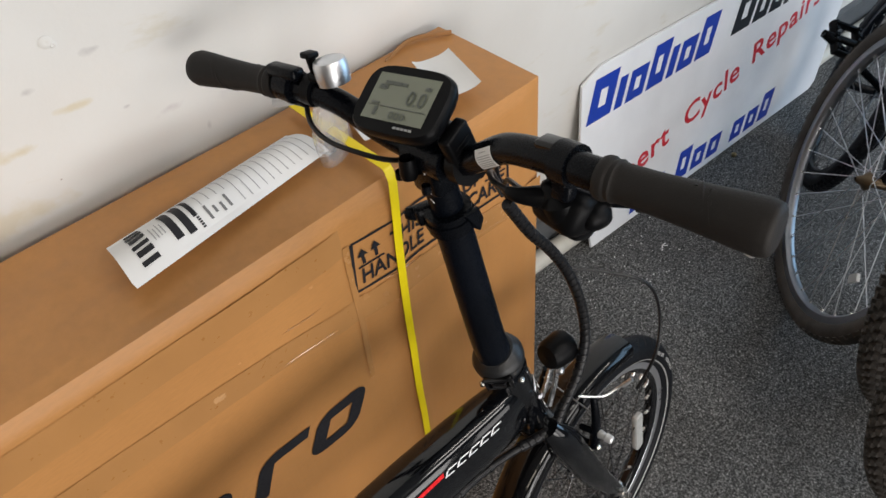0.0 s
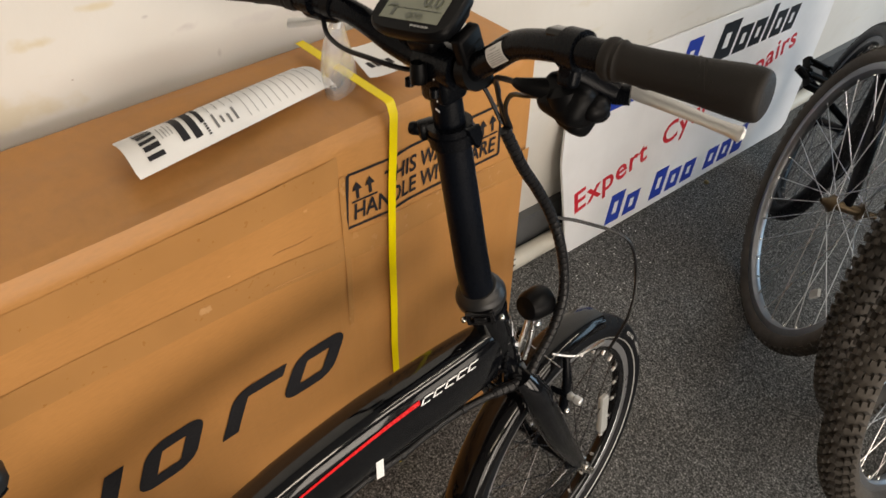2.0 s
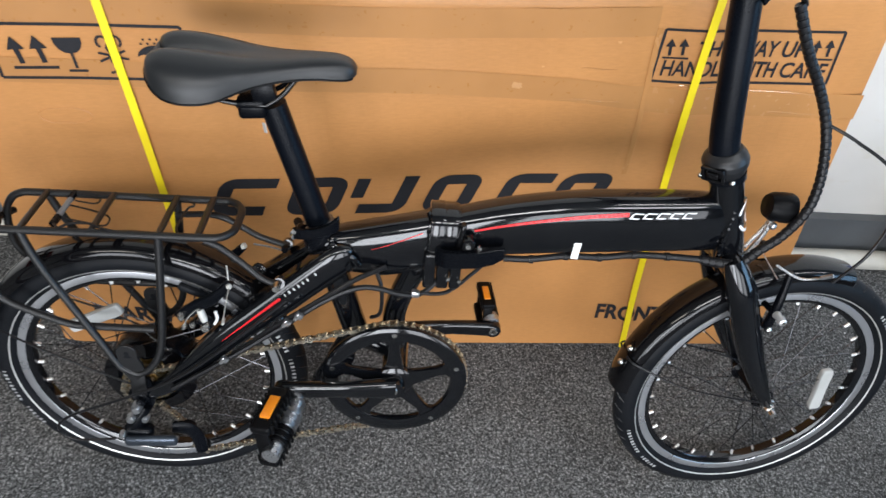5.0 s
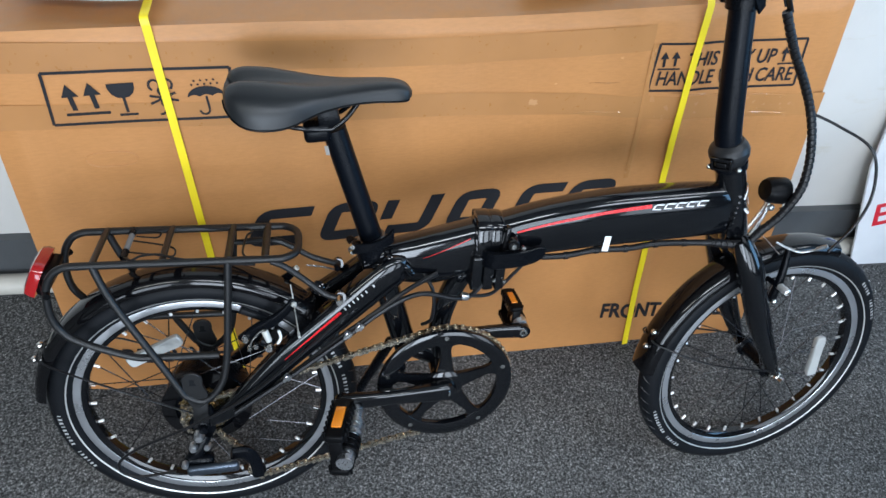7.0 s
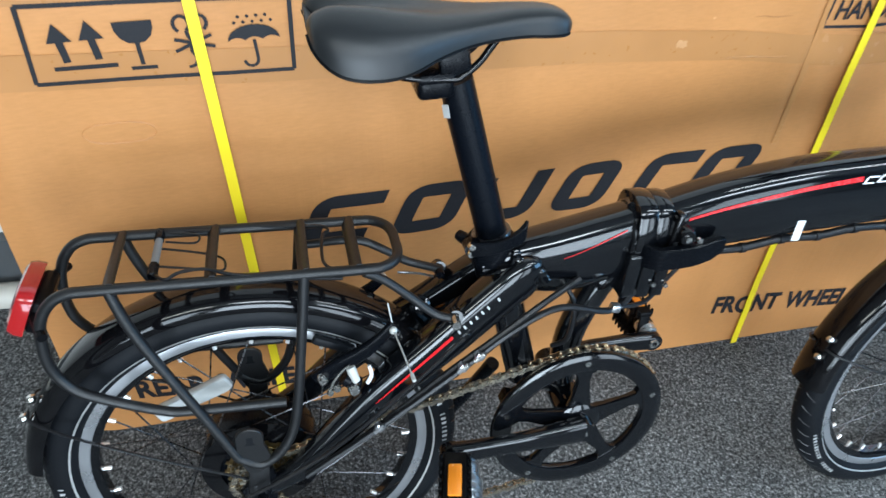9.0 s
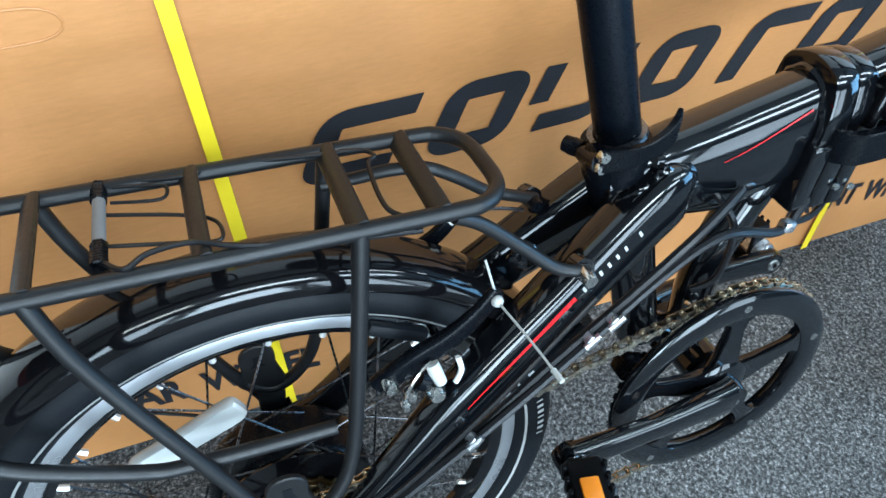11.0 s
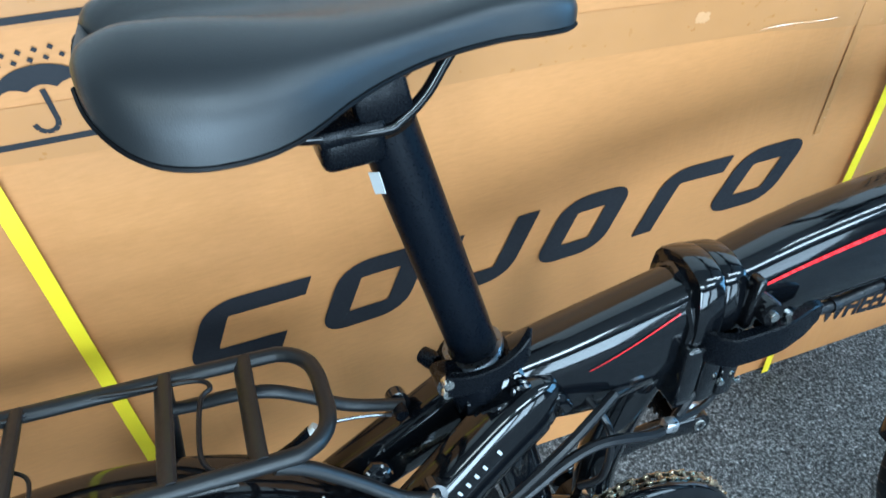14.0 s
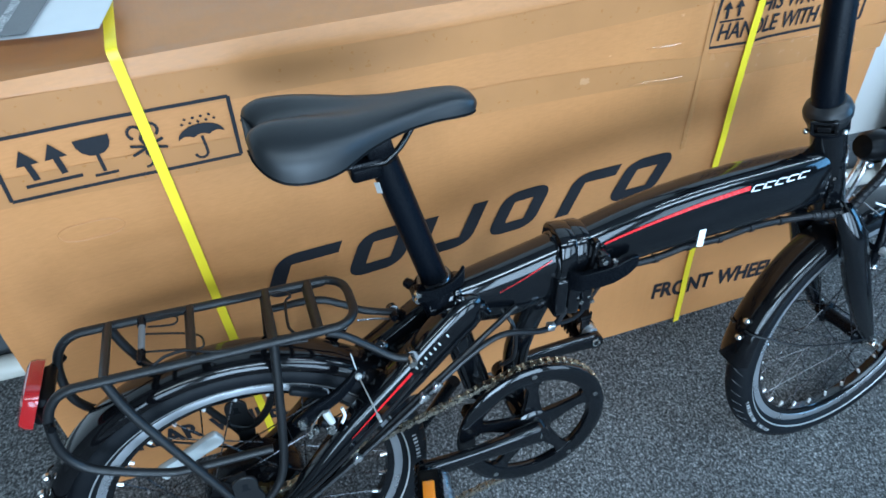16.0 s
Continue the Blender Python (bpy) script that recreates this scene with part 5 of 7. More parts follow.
# fork
crown = Build().tube([P(0.008, 0, 0.527), P(0.010, 0, 0.520), P(0.016, 0, 0.505)], [0.024, 0.027, 0.022], 22)
crown.tube([P(0.004, -0.038, 0.522), P(0.008, 0, 0.526), P(0.004, 0.038, 0.522)], [0.018, 0.022, 0.018], 18, 6)
fork = part("fork", crown, FRAME_BLACK, bike, "gloss black front fork", m=TURN_M)
for s in (-1, 1):
    b = Build().tube([P(-0.004, s * 0.036, 0.540), P(0.020, s * 0.046, 0.490), P(0.068, s * 0.052, 0.380), P(0.118, s * 0.054, 0.288), P(0.137, s * 0.054, 0.257)], [0.014, 0.0235, 0.0215, 0.0140, 0.0085], 20, 6, 0.8)
    blade = part("fork_blade", b, FRAME_BLACK, fork)
    b = Build().plate([(0.128, 0.268), (0.150, 0.262), (0.154, 0.243), (0.142, 0.236), (0.130, 0.244)], 0.006, Matrix.Translation((0, -s * 0.054, 0)), 0.001)
    b.lathe([(0.0005, -s * 0.020), (0.006, -s * 0.020), (0.006, -s * 0.011), (0.0095, -s * 0.010), (0.0095, 0)], 12, Matrix.Translation((0.142, -s * 0.055, 0.2485)))
    part("axle_nut", b, STEEL, fork)

# front V-brake, noodle
brake = part("front_brake", Build().tube([P(0.0840, 0.046, 0.420), P(0.0840, -0.046, 0.420)], 0.004, 8), SATIN_BLACK, bike, "black V-brake with bright fittings", m=TURN_M)
for s in (-1, 1):
    b = Build()
    b.tube([P(0.0840, s * 0.046, 0.420), P(0.0870, s * 0.048, 0.470), P(0.0920, s * 0.040, 0.520)], [0.008, 0.007, 0.005], 10, 4)
    b.tube([P(0.0800, s * 0.026, 0.452), P(0.0840, s * 0.056, 0.452)], 0.005, 10)
    part("brake_arm", b, SATIN_BLACK, brake)
for s in (-1, 1):
    b = Build()
    b.lathe([(0.003, -0.015), (0.0060, -0.013), (0.0068, -0.004), (0.0050, -0.002), (0.0066, 0.006), (0.004, 0.012)], 16, Matrix.Translation(P(0.0850, s * 0.062, 0.452)))
    part("pad_nut", b, CAST_SILVER, brake)
    part("pivot_bolt", Build().ball(P(0.0840, s * 0.052, 0.420), 0.006, 10), STEEL, brake)
b = Build().tube([P(0.1260, 0.075, 0.536), P(0.1160, 0.063, 0.524), P(0.0970, 0.052, 0.518), P(0.0720, 0.030, 0.526)], 0.0018, 9, 6)
b.tube([P(0.1200, 0.068, 0.529), P(0.1290, 0.078, 0.540)], 0.0032, 9)
b.tube([P(0.0700, 0.046, 0.512), P(0.0720, -0.030, 0.526)], 0.0010, 6)
part("brake_noodle", b, SILVER, brake)

# headlight on its bracket
LAMP = TURN_M @ Matrix.Translation(P(0.050, 0.006, 0.613)) @ pose(0, 0, 0, 0, 6, -4) @ Matrix.Scale(0.88, 4)
b = Build().lathe([(0.0005, -0.014), (0.019, -0.012), (0.0235, -0.004), (0.0250, 0.012), (0.0255, 0.026), (0.024, 0.030)], 30, pose(0, 0, 0, 0, 0, -90))
lamp = part("headlight", b, BLACK_PLASTIC, bike, "round black plastic headlight", m=LAMP)
b = Build().lathe([(0.0240, 0.0285), (0.019, 0.031), (0.0005, 0.032)], 28, pose(0, 0, 0, 0, 0, -90))
part("lens", b, CLEAR_REFLECTOR, lamp, "clear lamp lens")
b = Build().tube([P(0.050, 0.012, 0.592), P(0.046, 0.012, 0.570), P(0.030, 0.012, 0.535)], 0.0035, 8, 5)
b.tube([P(0.062, -0.004, 0.592), P(0.054, -0.004, 0.570), P(0.034, -0.004, 0.535)], 0.0035, 8, 5)
b.ball(P(0.052, 0.016, 0.586), 0.006, 10), b.ball(P(0.062, -0.006, 0.588), 0.006, 10)
part("lamp_bracket", b, SILVER, bike, "bright wire lamp bracket", m=TURN_M)

# ---- cables at the front ----
hose_pts = [P(-0.050, 0.060, 0.975), P(-0.026, 0.013, 0.900), P(0.008, 0.009, 0.8432), P(0.042, 0.005, 0.797), P(0.068, 0.006, 0.752), P(0.081, 0.013, 0.710), P(0.088, 0.019, 0.663), P(0.083, 0.025, 0.622), P(0.060, 0.031, 0.585), P(0.032, 0.034, 0.558), P(0.005, 0.036, 0.535), P(-0.045, 0.026, 0.533)]
V = [Vector(p) for p in hose_pts[1:]]
dense, travel = [], [0.0]
for i in range(len(V) - 1):
    p0, p1, p2, p3 = V[max(i - 1, 0)], V[i], V[i + 1], V[min(i + 2, len(V) - 1)]
    for k in range(60):
        t = k / 60
        dense.append(0.5 * (2 * p1 + (p2 - p0) * t + (2 * p0 - 5 * p1 + 4 * p2 - p3) * t * t + (3 * p1 - p0 - 3 * p2 + p3) * t ** 3))
for p, q in zip(dense, dense[1:]):
    travel.append(travel[-1] + (q - p).length)
hose = part("cable_wrap", Build().tube(dense, 0.0060, 12, 1), CABLE, bike, "spiral-wrapped black cable bundle")
# flat turns of the spiral wrap, each a short slanted band
b, pitch = Build(), 0.0098
for n in range(int(travel[-1] / pitch)):
    i0 = min(range(len(dense)), key=lambda q: abs(travel[q] - (n + 0.5) * pitch))
    d = (dense[min(i0 + 1, len(dense) - 1)] - dense[max(i0 - 1, 0)]).normalized()
    e1 = (Vector((0, 1, 0)) - d * d.y).normalized()
    e2 = d.cross(e1)
    rings = []
    for along, rr in ((-0.0044, 0.0061), (-0.0038, 0.0069), (0.0, 0.0072), (0.0038, 0.0069), (0.0044, 0.0061)):
        rings.append([dense[i0] + d * (along + 0.0024 * math.cos(a)) + (e1 * math.cos(a) + e2 * math.sin(a)) * rr for a in [2 * math.pi * q / 14 for q in range(14)]])
    b.loft(rings)
part("spiral_wrap", b, CABLE, hose)["kind"] = "stuff"
runs = []
runs.append([P(-0.1190, 0.114, 1.0080), P(-0.1080, 0.085, 1.0000), P(-0.0780, 0.050, 0.9800), P(-0.0480, 0.026, 0.9420), P(-0.0220, 0.013, 0.905)])
runs.append([P(-0.0900, 0.128, 0.9920), P(-0.0800, 0.090, 0.9780), P(-0.0560, 0.048, 0.9580), P(-0.0380, 0.024, 0.9300), P(-0.0180, 0.014, 0.900)])
runs.append([P(-0.095, -0.020, 0.985), P(-0.045, 0.010, 0.960), P(-0.030, 0.008, 0.930), P(-0.020, 0.008, 0.900)])
runs.append([P(-0.130, -0.150, 1.006), P(-0.143, -0.126, 0.996), P(-0.147, -0.095, 0.990), P(-0.140, -0.060, 0.987), P(-0.118, -0.032, 0.978), P(-0.070, -0.026, 0.965), P(-0.040, -0.012, 0.950), P(-0.024, 0.006, 0.905)])
for pts in runs:
    part("control_cable", Build().tube(pts, 0.0025, 8, 8), CABLE, bike)
b = Build().tube([P(0.071, 0.006, 0.748), P(0.106, 0.030, 0.736), P(0.146, 0.068, 0.712), P(0.166, 0.078, 0.650), P(0.152, 0.086, 0.595), P(0.129, 0.078, 0.540)], 0.0023, 8, 8)
part("brake_cable", b, CABLE, bike, "thin black brake cable loop")
# cable run under the beam
pts = [P(-0.045, 0.026, 0.533)]
for x in (-0.09, -0.14, -0.19, -0.24, -0.29, -0.33):
    _, top, bot, w = beam_at(FRONT_BEAM, x)
    pts.append(P(x, 0.018, bot - 0.004 - 0.002 * math.sin(x * 60)))
b = Build().tube(pts, 0.0052, 10, 6)
for k in range(1, len(pts) - 1):
    b.tube([Vector(pts[k]) + Vector((-0.003, 0, 0)), Vector(pts[k]) + Vector((0.003, 0, 0))], 0.0066, 10)
part("beam_cable", b, CABLE, bike)

# ---- rear of the bicycle ----
part("seat_tube", Build().tube([P(-0.5945, -0.003, 0.532), P(-0.570, 0, 0.440), P(-0.540, 0, 0.330)], [0.0215, 0.0205, 0.0195], 22), FRAME_BLACK, bike)
BB = Vector(P(-0.480, 0.0, 0.293))
part("bottom_bracket", Build().lathe([(0.0005, -0.040), (0.016, -0.040), (0.021, -0.036), (0.021, 0.036), (0.016, 0.040), (0.0005, 0.040)], 24, Matrix.Translation(BB)).tube([P(-0.540, 0, 0.335), P(-0.483, 0, 0.306)], 0.017, 16), FRAME_BLACK, bike)
part("down_strut", Build().tube([P(-0.432, 0, 0.515), P(-0.462, 0, 0.462), P(-0.484, 0, 0.390), P(-0.484, 0, 0.318)], [0.020, 0.0185, 0.0180, 0.0180], 20, 6), FRAME_BLACK, bike, "curved black frame strut")
for s in (-1, 1):
    st = part("chain_stay", Build().tube([P(-0.550, s * 0.016, 0.506), P(-0.557, s * 0.018, 0.505), P(-0.575, s * 0.022, 0.5000), P(-0.655, s * 0.0347, 0.4345), P(-0.738, s * 0.048, 0.3660), P(-0.815, s * 0.058, 0.286), P(-0.866, s * 0.060, 0.252)], [0.014, 0.0230, 0.0260, 0.0250, 0.0218, 0.0162, 0.0110], 32, 5, 0.74, power=3.4), FRAME_BLACK, bike, "gloss black rear stay")
    if s == 1:
        stay_r = st
    b = Build().plate([(-0.858, 0.288), (-0.880, 0.278), (-0.896, 0.252), (-0.884, 0.226), (-0.866, 0.214), (-0.856, 0.234), (-0.852, 0.262)], 0.007, Matrix.Translation((0, -s * 0.062, 0)), 0.001)
    b.lathe([(0.0005, -s * 0.016), (0.007, -s * 0.016), (0.007, -s * 0.008), (0.010, -s * 0.007), (0.010, 0)], 12, Matrix.Translation((-0.872, -s * 0.064, 0.2485)))
    part("dropout", b, SATIN_BLACK, st)
bead = [P(-0.6060, 0.019, 0.5015), P(-0.5920, 0.027, 0.5150), P(-0.5640, 0.0300, 0.5185), P(-0.5480, 0.0295, 0.5115), P(-0.5390, 0.0275, 0.4950)]
fine = [Vector(bead[k]).lerp(Vector(bead[k + 1]), s / 6) for k in range(4) for s in range(6)] + [Vector(bead[-1])]
part("weld", Build().tube(fine, [0.0052 + 0.0013 * (k % 2) for k in range(25)], 10, 1, 0.8), FRAME_BLACK, stay_r)
for c, n, q in ((P(-0.683, 0.024, 0.478), 11, 0.0105), (P(-0.577, 0.026, 0.524), 9, 0.0080)):
    turns = [Vector(c) + Vector((q * k / (3 * n) * math.cos(0.55 * k), 0.0018 * math.sin(1.3 * k), q * k / (3 * n) * math.sin(0.55 * k))) for k in range(3 * n)]
    b = Build().tube(turns, [q * (0.34 + 0.07 * math.sin(2.2 * k)) for k in range(3 * n)], 8, 1)
    part("weld", b, FRAME_BLACK, bike, "rippled gloss black weld")
part("weld", Build().tube([P(-0.5770 + 0.0010 * math.sin(k * 1.9), 0.015 + 0.006 * math.sin(k * 0.28), 0.5350 - 0.0030 * k) for k in range(12)], [0.0056 + 0.0014 * math.sin(k * 2.6) for k in range(12)], 8, 1), FRAME_BLACK, bike)


def on_stay(t, up):
    """A place on the right stay's outer face, t from its top, up across it."""
    a, e = Vector(P(-0.575, 0.022, 0.5000)), Vector(P(-0.738, 0.048, 0.3660))
    d = (e - a).normalized()
    n = Vector((-d.z, 0, d.x)).normalized()
    n = n if n.z > 0 else -n
    p = a.lerp(e, t) + n * up
    rad = 0.0262 - 0.0044 * t
    return p + Vector((0, -0.74 * rad * max(0.0, 1 - (abs(up) / rad) ** 3.4) ** (1 / 3.4) - 0.0014, 0))


b = Build()
for i in range(17):
    t = 0.430 + 0.55 * i / 16
    w = 0.0046 * (1 - (i / 16) ** 1.1 * 0.85)
    b.v += [on_stay(t, 0.0085 - 0.003 * i / 16 - w / 2), on_stay(t, 0.0085 - 0.003 * i / 16 + w / 2)]
b.f += [(2 * i, 2 * i + 1, 2 * i + 3, 2 * i + 2) for i in range(16)]
part("red_stripe", b, RED_PAINT, stay_r, "red painted stripe")
for k, t in enumerate((0.387, 0.347, 0.307, 0.267, 0.227, 0.187, 0.117)):
    b, u = Build(), 0.0085
    b.v += [on_stay(t + 0.0065, u - 0.0026), on_stay(t - 0.0045, u - 0.0026), on_stay(t - 0.0070, u + 0.0026), on_stay(t + 0.0040, u + 0.0026)]
    b.f.append((0, 1, 2, 3))
    part("model_mark", b, REFLECT_WHITE, stay_r, "small white model mark")

# seat clamp, post, saddle
CX, CR = -0.600, -0.005
b = Build().tube([P(-0.5955, CR, 0.5150), P(-0.6005, CR, 0.5420)], [0.0255, 0.0262], 28)
b.tube([P(-0.5870, CR, 0.4850), P(-0.5965, CR, 0.5180)], 0.0235, 24)
b.tube([P(-0.6265, -0.005, 0.5350), P(-0.6280, 0.006, 0.5380), P(-0.6290, 0.022, 0.5430)], [0.0062, 0.0058, 0.0072], 14)
b.block((0.016, 0.018, 0.016), pose(*P(-0.6220, 0.006, 0.5380), 0, 14, 0), 0.004, 3)
clamp = part("seat_clamp", b, SATIN_BLACK, bike, "black quick-release seat clamp")
rings = []
for k in range(25):
    t = k / 24
    ang = radians(136 - 100 * t)
    rad = 0.0395 - 0.0062 * math.sin(math.pi * t) - 0.0015 * t
    lo, hi = 0.5375 + 0.0145 * t, 0.5560 + 0.0030 * t + 0.0150 * t ** 3
    th = 0.0052 if t < 0.92 else 0.0052 - 0.0022 * (t - 0.92) / 0.08
    ring = []
    for dr, z in ((0, lo), (th - 0.0008, lo), (th, lo + 0.0010), (th, hi - 0.0010), (th - 0.0010, hi), (0, hi), (-0.0008, hi - 0.001), (-0.0008, lo + 0.001)):
        ring.append(P(CX + (rad + dr) * math.cos(ang), CR + (rad + dr) * math.sin(ang), z))
    rings.append(ring)
part("clamp_lever", Build().loft(rings), SATIN_BLACK, clamp, "curved black clamp lever", sharp=30)
for h_, rr in ((0.5508, 0.026), (0.5405, 0.024)):
    part("clamp_bolt", Build().lathe([(0.0005, -0.003), (0.0036, -0.003), (0.0044, 0.0), (0.0044, 0.003)], 14, Matrix.Translation(P(-0.6300, rr, h_))), STEEL, clamp)
part("clamp_nut", Build().lathe([(0.0005, -0.006), (0.0064, -0.006), (0.0072, 0.0), (0.0064, 0.008), (0.0005, 0.009)], 14, pose(*P(-0.6280, -0.0160, 0.5350), 0, 0, 30)), SATIN_BLACK, clamp)
b = Build().lathe([(0.0176, -0.0030), (0.0222, -0.0030), (0.0226, 0.0), (0.0216, 0.002), (0.0176, 0.002)], 30, Matrix.Translation(P(-0.6000, -0.006, 0.5470)) @ pose(0, 0, 0, 0, -16, 0) @ pose(0, 0, 0, 90, 0, 0), True)
part("clamp_ring", b, DARK_ALLOY, clamp)
post = part("seat_post", Build().tube([P(-0.5926, -0.006, 0.525), P(-0.6525, -0.006, 0.7265)], 0.0174, 24), MATT_BLACK, bike, "matt black aluminium seat post")
b = Build().block((0.0075, 0.0008, 0.013), pose(-0.6625, -0.0060, 0.6975, 0, -16, -50))
part("post_sticker", b, REFLECT_WHITE, post, "small silver sticker")
SADDLE_M = Matrix.Translation((-0.0075, 0.004, -0.0075))
b = Build().block((0.036, 0.042, 0.026), pose(-0.668, 0, 0.7335, 0, -5, 0), 0.006, 3)
b.block((0.036, 0.050, 0.010), pose(-0.669, 0, 0.7425, 0, -5, 0), 0.003)
b.block((0.030, 0.014, 0.036), pose(-0.652, -0.016, 0.759, 0, -12, 0), 0.003)
part("saddle_clamp", b, SATIN_BLACK, bike, "black saddle clamp", SADDLE_M)
for s in (-1, 1):
    b = Build().tube([P(-0.590, s * 0.007, 0.794), P(-0.602, s * 0.010, 0.786), P(-0.616, s * 0.014, 0.7700), P(-0.628, s * 0.018, 0.7560), P(-0.643, s * 0.0215, 0.7455), P(-0.654, s * 0.022, 0.7420), P(-0.700, s * 0.022, 0.7450), P(-0.740, s * 0.030, 0.764), P(-0.765, s * 0.036, 0.776)], 0.0036, 10, 6)
    part("saddle_rail", b, GLOSS_PLASTIC, bike, m=SADDLE_M)
SADDLE = smooth_stations([(-0.796, 0.034, 0.803, 0.793), (-0.790, 0.052, 0.810, 0.782), (-0.772, 0.066, 0.815, 0.772), (-0.742, 0.0715, 0.8135, 0.767), (-0.706, 0.066, 0.8085, 0.766), (-0.668, 0.050, 0.8035, 0.774), (-0.630, 0.036, 0.8025, 0.780), (-0.592, 0.027, 0.8050, 0.782), (-0.562, 0.023, 0.805, 0.781), (-0.545, 0.018, 0.800, 0.781), (-0.5375, 0.008, 0.792, 0.784)], 4)
SADDLE = [(x + 0.030 * max(0.0, -0.66 - x) / 0.136 * 0.35, w * 0.985, top, bot) for x, w, top, bot in SADDLE]
rings = []
for x, w, top, bot in SADDLE:
    ring = []
    rear = max(0.0, min(1.0, (-0.655 - x) / 0.10))
    for k in range(33):
        a = math.pi * k / 32
        c, s = math.cos(a), math.sin(a)
        y = w * math.copysign(abs(c) ** 0.75, c)
        z = bot + (top - bot) * abs(s) ** 0.62
        z -= (0.013 * rear + 0.002) * math.exp(-(y / 0.020) ** 2) * abs(s)
        z -= 0.010 * rear * (abs(y) / 0.076) ** 2.5
        ring.append((x + 0.012 * rear ** 3 * math.exp(-(y / 0.018) ** 2), y, z))
    for k in range(1, 12):
        t = k / 12
        ring.append((x, -w * 0.94 + 1.88 * w * t, bot - 0.0008 + 0.006 * math.sin(math.pi * t)))
    rings.append(ring)
saddle = part("saddle", Build().loft(rings), VINYL, bike, "dark grey smooth vinyl saddle", SADDLE_M, sharp=60)
b = Build()
for s in (-1, 1):
    b.tube([(x, s * (w - 0.0005), bot - 0.0004 - 0.010 * max(0.0, min(1.0, (-0.655 - x) / 0.10)) * (w / 0.076) ** 2.5) for x, w, top, bot in SADDLE[1:-2:2]], 0.0017, 6, 3)
part("saddle_base_edge", b, BLACK_PLASTIC, saddle)

# ---- rack and tail light ----
RW, RH = 0.047, 0.549
rail = Build()
for s in (-1, 1):
    rail.tube([P(-0.709, 0, RH), P(-0.7095, s * 0.018, RH), P(-0.7140, s * 0.033, RH), P(-0.7270, s * 0.0445, RH), P(-0.750, s * RW, RH), P(-0.860, s * RW, RH), P(-0.996, s * RW, RH), P(-1.028, s * RW, RH - 0.002), P(-1.046, s * RW, RH - 0.015), P(-1.057, s * RW, RH - 0.040), P(-1.060, s * RW, RH - 0.080), P(-1.052, s * RW, RH - 0.108), P(-1.030, s * (RW + 0.002), RH - 0.130), P(-0.966, s * (RW + 0.004), RH - 0.160), P(-0.930, s * (RW + 0.005), RH - 0.165), P(-0.836, s * (RW + 0.006), RH - 0.166)], 0.0056, 12, 6)
ROLL = Matrix.Translation((0, 0, RH)) @ Matrix.Translation((0, -0.002, -RH))
rack = part("rack", rail, RACK_BLACK, bike, "black tubular rear luggage rack", ROLL)
for x in (-0.756, -0.808, -0.8975, -0.990):
    part("rack_bar", Build().tube([P(x, -RW, RH + 0.001), P(x, 0, RH + 0.001), P(x, RW, RH + 0.001)], 0.0078, 12, 2, 0.55), RACK_BLACK, rack)
for s in (-1, 1):
    b = Build().tube([P(-0.990, s * RW, RH), P(-0.972, s * (RW + 0.005), RH - 0.060), P(-0.915, s * (RW + 0.016), 0.365), P(-0.893, s * (RW + 0.021), 0.318)], 0.0056, 12, 5)
    b.tube([P(-0.808, s * RW, RH), P(-0.814, s * (RW + 0.006), 0.480), P(-0.826, s * (RW + 0.014), 0.370), P(-0.842, s * (RW + 0.019), 0.325), P(-0.868, s * (RW + 0.021), 0.304), P(-0.893, s * (RW + 0.021), 0.318)], 0.0056, 12, 5)
    part("rack_leg", b, RACK_BLACK, rack)
    tab = [(-0.896, 0.318), (-0.894, 0.338)] + [(-0.8790 + 0.0155 * math.cos(a), 0.3480 + 0.0140 * math.sin(a)) for a in [math.pi * (1 - k / 8) for k in range(9)]] + [(-0.864, 0.338), (-0.858, 0.318), (-0.862, 0.300), (-0.872, 0.290), (-0.884, 0.292)]
    b = Build().plate(tab, 0.005, Matrix.Translation((0, -s * (RW + 0.020), 0)), 0.001)
    b.block((0.024, 0.006, 0.060), pose(-0.874, -s * (RW + 0.018), 0.274, 0, 4, 0), 0.003)
    part("leg_plate", b, RACK_BLACK, rack)
    part("plate_slot", Build().plate([(-0.8825, 0.3500), (-0.8755, 0.3500), (-0.8755, 0.3420), (-0.8725, 0.3380), (-0.8855, 0.3380), (-0.8825, 0.3420)], 0.0056, Matrix.Translation((0, -s * (RW + 0.020), 0))), RUBBER, rack)
    er, eh = (0.0555, 0.4794) if s > 0 else (-0.030, 0.4850)
    run = [P(-0.748, s * RW, RH - 0.004), P(-0.728, s * RW * 0.97, RH - 0.016), P(-0.700, s * RW, RH - 0.040), P(-0.672, (s * RW + er) / 2, eh + 0.006), P(-0.648, er, eh)]
    if s < 0:
        run = [P(-0.812, -0.047, 0.522), P(-0.792, -0.042, 0.526), P(-0.765, -0.034, 0.533), P(-0.740, -0.028, 0.5335), P(-0.716, -0.026, 0.521), P(-0.694, -0.027, 0.505), P(-0.676, -0.027, 0.497), P(-0.648, er, eh)]
    b = Build().tube(run, 0.0048, 12, 6)
    part("rack_strut", b, RACK_BLACK, rack)
    b = Build().lathe([(0.0005, -0.009), (0.0050, -0.009), (0.0058, -0.004), (0.0058, 0.004)], 12, Matrix.Translation(P(-0.652, er + 0.003, eh)))
    part("rack_bolt", b, STEEL if s > 0 else SATIN_BLACK, rack)
    part("stay_boss", Build().tube([P(-0.650, er - 0.014, eh - 0.004), P(-0.650, er - 0.002, eh)], 0.0085, 14), FRAME_BLACK, rack)
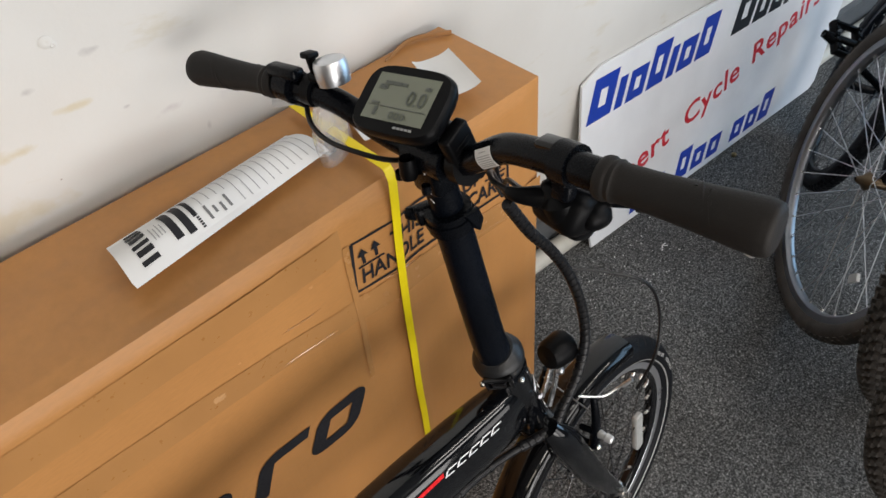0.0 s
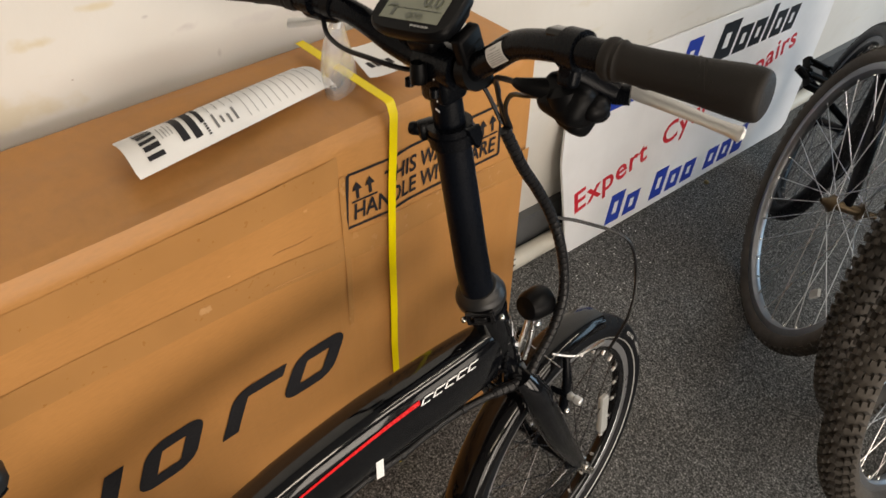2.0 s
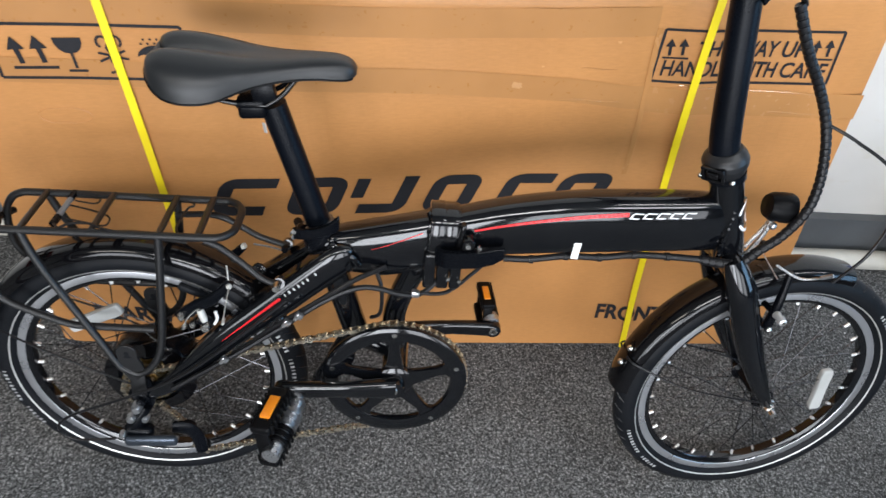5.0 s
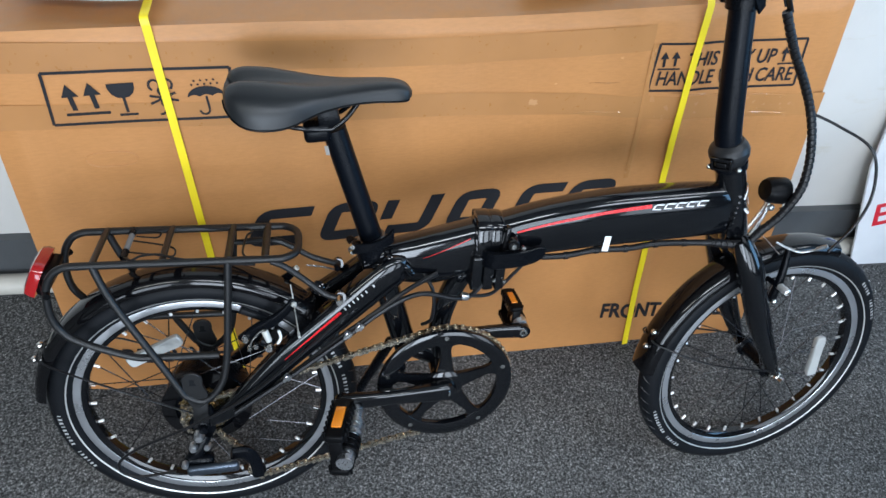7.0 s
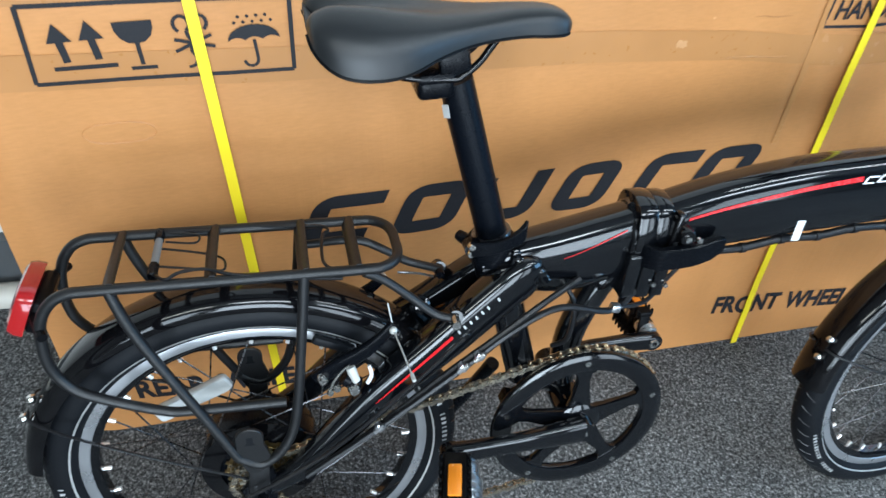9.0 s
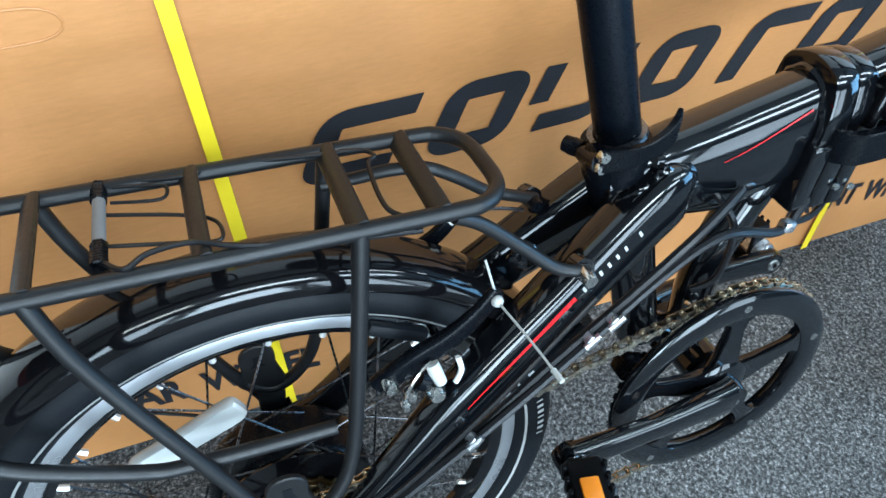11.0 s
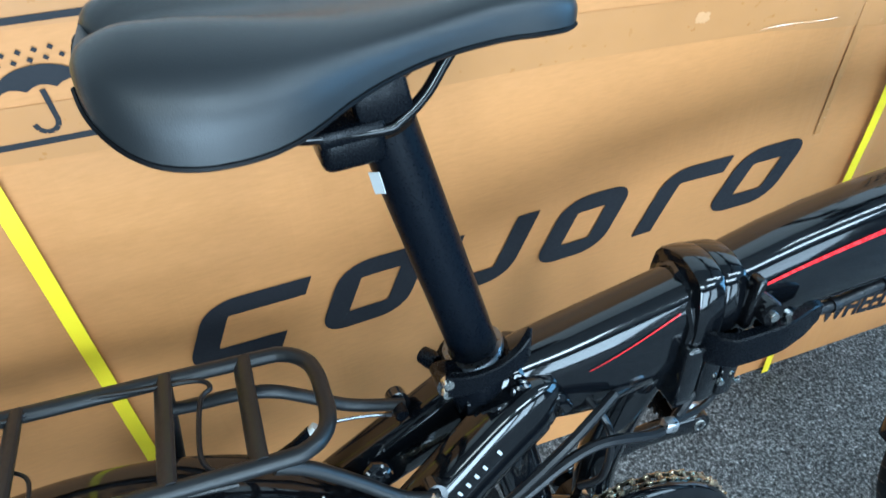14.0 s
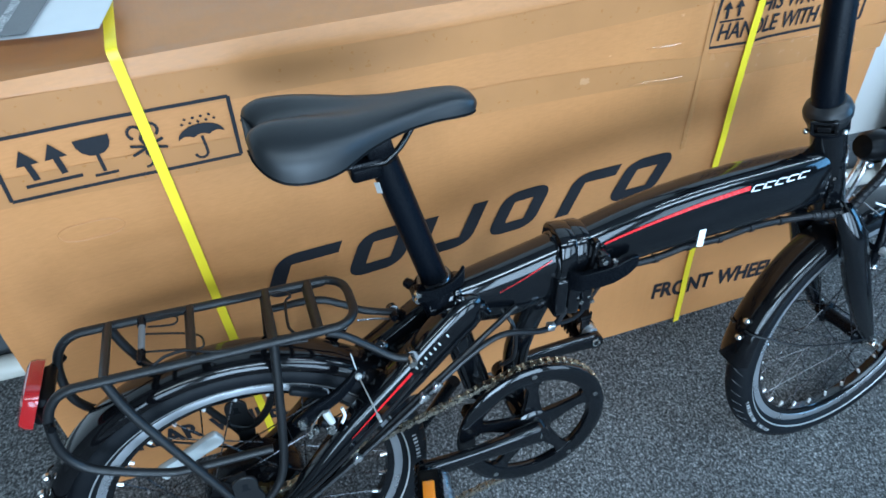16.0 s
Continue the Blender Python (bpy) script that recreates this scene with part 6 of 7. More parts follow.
# wire bits of the spring clip and zip ties
W_ = RH + 0.003
for pts, g in (([P(-0.951, -0.048, W_), P(-0.899, -0.041, W_), P(-0.880, -0.047, W_), P(-0.821, -0.040, W_), P(-0.786, -0.036, W_), P(-0.778, -0.026, W_), P(-0.785, -0.016, W_), P(-0.788, 0.030, W_), P(-0.780, 0.046, W_)], 0.0017),
               ([P(-0.951, -0.020, W_ - 0.004), P(-0.910, -0.008, W_ - 0.005), P(-0.889, 0.002, W_ - 0.006), P(-0.884, 0.016, W_ - 0.006), P(-0.888, 0.025, W_ - 0.006), P(-0.910, 0.021, W_ - 0.005), P(-0.951, 0.012, W_ - 0.004)], 0.0013),
               ([P(-0.951, 0.030, W_), P(-0.938, 0.046, W_ + 0.003), P(-0.924, 0.040, W_ + 0.006), P(-0.900, 0.038, W_ + 0.006), P(-0.876, 0.046, W_ + 0.003), P(-0.823, 0.050, W_ - 0.004), P(-0.770, 0.050, W_ - 0.010)], 0.0018),
               ([P(-0.951, -0.044, W_), P(-0.925, -0.040, W_ - 0.001), P(-0.912, -0.036, W_ - 0.002), P(-0.916, -0.026, W_ - 0.004), P(-0.945, -0.030, W_ - 0.003)], 0.0012)):
    part("rack_wire", Build().tube(pts, g, 7, 5), CABLE, rack, "black sprung clip wire")
coil = [P(-0.951 + 0.0042 * math.cos(k * 0.9), -0.048 + 0.018 * k / 60 if k < 61 else 0.014 + 0.020 * (k - 61) / 60, W_ - 0.001 + 0.0042 * math.sin(k * 0.9)) for k in range(122)]
for part_of in (coil[:61], coil[61:]):
    part("clip_spring", Build().tube(part_of, 0.0011, 5, 1), SATIN_BLACK, rack)
part("cable_sleeve", Build().tube([P(-0.951, -0.034, W_ - 0.001), P(-0.951, 0.016, W_ - 0.001)], 0.0040, 12), GREY_PAPER, rack, "clear plastic spring sleeve")
b = Build()
ring = [(0.0115 * math.copysign(abs(math.cos(a)) ** 0.6, math.cos(a)), 0.036 * math.copysign(abs(math.sin(a)) ** 0.45, math.sin(a))) for a in [2 * math.pi * (k + 0.5) / 28 for k in range(28)]]
TAIL = Matrix.Translation(P(-1.0755, 0, RH - 0.038)) @ pose(0, 0, 0, 0, 25, 0)
b.loft([[(x, y * s, z * 2.70 * s) for z, y in ring] for s, x in ((0.75, -0.013), (0.93, -0.0105), (1.0, -0.004), (1.0, 0.004))])
tail = part("tail_light", b, RED_LENS, bike, "red rectangular tail light and reflector", m=TAIL)
b = Build().block((0.016, 0.060, 0.040), Matrix.Translation((0.011, 0, 0)), 0.005)
b.tube([(0.008, 0.030, 0.004), (0.022, 0.060, 0.006)], 0.005, 8)
b.tube([(0.008, -0.030, 0.004), (0.022, -0.060, 0.006)], 0.005, 8)
part("lamp_housing", b, BLACK_PLASTIC, tail)

# ---- drivetrain ----
RING_Y = 0.056
chainset = Build().lathe([(0.0870, 0.003), (0.0868, -0.002), (0.0885, -0.0055), (0.0925, -0.0066), (0.1030, -0.0070), (0.1090, -0.0066), (0.1130, -0.0045), (0.1142, -0.0010), (0.1135, 0.0025), (0.1110, 0.004)], 80, Matrix.Translation(P(BB.x, RING_Y, BB.z)), True)
ring_ob = part("chainring", chainset, FRAME_BLACK, bike, "glossy black chainring guard with five arms")
for k in range(5):
    a = radians(72 * k + 20)
    out = [(0.016, -0.017), (0.040, -0.0120), (0.070, -0.0085), (0.082, -0.0095), (0.0895, -0.0185), (0.0915, 0.0), (0.0895, 0.0185), (0.082, 0.0095), (0.070, 0.0085), (0.040, 0.0120), (0.016, 0.017)]
    b = Build().plate(out, 0.0085, Matrix.Translation(P(BB.x, RING_Y, BB.z)) @ Matrix.Rotation(-a, 4, "Y"), 0.0018)
    part("ring_arm", b, FRAME_BLACK, ring_ob)
    c = P(BB.x + 0.101 * math.cos(a), RING_Y + 0.005, BB.z + 0.101 * math.sin(a))
    part("ring_bolt", Build().lathe([(0.0005, -0.002), (0.0040, -0.002), (0.0046, 0.001)], 10, Matrix.Translation(c)), STEEL, ring_ob)
b = Build().lathe([(0.0005, 0.006), (0.024, 0.006), (0.030, 0.002), (0.030, -0.004), (0.024, -0.0075), (0.0005, -0.0075)], 30, Matrix.Translation(P(BB.x, RING_Y, BB.z)))
part("ring_hub", b, FRAME_BLACK, ring_ob)
b = Build()
for k in range(52):
    a = 2 * math.pi * k / 52
    m_ = Matrix.Translation(P(BB.x, RING_Y - 0.009, BB.z)) @ Matrix.Rotation(-a, 4, "Y")
    b.block((0.009, 0.0018, 0.006), m_ @ Matrix.Translation((0.1035, 0, 0)))
b.lathe([(0.092, -0.001), (0.1035, -0.001), (0.1035, 0.001), (0.092, 0.001)], 60, Matrix.Translation(P(BB.x, RING_Y - 0.008, BB.z)), True)
part("sprocket_teeth", b, MATT_BLACK, ring_ob)


def crank(x_end, r, r_end, label):
    s = 1 if r > 0 else -1
    b = Build().tube([P(BB.x, r, BB.z), P(BB.x + (x_end - BB.x) * 0.12, r + s * 0.003, BB.z + 0.001), P(BB.x + (x_end - BB.x) * 0.55, r_end - s * 0.002, BB.z + 0.002), P(x_end, r_end, BB.z + 0.001)], [0.0185, 0.0170, 0.0128, 0.0148], 24, 6, 0.62, power=3.2)
    b.lathe([(0.0005, -0.008), (0.016, -0.008), (0.017, 0.0), (0.016, 0.008), (0.0005, 0.008)], 22, Matrix.Translation(P(BB.x, r, BB.z)))
    b.lathe([(0.0005, -0.008), (0.0135, -0.008), (0.0145, 0.0), (0.0135, 0.008), (0.0005, 0.008)], 20, Matrix.Translation(P(x_end, r_end, BB.z + 0.001)))
    c = part("crank_arm", b, FRAME_BLACK, bike, label)
    b = Build().lathe([(0.0005, -s * 0.0105), (0.0055, -s * 0.0105), (0.0065, -s * 0.0075)], 12, Matrix.Translation(P(BB.x, r, BB.z)))
    part("crank_bolt", b, STEEL, c)
    b = Build().lathe([(0.0038, s * 0.004), (0.0038, s * 0.0105), (0.0072, s * 0.0105), (0.0082, s * 0.007), (0.0082, -s * 0.032), (0.0005, -s * 0.032)], 16, Matrix.Translation(P(x_end, r_end, BB.z + 0.001)))
    part("pedal_eye", b, STEEL, c)
    return c


crank(-0.650, 0.072, 0.084, "gloss black crank arm")
crank(-0.313, -0.056, -0.072, "gloss black crank arm")


def pedal(m, label):
    """A folding pedal: ribbed black cage, silver body, orange reflectors front and back."""
    b = Build().block((0.056, 0.010, 0.012), None, 0.003, 3)
    p_ = part("pedal", b, BLACK_PLASTIC, bike, label, m)
    for s in (-1, 1):
        b = Build().block((0.014, 0.082, 0.030), Matrix.Translation((s * 0.036, 0, 0)), 0.004, 3)
        cage = part("pedal_cage", b, BLACK_PLASTIC, p_)
        for k in range(7):
            for z in (0.0165, -0.0165):
                part("cage_rib", Build().block((0.018, 0.005, 0.004), Matrix.Translation((s * 0.036, -0.033 + 0.011 * k, z)), 0.001, 1), BLACK_PLASTIC, cage)
        b = Build().block((0.005, 0.042, 0.016), Matrix.Translation((s * 0.0435, 0, 0)), 0.002)
        part("pedal_reflector", b, ORANGE, p_, "orange pedal reflector")
    for k in (-1, 1):
        b = Build().block((0.062, 0.006, 0.022), Matrix.Translation((0, k * 0.037, 0)), 0.002)
        part("pedal_cage", b, BLACK_PLASTIC, p_)
    b = Build().tube([(0.004, -0.050, 0.013), (0.004, 0.056, 0.013)], 0.0130, 18)
    barrel = part("pedal_axle", b, SILVER, p_, "silver pedal axle barrel")
    for k in range(6):
        part("barrel_rib", Build().tube([(0.004, -0.030 + 0.011 * k, 0.013), (0.004, -0.0235 + 0.011 * k, 0.013)], 0.0175, 18), SILVER if k > 2 else BLACK_PLASTIC, barrel)
    return p_


pedal(Matrix.Translation(P(-0.655, 0.138, 0.272)) @ pose(0, 0, 0, 14, 84, 0), "black folding pedal with orange reflectors")
pedal(Matrix.Translation(P(-0.3250, -0.118, 0.3060)) @ pose(0, 0, 0, -4, 90, 0) @ Matrix.Diagonal((0.68, 0.82, 0.72, 1)), "black folding pedal with orange reflectors")

b = Build().tube([P(-0.313, -0.080, 0.298), P(-0.316, -0.090, 0.301), P(-0.319, -0.102, 0.304)], [0.0125, 0.0140, 0.0115], 18)
part("pedal_barrel", b, SILVER, bike, "silver barrel of the folding pedal")

# chain: links along the upper and lower runs and round the ring
CH_Y = RING_Y - 0.008
path = []
for k in range(31):
    a = radians(100 - 200 * k / 30)
    path.append(Vector(P(BB.x + 0.1120 * math.cos(a), CH_Y, BB.z + 0.1120 * math.sin(a))))
sprk = Vector(P(-0.872, CH_Y + 0.002, 0.2485))
low = [Vector(P(-0.700, CH_Y + 0.002, 0.130)), Vector(P(-0.795, CH_Y + 0.004, 0.105)), Vector(P(-0.812, CH_Y + 0.004, 0.118)), Vector(P(-0.805, CH_Y + 0.004, 0.148)), Vector(P(-0.826, CH_Y + 0.004, 0.180)), Vector(P(-0.850, CH_Y + 0.002, 0.208))]
back = [sprk + Vector((0.036 * math.cos(radians(a)), 0, 0.036 * math.sin(radians(a)))) for a in (-60, -100, -140, 180, 140, 100)]
loop = path + low + back + [path[0]]
acc, links = 0.0, []
for a, e in zip(loop[:-1], loop[1:]):
    d = e - a
    L_ = d.length
    while acc < L_:
        links.append((a + d * (acc / L_), d.normalized()))
        acc += 0.0127
    acc -= L_
b = Build()
for i, (p, d) in enumerate(links):
    ang = math.degrees(math.atan2(d.z, d.x))
    m_ = Matrix.Translation(p) @ pose(0, 0, 0, 0, -ang, 0)
    o = 0.0038 if i % 2 else 0.0024
    ol = [(-0.0095, 0.0), (-0.0068, 0.0044), (0, 0.0027), (0.0068, 0.0044), (0.0095, 0.0), (0.0068, -0.0044), (0, -0.0027), (-0.0068, -0.0044)]
    for s in (-1, 1):
        b.plate(ol, 0.0010, m_ @ Matrix.Translation((0, s * o, 0)))
    b.tube([(0.0063, -0.0046, 0), (0.0063, 0.0046, 0)], 0.0027, 8, 1, 1.0, m_)
chain = part("chain", b, CHAIN_STEEL, bike, "oiled bicycle chain", sharp=30)
chain["kind"] = "stuff"
# freewheel
for k in range(6):
    r = 0.024 + 0.0036 * k
    b = Build()
    for q in range(18):
        a = 2 * math.pi * q / 18
        b.block((0.006, 0.0016, 0.0045), Matrix.Rotation(-a, 4, "Y") @ Matrix.Translation((r, -0.048 + 0.0042 * k, 0)))
    b.lathe([(0.018, -0.001), (r, -0.001), (r, 0.001), (0.018, 0.001)], 30, Matrix.Translation((0, -0.048 + 0.0042 * k, 0)), True)
    part("cassette_sprocket", b, BRASS if k % 2 else CHAIN_STEEL, rear_wheel)
b = Build().lathe([(0.050, -0.026), (0.071, -0.023), (0.072, -0.025), (0.050, -0.029)], 44, None, True)
part("spoke_guard", b, GLOSS_PLASTIC, rear_wheel, "black plastic spoke guard")
# derailleur
b = Build().block((0.046, 0.022, 0.024), pose(*P(-0.884, 0.080, 0.186), 0, 6, 0), 0.008, 3)
b.tube([P(-0.870, 0.070, 0.232), P(-0.884, 0.076, 0.206), P(-0.902, 0.080, 0.180)], [0.009, 0.012, 0.011], 12, 4)
b.tube([P(-0.835, 0.074, 0.186), P(-0.815, 0.068, 0.180), P(-0.800, 0.066, 0.158), P(-0.796, 0.066, 0.120)], [0.013, 0.014, 0.011, 0.010], 12, 5, 0.5)
der = part("derailleur", b, SATIN_BLACK, bike, "black and silver rear derailleur")
part("derailleur_link", Build().block((0.082, 0.012, 0.019), pose(*P(-0.862, 0.096, 0.180), 0, -3, 0), 0.006, 3), BLUE_ALLOY, der, "blue-grey alloy derailleur link")
for x, r, h, q in ((-0.880, 0.078, 0.236, 0.0085), (-0.890, 0.084, 0.218, 0.007), (-0.870, 0.080, 0.214, 0.006), (-0.905, 0.094, 0.190, 0.0055), (-0.826, 0.092, 0.178, 0.005)):
    part("derailleur_bolt", Build().lathe([(0.0005, -q), (q * 0.7, -q), (q, -q * 0.4), (q, q)], 12, Matrix.Translation(P(x, r, h))), SILVER, der, "silver bolt")
for c in (P(-0.818, CH_Y + 0.004, 0.164), P(-0.799, CH_Y + 0.004, 0.120)):
    b = Build().lathe([(0.004, -0.003), (0.014, -0.003), (0.0145, 0.0), (0.014, 0.003), (0.004, 0.003)], 16, Matrix.Translation(c))
    part("jockey_wheel", b, BLACK_PLASTIC, der)
b = Build().tube([P(-0.640, 0.062, 0.455), P(-0.720, 0.072, 0.380), P(-0.800, 0.078, 0.312), P(-0.880, 0.082, 0.268), P(-0.985, 0.080, 0.215), P(-1.010, 0.080, 0.180), P(-0.985, 0.082, 0.160), P(-0.925, 0.082, 0.165)], 0.0024, 8, 8)
part("gear_cable", b, CABLE, bike, "black gear cable looped behind the derailleur")

# rear brake
rbrake = part("rear_brake", Build().tube([P(-0.7500, -0.036, 0.420), P(-0.7500, 0.036, 0.420)], 0.0045, 8), SATIN_BLACK, bike, "black rear V-brake with bright fittings")
for s in (-1, 1):
    lean = 0.0 if s > 0 else 1.0  # the far arm leans in towards the wheel
    b = Build().tube([P(-0.8020, s * 0.043, 0.4010), P(-0.7900, s * (0.046 - 0.002 * lean), 0.4110), P(-0.7720, s * (0.049 - 0.006 * lean), 0.4260), P(-0.7480, s * (0.053 - 0.013 * lean), 0.4440), P(-0.7290, s * (0.055 - 0.019 * lean), 0.4640 - 0.002 * lean), P(-0.7170, s * (0.055 - 0.021 * lean), 0.4800 - 0.004 * lean)], [0.0080, 0.0098, 0.0102, 0.0088, 0.0068, 0.0058], 16, 5, 0.6, power=3.0)
    b.tube([P(-0.7720, s * 0.046, 0.4020), P(-0.7560, s * 0.048, 0.3900)], 0.0090, 14)
    part("brake_arm", b, SATIN_BLACK, rbrake, "gloss black brake arm")
    b = Build().block((0.050, 0.010, 0.011), pose(*P(-0.7800, s * 0.024, 0.4320), 0, 27, 0), 0.003)
    part("brake_pad", b, RUBBER, rbrake)
for x, r, h, q in ((-0.7946, 0.0530, 0.4087, 0.0062), (-0.7883, 0.0690, 0.4021, 0.0036), (-0.7800, 0.0560, 0.3960, 0.0048), (-0.7610, 0.0560, 0.3930, 0.0078)):
    part("brake_fitting", Build().lathe([(0.0005, -q * 0.9), (q * 0.7, -q * 0.9), (q, -q * 0.3), (q, q)], 14, Matrix.Translation(P(x, r, h))), STEEL, rbrake)
part("return_spring", Build().tube([P(-0.7883, 0.0670, 0.4021), P(-0.7840, 0.0650, 0.4140), P(-0.7740, 0.0610, 0.4250), P(-0.7660, 0.0580, 0.4290)], 0.0014, 7, 5), STEEL, rbrake)
part("pad_holder", Build().tube([P(-0.7650, 0.0575, 0.4265), P(-0.7630, 0.0595, 0.4200), P(-0.7590, 0.0620, 0.4090)], [0.0050, 0.0054, 0.0044], 14), TIE_NYLON, rbrake, "pale plastic brake fitting")
part("cable_end", Build().tube([P(-0.7445, 0.0560, 0.4240), P(-0.7420, 0.0580, 0.4120), P(-0.7470, 0.0600, 0.4020)], 0.0022, 8, 4), WHITE_PLASTIC, rbrake, "white plastic strip")
b = Build().tube([P(-0.657, -0.030, 0.4745), P(-0.676, -0.030, 0.4805), P(-0.700, -0.028, 0.4860)], 0.0015, 8, 6)
part("brake_noodle", b, DARK_ALLOY, rbrake)
part("cable_boot", Build().tube([P(-0.7185, -0.034, 0.4750), P(-0.7140, -0.034, 0.4790)], 0.0045, 12), TIE_NYLON, rbrake, "pale plastic end of the far arm")
b = Build().ball(P(-0.7190, 0.060, 0.4745), 0.0044, 12)
b.tube([P(-0.7190, 0.060, 0.4745), P(-0.7150, 0.098, 0.4760), P(-0.7115, 0.130, 0.4750)], 0.0009, 6, 4)
b.tube([P(-0.7117, 0.128, 0.4750), P(-0.7105, 0.138, 0.4745)], 0.0020, 8)
b.tube([P(-0.7190, 0.058, 0.477), P(-0.7230, 0.045, 0.500)], 0.0009, 6)
part("zip_tie", b, TIE_NYLON, bike, "white zip tie standing out from the brake arm")

# cables along the stay and to the bracket
for pts, g in (([P(-0.405, 0.020, 0.500), P(-0.440, 0.036, 0.462), P(-0.470, 0.048, 0.462), P(-0.530, 0.054, 0.478), P(-0.585, 0.060, 0.455), P(-0.650, 0.066, 0.405), P(-0.730, 0.072, 0.345), P(-0.820, 0.076, 0.280)], 0.0040),
               ([P(-0.500, 0.030, 0.498), P(-0.545, 0.050, 0.486), P(-0.600, 0.058, 0.448), P(-0.665, 0.062, 0.398), P(-0.760, 0.068, 0.318), P(-0.800, 0.066, 0.290)], 0.0040),
               ([P(-0.520, 0.022, 0.496), P(-0.506, 0.040, 0.470), P(-0.506, 0.040, 0.420), P(-0.520, 0.030, 0.400)], 0.0030),
               ([P(-0.350, 0.010, 0.505), P(-0.372, 0.012, 0.478), P(-0.410, 0.030, 0.455), P(-0.452, 0.042, 0.462)], 0.0030)):
    part("frame_cable", Build().tube(pts, g, 8, 8), CABLE, bike)
for x, r, h in ((-0.640, 0.066, 0.416), (-0.622, 0.066, 0.430), (-0.735, 0.073, 0.344)):
    b = Build().block((0.011, 0.009, 0.009), pose(*P(x, r, h), 0, 40, 0), 0.002)
    b.tube([P(x - 0.006, r + 0.004, h - 0.004), P(x + 0.005, r + 0.004, h + 0.006)], 0.0030, 8)
    part("cable_clip", b, SILVER, bike, "bright cable clip")
b = Build().block((0.012, 0.010, 0.010), pose(*P(-0.456, 0.045, 0.463), 0, 10, 0), 0.002)
part("cable_clip", b, SILVER, bike)
for x, r, h, q in ((-0.500, 0.020, 0.360, 0.007), (-0.478, 0.024, 0.352, 0.006), (-0.520, 0.026, 0.350, 0.005)):
    part("bracket_bolt", Build().lathe([(0.0005, -q), (q * 0.7, -q), (q, -q * 0.4), (q, q)], 12, Matrix.Translation(P(x, r, h))), STEEL, bike)
part("cable_guide", Build().block((0.030, 0.024, 0.020), pose(*P(-0.560, 0.028, 0.315), 0, 20, 0), 0.005, 3), SATIN_BLACK, bike)
b = Build().tube([P(-0.560, -0.055, 0.300), P(-0.600, -0.095, 0.180), P(-0.640, -0.150, 0.048)], [0.010, 0.009, 0.010], 12, 4)
b.block((0.030, 0.020, 0.012), pose(*P(-0.642, -0.152, 0.045), 14, 0, 0), 0.004)
part("kickstand", b, SATIN_BLACK, bike, "black side stand")

# ---- small bag hanging from the left lever ----
hang = BIKE @ Vector(P(-0.100, -0.215, 0.985))
b = Build()
rings = []
for k in range(12):
    t = k / 11
    w = 0.010 + 0.026 * math.sin(min(1.0, t * 1.15) * math.pi * 0.55)
    rings.append([(w * math.cos(a) * (1 + 0.15 * noise.noise(Vector((a, t * 3, 1)))), 0.45 * w * math.sin(a) + 0.004 * math.sin(t * 5), -0.115 * t) for a in [2 * math.pi * q / 18 for q in range(18)]])
b.loft(rings)
bag = thing("plastic_bag", b, POLYTHENE, "small clear plastic bag with spare part on the brake lever", "bag", Matrix.Translation(hang + Vector((0.03, 0.0, -0.008))) @ pose(0, 0, 0, 0, -8, 30))
part("spare_part", Build().ball((0.0, 0.002, -0.097), 0.014, 12, (1.2, 0.6, 0.7)), MATT_BLACK, bag, "black spare part")
part("paper_tag", Build().block((0.010, 0.006, 0.016), pose(-0.008, -0.004, -0.002, 0, 30, 0), 0.001), WHITE_PLASTIC, bag)

# ---- the shop sign ----
SIGN = Matrix.Translation((0.745, 0.178, 0.004)) @ pose(0, 0, 0, -10, 0, -2.46)
b = Build().plate([(0.0, 0.0), (1.10, 0.0), (1.128, 0.02), (1.165, 0.36), (1.165, 0.525), (-0.030, 0.525), (-0.088, 0.498), (-0.076, 0.30)], 0.006)
sign = thing("shop_sign", b, SIGN_WHITE, "white shop sign with blue, black and red lettering against the wall", "sign", SIGN)
for word, at, wide in (("Expert", 0.0, 0.287), ("Cycle", 0.352, 0.245), ("Repairs", 0.658, 0.342)):
    me = letters(word, wide, 0.088 if word != "Expert" else 0.090, SIGN_RED, 0.0034, spacing=1.08, bold=0.018)
    part("sign_word", me, SIGN_RED, sign, "red lettering", m=pose(0.008, 0, 0.118, 0, -12.3, 0) @ Matrix.Translation((at, 0, -0.016 if word != "Cycle" else -0.018)))


def blocks(name, x, z, h, widths, gap, material, label, slant=0.22, sign_=sign):
    """A row of slanted bars that stand for a name or number."""
    for k, w in enumerate(widths):
        if w < 0:
            x -= w
            continue
        tall = 1.0 if k % 3 == 0 else 0.72
        q = [(x, z), (x + w, z), (x + w + slant * h * tall, z + h * tall), (x + slant * h * tall, z + h * tall)]
        cx, cz = sum(p[0] for p in q) / 4, sum(p[1] for p in q) / 4
        qi = [(cx + (p[0] - cx) * (0.30 if w > 0.03 else 0.0), cz + (p[1] - cz) * 0.40) for p in q]
        b = Build()
        b.v = [(p[0], -0.00345, p[1]) for p in q + qi]
        b.f = [(i, (i + 1) % 4, 4 + (i + 1) % 4, 4 + i) for i in range(4)]
        part(name, b, material, sign_, label)
        x += w + gap


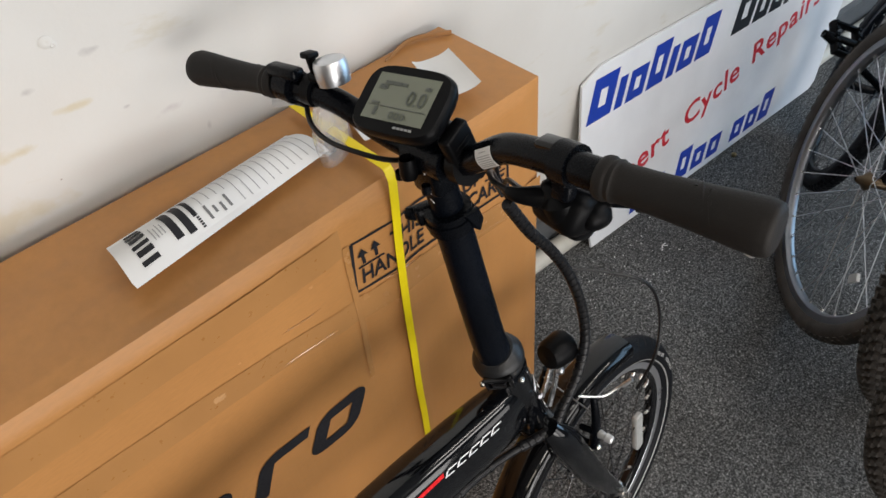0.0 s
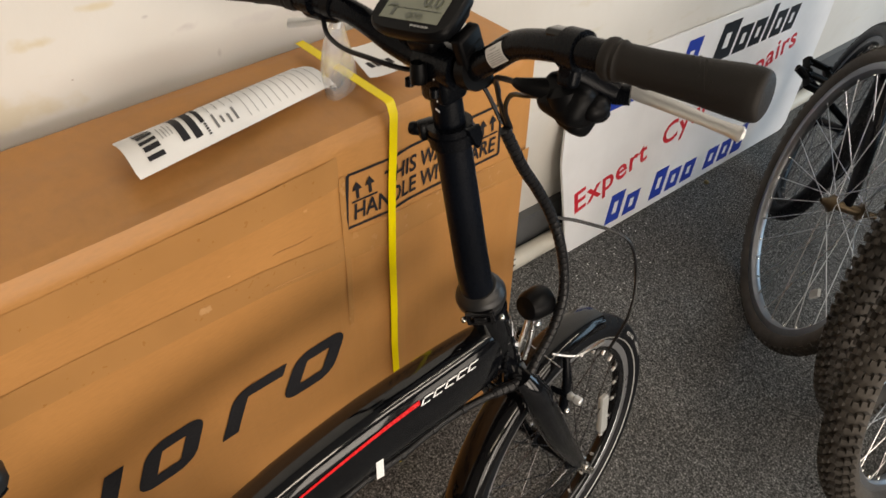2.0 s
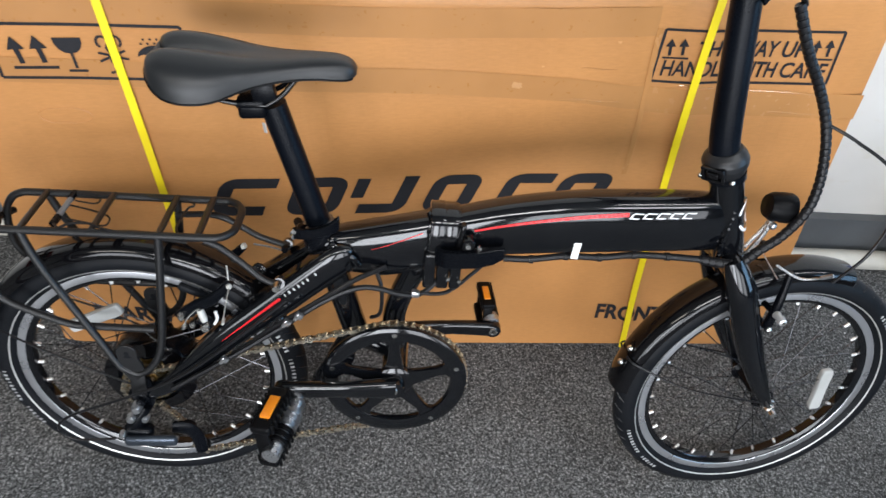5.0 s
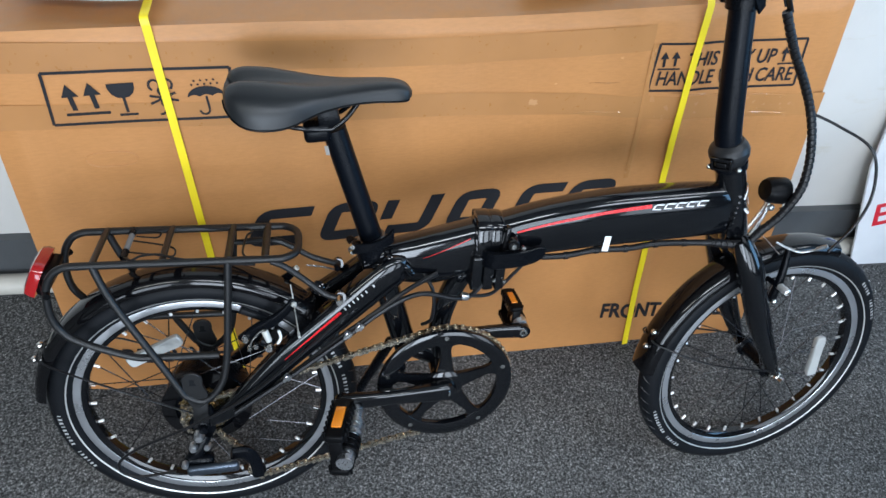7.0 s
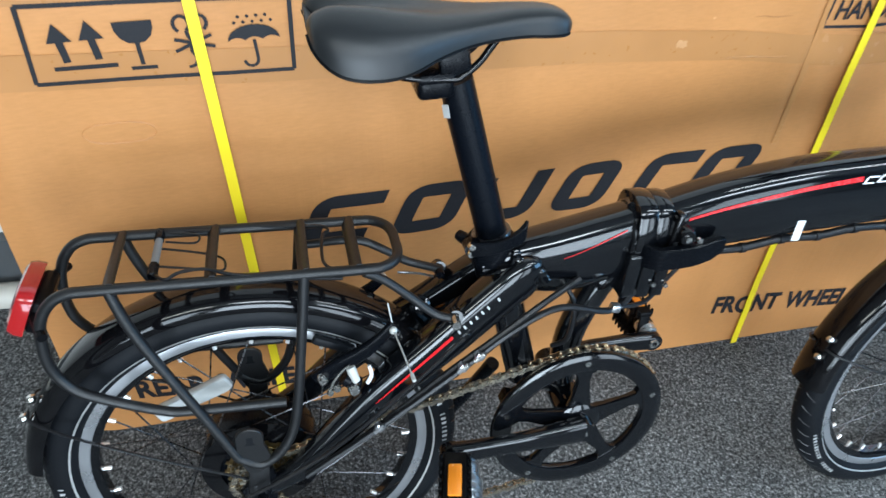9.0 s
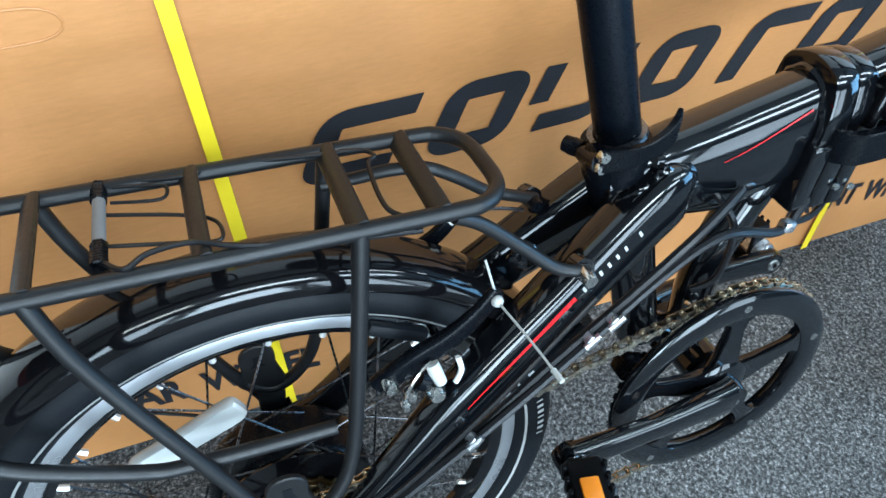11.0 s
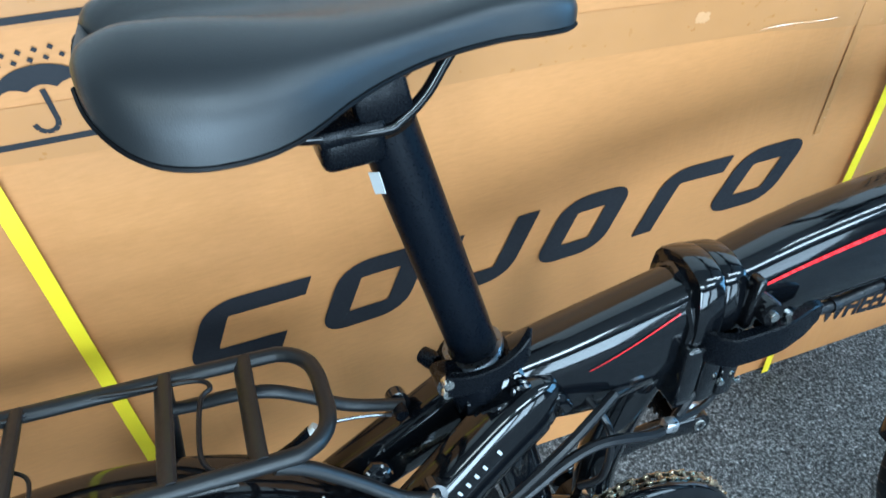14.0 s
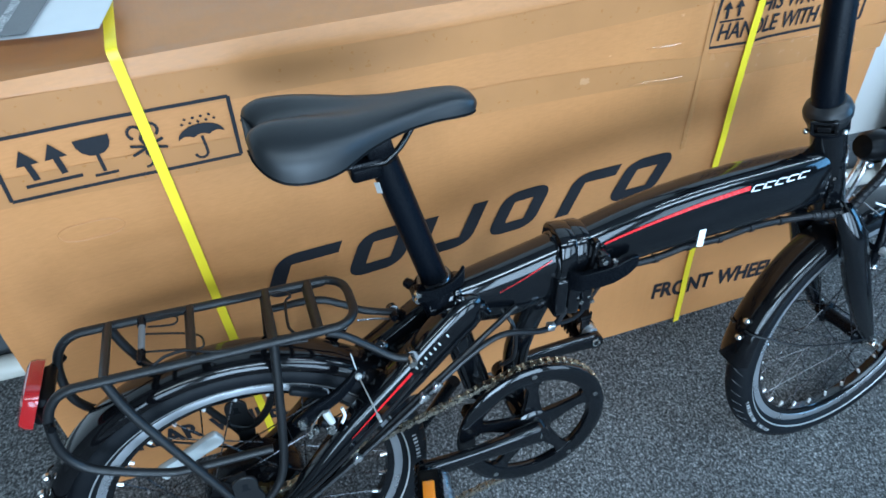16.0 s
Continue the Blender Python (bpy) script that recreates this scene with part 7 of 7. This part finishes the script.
blocks("name_mark", -0.066, 0.392, 0.104, [0.082, 0.028, 0.064, 0.064, 0.028, 0.064, 0.066], 0.012, SIGN_BLUE, "bold blue name mark")
blocks("name_mark", 0.492, 0.402, 0.102, [0.086, 0.068, 0.062, 0.028, 0.062, 0.060], 0.012, SIGN_BLACK, "bold black name mark")
blocks("number_mark", 0.150, 0.022, 0.094, [0.060, 0.060, -0.045, 0.060, 0.060, 0.060, -0.045, 0.060, 0.060, 0.060], 0.016, SIGN_BLUE, "blue number bars", 0.12)


# ---- other bicycles ----
def big_wheel(parent, name, m, label, r_rim, minor, knobs, spokes_n=32, hub_metal=None, rim_metal=None, tread=None, mid=0.0):
    """A full-size wheel: dull alloy rim, treaded tyre, steel spokes, hub."""
    rim = Build().lathe([(r_rim, -0.0130), (r_rim + 0.004, -0.0120), (r_rim + 0.004, 0.0120), (r_rim, 0.0130), (r_rim - 0.014, 0.0115), (r_rim - 0.019, 0.0050), (r_rim - 0.019, -0.0050), (r_rim - 0.014, -0.0115)], 80, closed=True)
    w = part(name, rim, rim_metal or OLD_RIM, parent, label, m)
    rc = r_rim + minor * 0.85
    ty = part("tyre", Build().lathe(tyre_profile(rc, minor), 96, closed=True), tread or TREAD_BROWN, w, "worn black treaded tyre" if tread else "worn brown-black treaded tyre")
    b = Build()
    rows = ((8, 1.0), (-8, 0.4), (26, 0.0), (-26, 0.6), (44, 1.0), (-44, 0.2), (62, 0.5), (-62, 0.0)) if knobs else ((0, 0.5), (26, 0.0), (-26, 0.0), (46, 0.6), (-46, 0.6))
    n = 84
    size = (0.011, minor * 0.30, 0.0115) if knobs else (0.003, minor * 0.40, 0.013)
    for k in range(n):
        for q, off in rows:
            a = 2 * math.pi * (k + off * 0.5) / n
            m_ = Matrix.Rotation(-a, 4, "Y") @ Matrix.Translation((rc, 0, 0)) @ Matrix.Rotation(radians(q), 4, "Z") @ Matrix.Translation((minor + size[0] * 0.3, 0, 0))
            b.block(size, m_)
    kn = part("tread_block", b, tread or TREAD_BROWN, ty, "tread blocks")
    kn["kind"] = "stuff"
    hub = Build().lathe([(0.005, -0.060), (0.009, -0.052), (0.011, -0.046), (0.021, -0.036), (0.021, -0.033), (0.012, -0.029), (0.0115, 0.0), (0.012, 0.029), (0.021, 0.033), (0.021, 0.036), (0.011, 0.046), (0.009, 0.052), (0.005, 0.060)], 24, Matrix.Translation((0, mid, 0)))
    part("hub", hub, hub_metal or OLD_RIM, w)
    spokes(w, 0.019, r_rim - 0.012, 0.034, spokes_n, SPOKE_STEEL if rim_metal else OLD_SPOKE, 0.0011, None, mid)
    return w


# a hybrid whose front wheel faces the aisle
hybrid = tagged(new("hybrid_bicycle"), "black hybrid bicycle with worn tyres, parked by the sign", "bicycle")
hybrid.matrix_basis = pose(1.047, -0.2400, 0.3560, 4.5, 0, 36)
w2 = big_wheel(hybrid, "front_wheel", Matrix(), "front wheel with silver rim and worn tyre", 0.3180, 0.0215, False, 32, BRONZE, mid=-0.042)
a = radians(214)
b = Build().plate([(-0.009, -0.016), (0.009, -0.016), (0.011, 0.0), (0.009, 0.016), (-0.009, 0.016)], 0.008, None, 0.001)
part("spoke_reflector", b, CLEAR_REFLECTOR, w2, "white spoke reflector", m=Matrix.Translation((0.215 * math.cos(a), -0.012, 0.215 * math.sin(a))) @ pose(0, 0, 0, 0, -30, 0))
for y in (-0.042, -0.135):
    b = Build().tube([(0.0, y, 0.005), (0.030, y, 0.045), (0.100, y, 0.122), (0.220, y, 0.232), (0.360, y * 0.9, 0.365)], [0.010, 0.014, 0.018, 0.019, 0.018], 16, 5)
    part("fork_blade", b, SATIN_BLACK, hybrid)
b = Build().tube([(0.360, -0.036, 0.365), (0.362, -0.088, 0.375), (0.360, -0.124, 0.365)], 0.020, 14)
b.tube([(0.362, -0.088, 0.372), (0.460, -0.088, 0.480)], 0.021, 14)
part("fork_crown", b, SATIN_BLACK, hybrid)
b = Build().tube([(0.0, -0.096, 0.0), (0.0, -0.112, 0.0)], 0.0085, 14, 1)
part("axle_end", b, BRONZE, hybrid, "dull bronze axle nut")

# the mountain bicycle beside the aisle, only its knobbly front wheel in reach of the camera
mtb = tagged(new("mountain_bicycle"), "mountain bicycle with muddy knobbly tyres parked beside the aisle", "bicycle")
mtb.matrix_basis = pose(0.844, -0.600, 0.320, -21.5, 0, -11)


def mtb_parts(ob):
    big_wheel(ob, "front_wheel", Matrix(), "front wheel with knobbly muddy tyre", 0.284, 0.0295, True)
    for s in (-1, 1):
        b = Build().tube([(0.0, s * 0.060, 0.0), (0.02, s * 0.060, 0.12), (0.11, s * 0.056, 0.44)], [0.010, 0.016, 0.018], 12, 4)
        part("fork_blade", b, SATIN_BLACK, ob)
    b = Build().tube([(0.11, -0.056, 0.44), (0.11, 0.056, 0.44)], 0.020, 12)
    b.tube([(0.11, 0, 0.44), (0.16, 0, 0.60)], 0.021, 14)
    part("fork_crown", b, SATIN_BLACK, ob)


mtb_parts(mtb)
mtb_far = tagged(new("mountain_bicycle"), "second mountain bicycle with muddy knobbly tyre in the row", "bicycle")
mtb_far.matrix_basis = pose(1.024, -0.477, 0.327, -18, 0, -5.3)
mtb_parts(mtb_far)
# the black bicycle behind, close to the hybrid: its wheel, legs, tube, chainring and pedal show between the spokes
city = tagged(new("city_bicycle"), "black bicycle parked close behind the hybrid wheel", "bicycle")
city.matrix_basis = pose(1.490, -0.0670, 0.2900, 4.5, 0, 24)
big_wheel(city, "front_wheel", Matrix(), "front wheel with dark rim and dusty black tyre", 0.2500, 0.0215, False, 32, MATT_BLACK, MATT_BLACK, RUBBER)
RC = (-0.195, -0.032, 0.030)
b = Build().lathe([(0.046, -0.0015), (0.058, -0.003), (0.064, -0.001), (0.062, 0.002), (0.046, 0.0015)], 40, Matrix.Translation(RC), True)
ring2 = part("chainring", b, MATT_BLACK, city)
for k in range(5):
    a = radians(72 * k + 8)
    part("ring_arm", Build().tube([RC, (RC[0] + 0.052 * math.cos(a), RC[1], RC[2] + 0.052 * math.sin(a))], [0.016, 0.011], 10, 1, 0.4), MATT_BLACK, ring2)
pd = Matrix(city.matrix_basis).inverted() @ pose(1.405, 0.012, 0.428, 18, -24, 40)
b = Build().tube([RC, (-0.10, -0.040, 0.050), pd @ Vector((0, 0.060, 0))], [0.014, 0.011, 0.012], 14, 4, 0.6)
part("crank_arm", b, SATIN_BLACK, city)
ped = Build()
for y in (-0.040, 0.030):
    ped.block((0.090, 0.008, 0.022), Matrix.Translation((0, y, 0)), 0.003)
for x in (-0.042, 0.042):
    ped.block((0.008, 0.078, 0.020), Matrix.Translation((x, -0.005, 0)), 0.003)
ped.tube([(0, -0.045, 0), (0, 0.060, 0)], 0.0095, 12)
for k in range(5):
    for y in (-0.040, 0.030):
        ped.block((0.007, 0.007, 0.008), Matrix.Translation((-0.036 + 0.018 * k, y, 0.013)))
part("pedal", ped, BLACK_PLASTIC, city, "black cage pedal", m=pd)


# ---- litter on the carpet ----
b = Build().tube([(0, 0, 0.0014), (0.018, 0.004, 0.0018), (0.030, 0.000, 0.0014)], 0.0012, 6, 4)
b.tube([(0.018, 0.004, 0.0016), (0.024, -0.008, 0.0014)], 0.0010, 6)
thing("zip_tie_offcut", b, WHITE_PLASTIC, "white plastic zip tie offcut lying on the carpet", "litter", pose(0.880, 0.046, 0.0005, 0, 0, 20))
b = Build().lathe([(0.0030, -0.003), (0.0075, -0.003), (0.0080, 0.0), (0.0075, 0.003), (0.0030, 0.003)], 8, pose(0, 0, 0.003, 90, 0, 0), True)
thing("loose_nut", b, BRASS, "small dull brass nut lying on the carpet", "nut", pose(1.361, 0.120, 0.0002, 0, 0, 10))
random.seed(5)
b = Build()
for k in range(70):
    x, y = random.gauss(0.82, 0.14), random.uniform(-0.03, 0.145)
    s = random.uniform(0.0008, 0.0022)
    b.block((s * 1.6, s, s * 0.7), pose(x, y, s * 0.4 + 0.001, 0, 0, random.uniform(0, 180)))
thing("crumb", b, WHITE_PLASTIC, "tiny pale crumbs scattered on the carpet by the sign", "crumbs", kind="stuff")
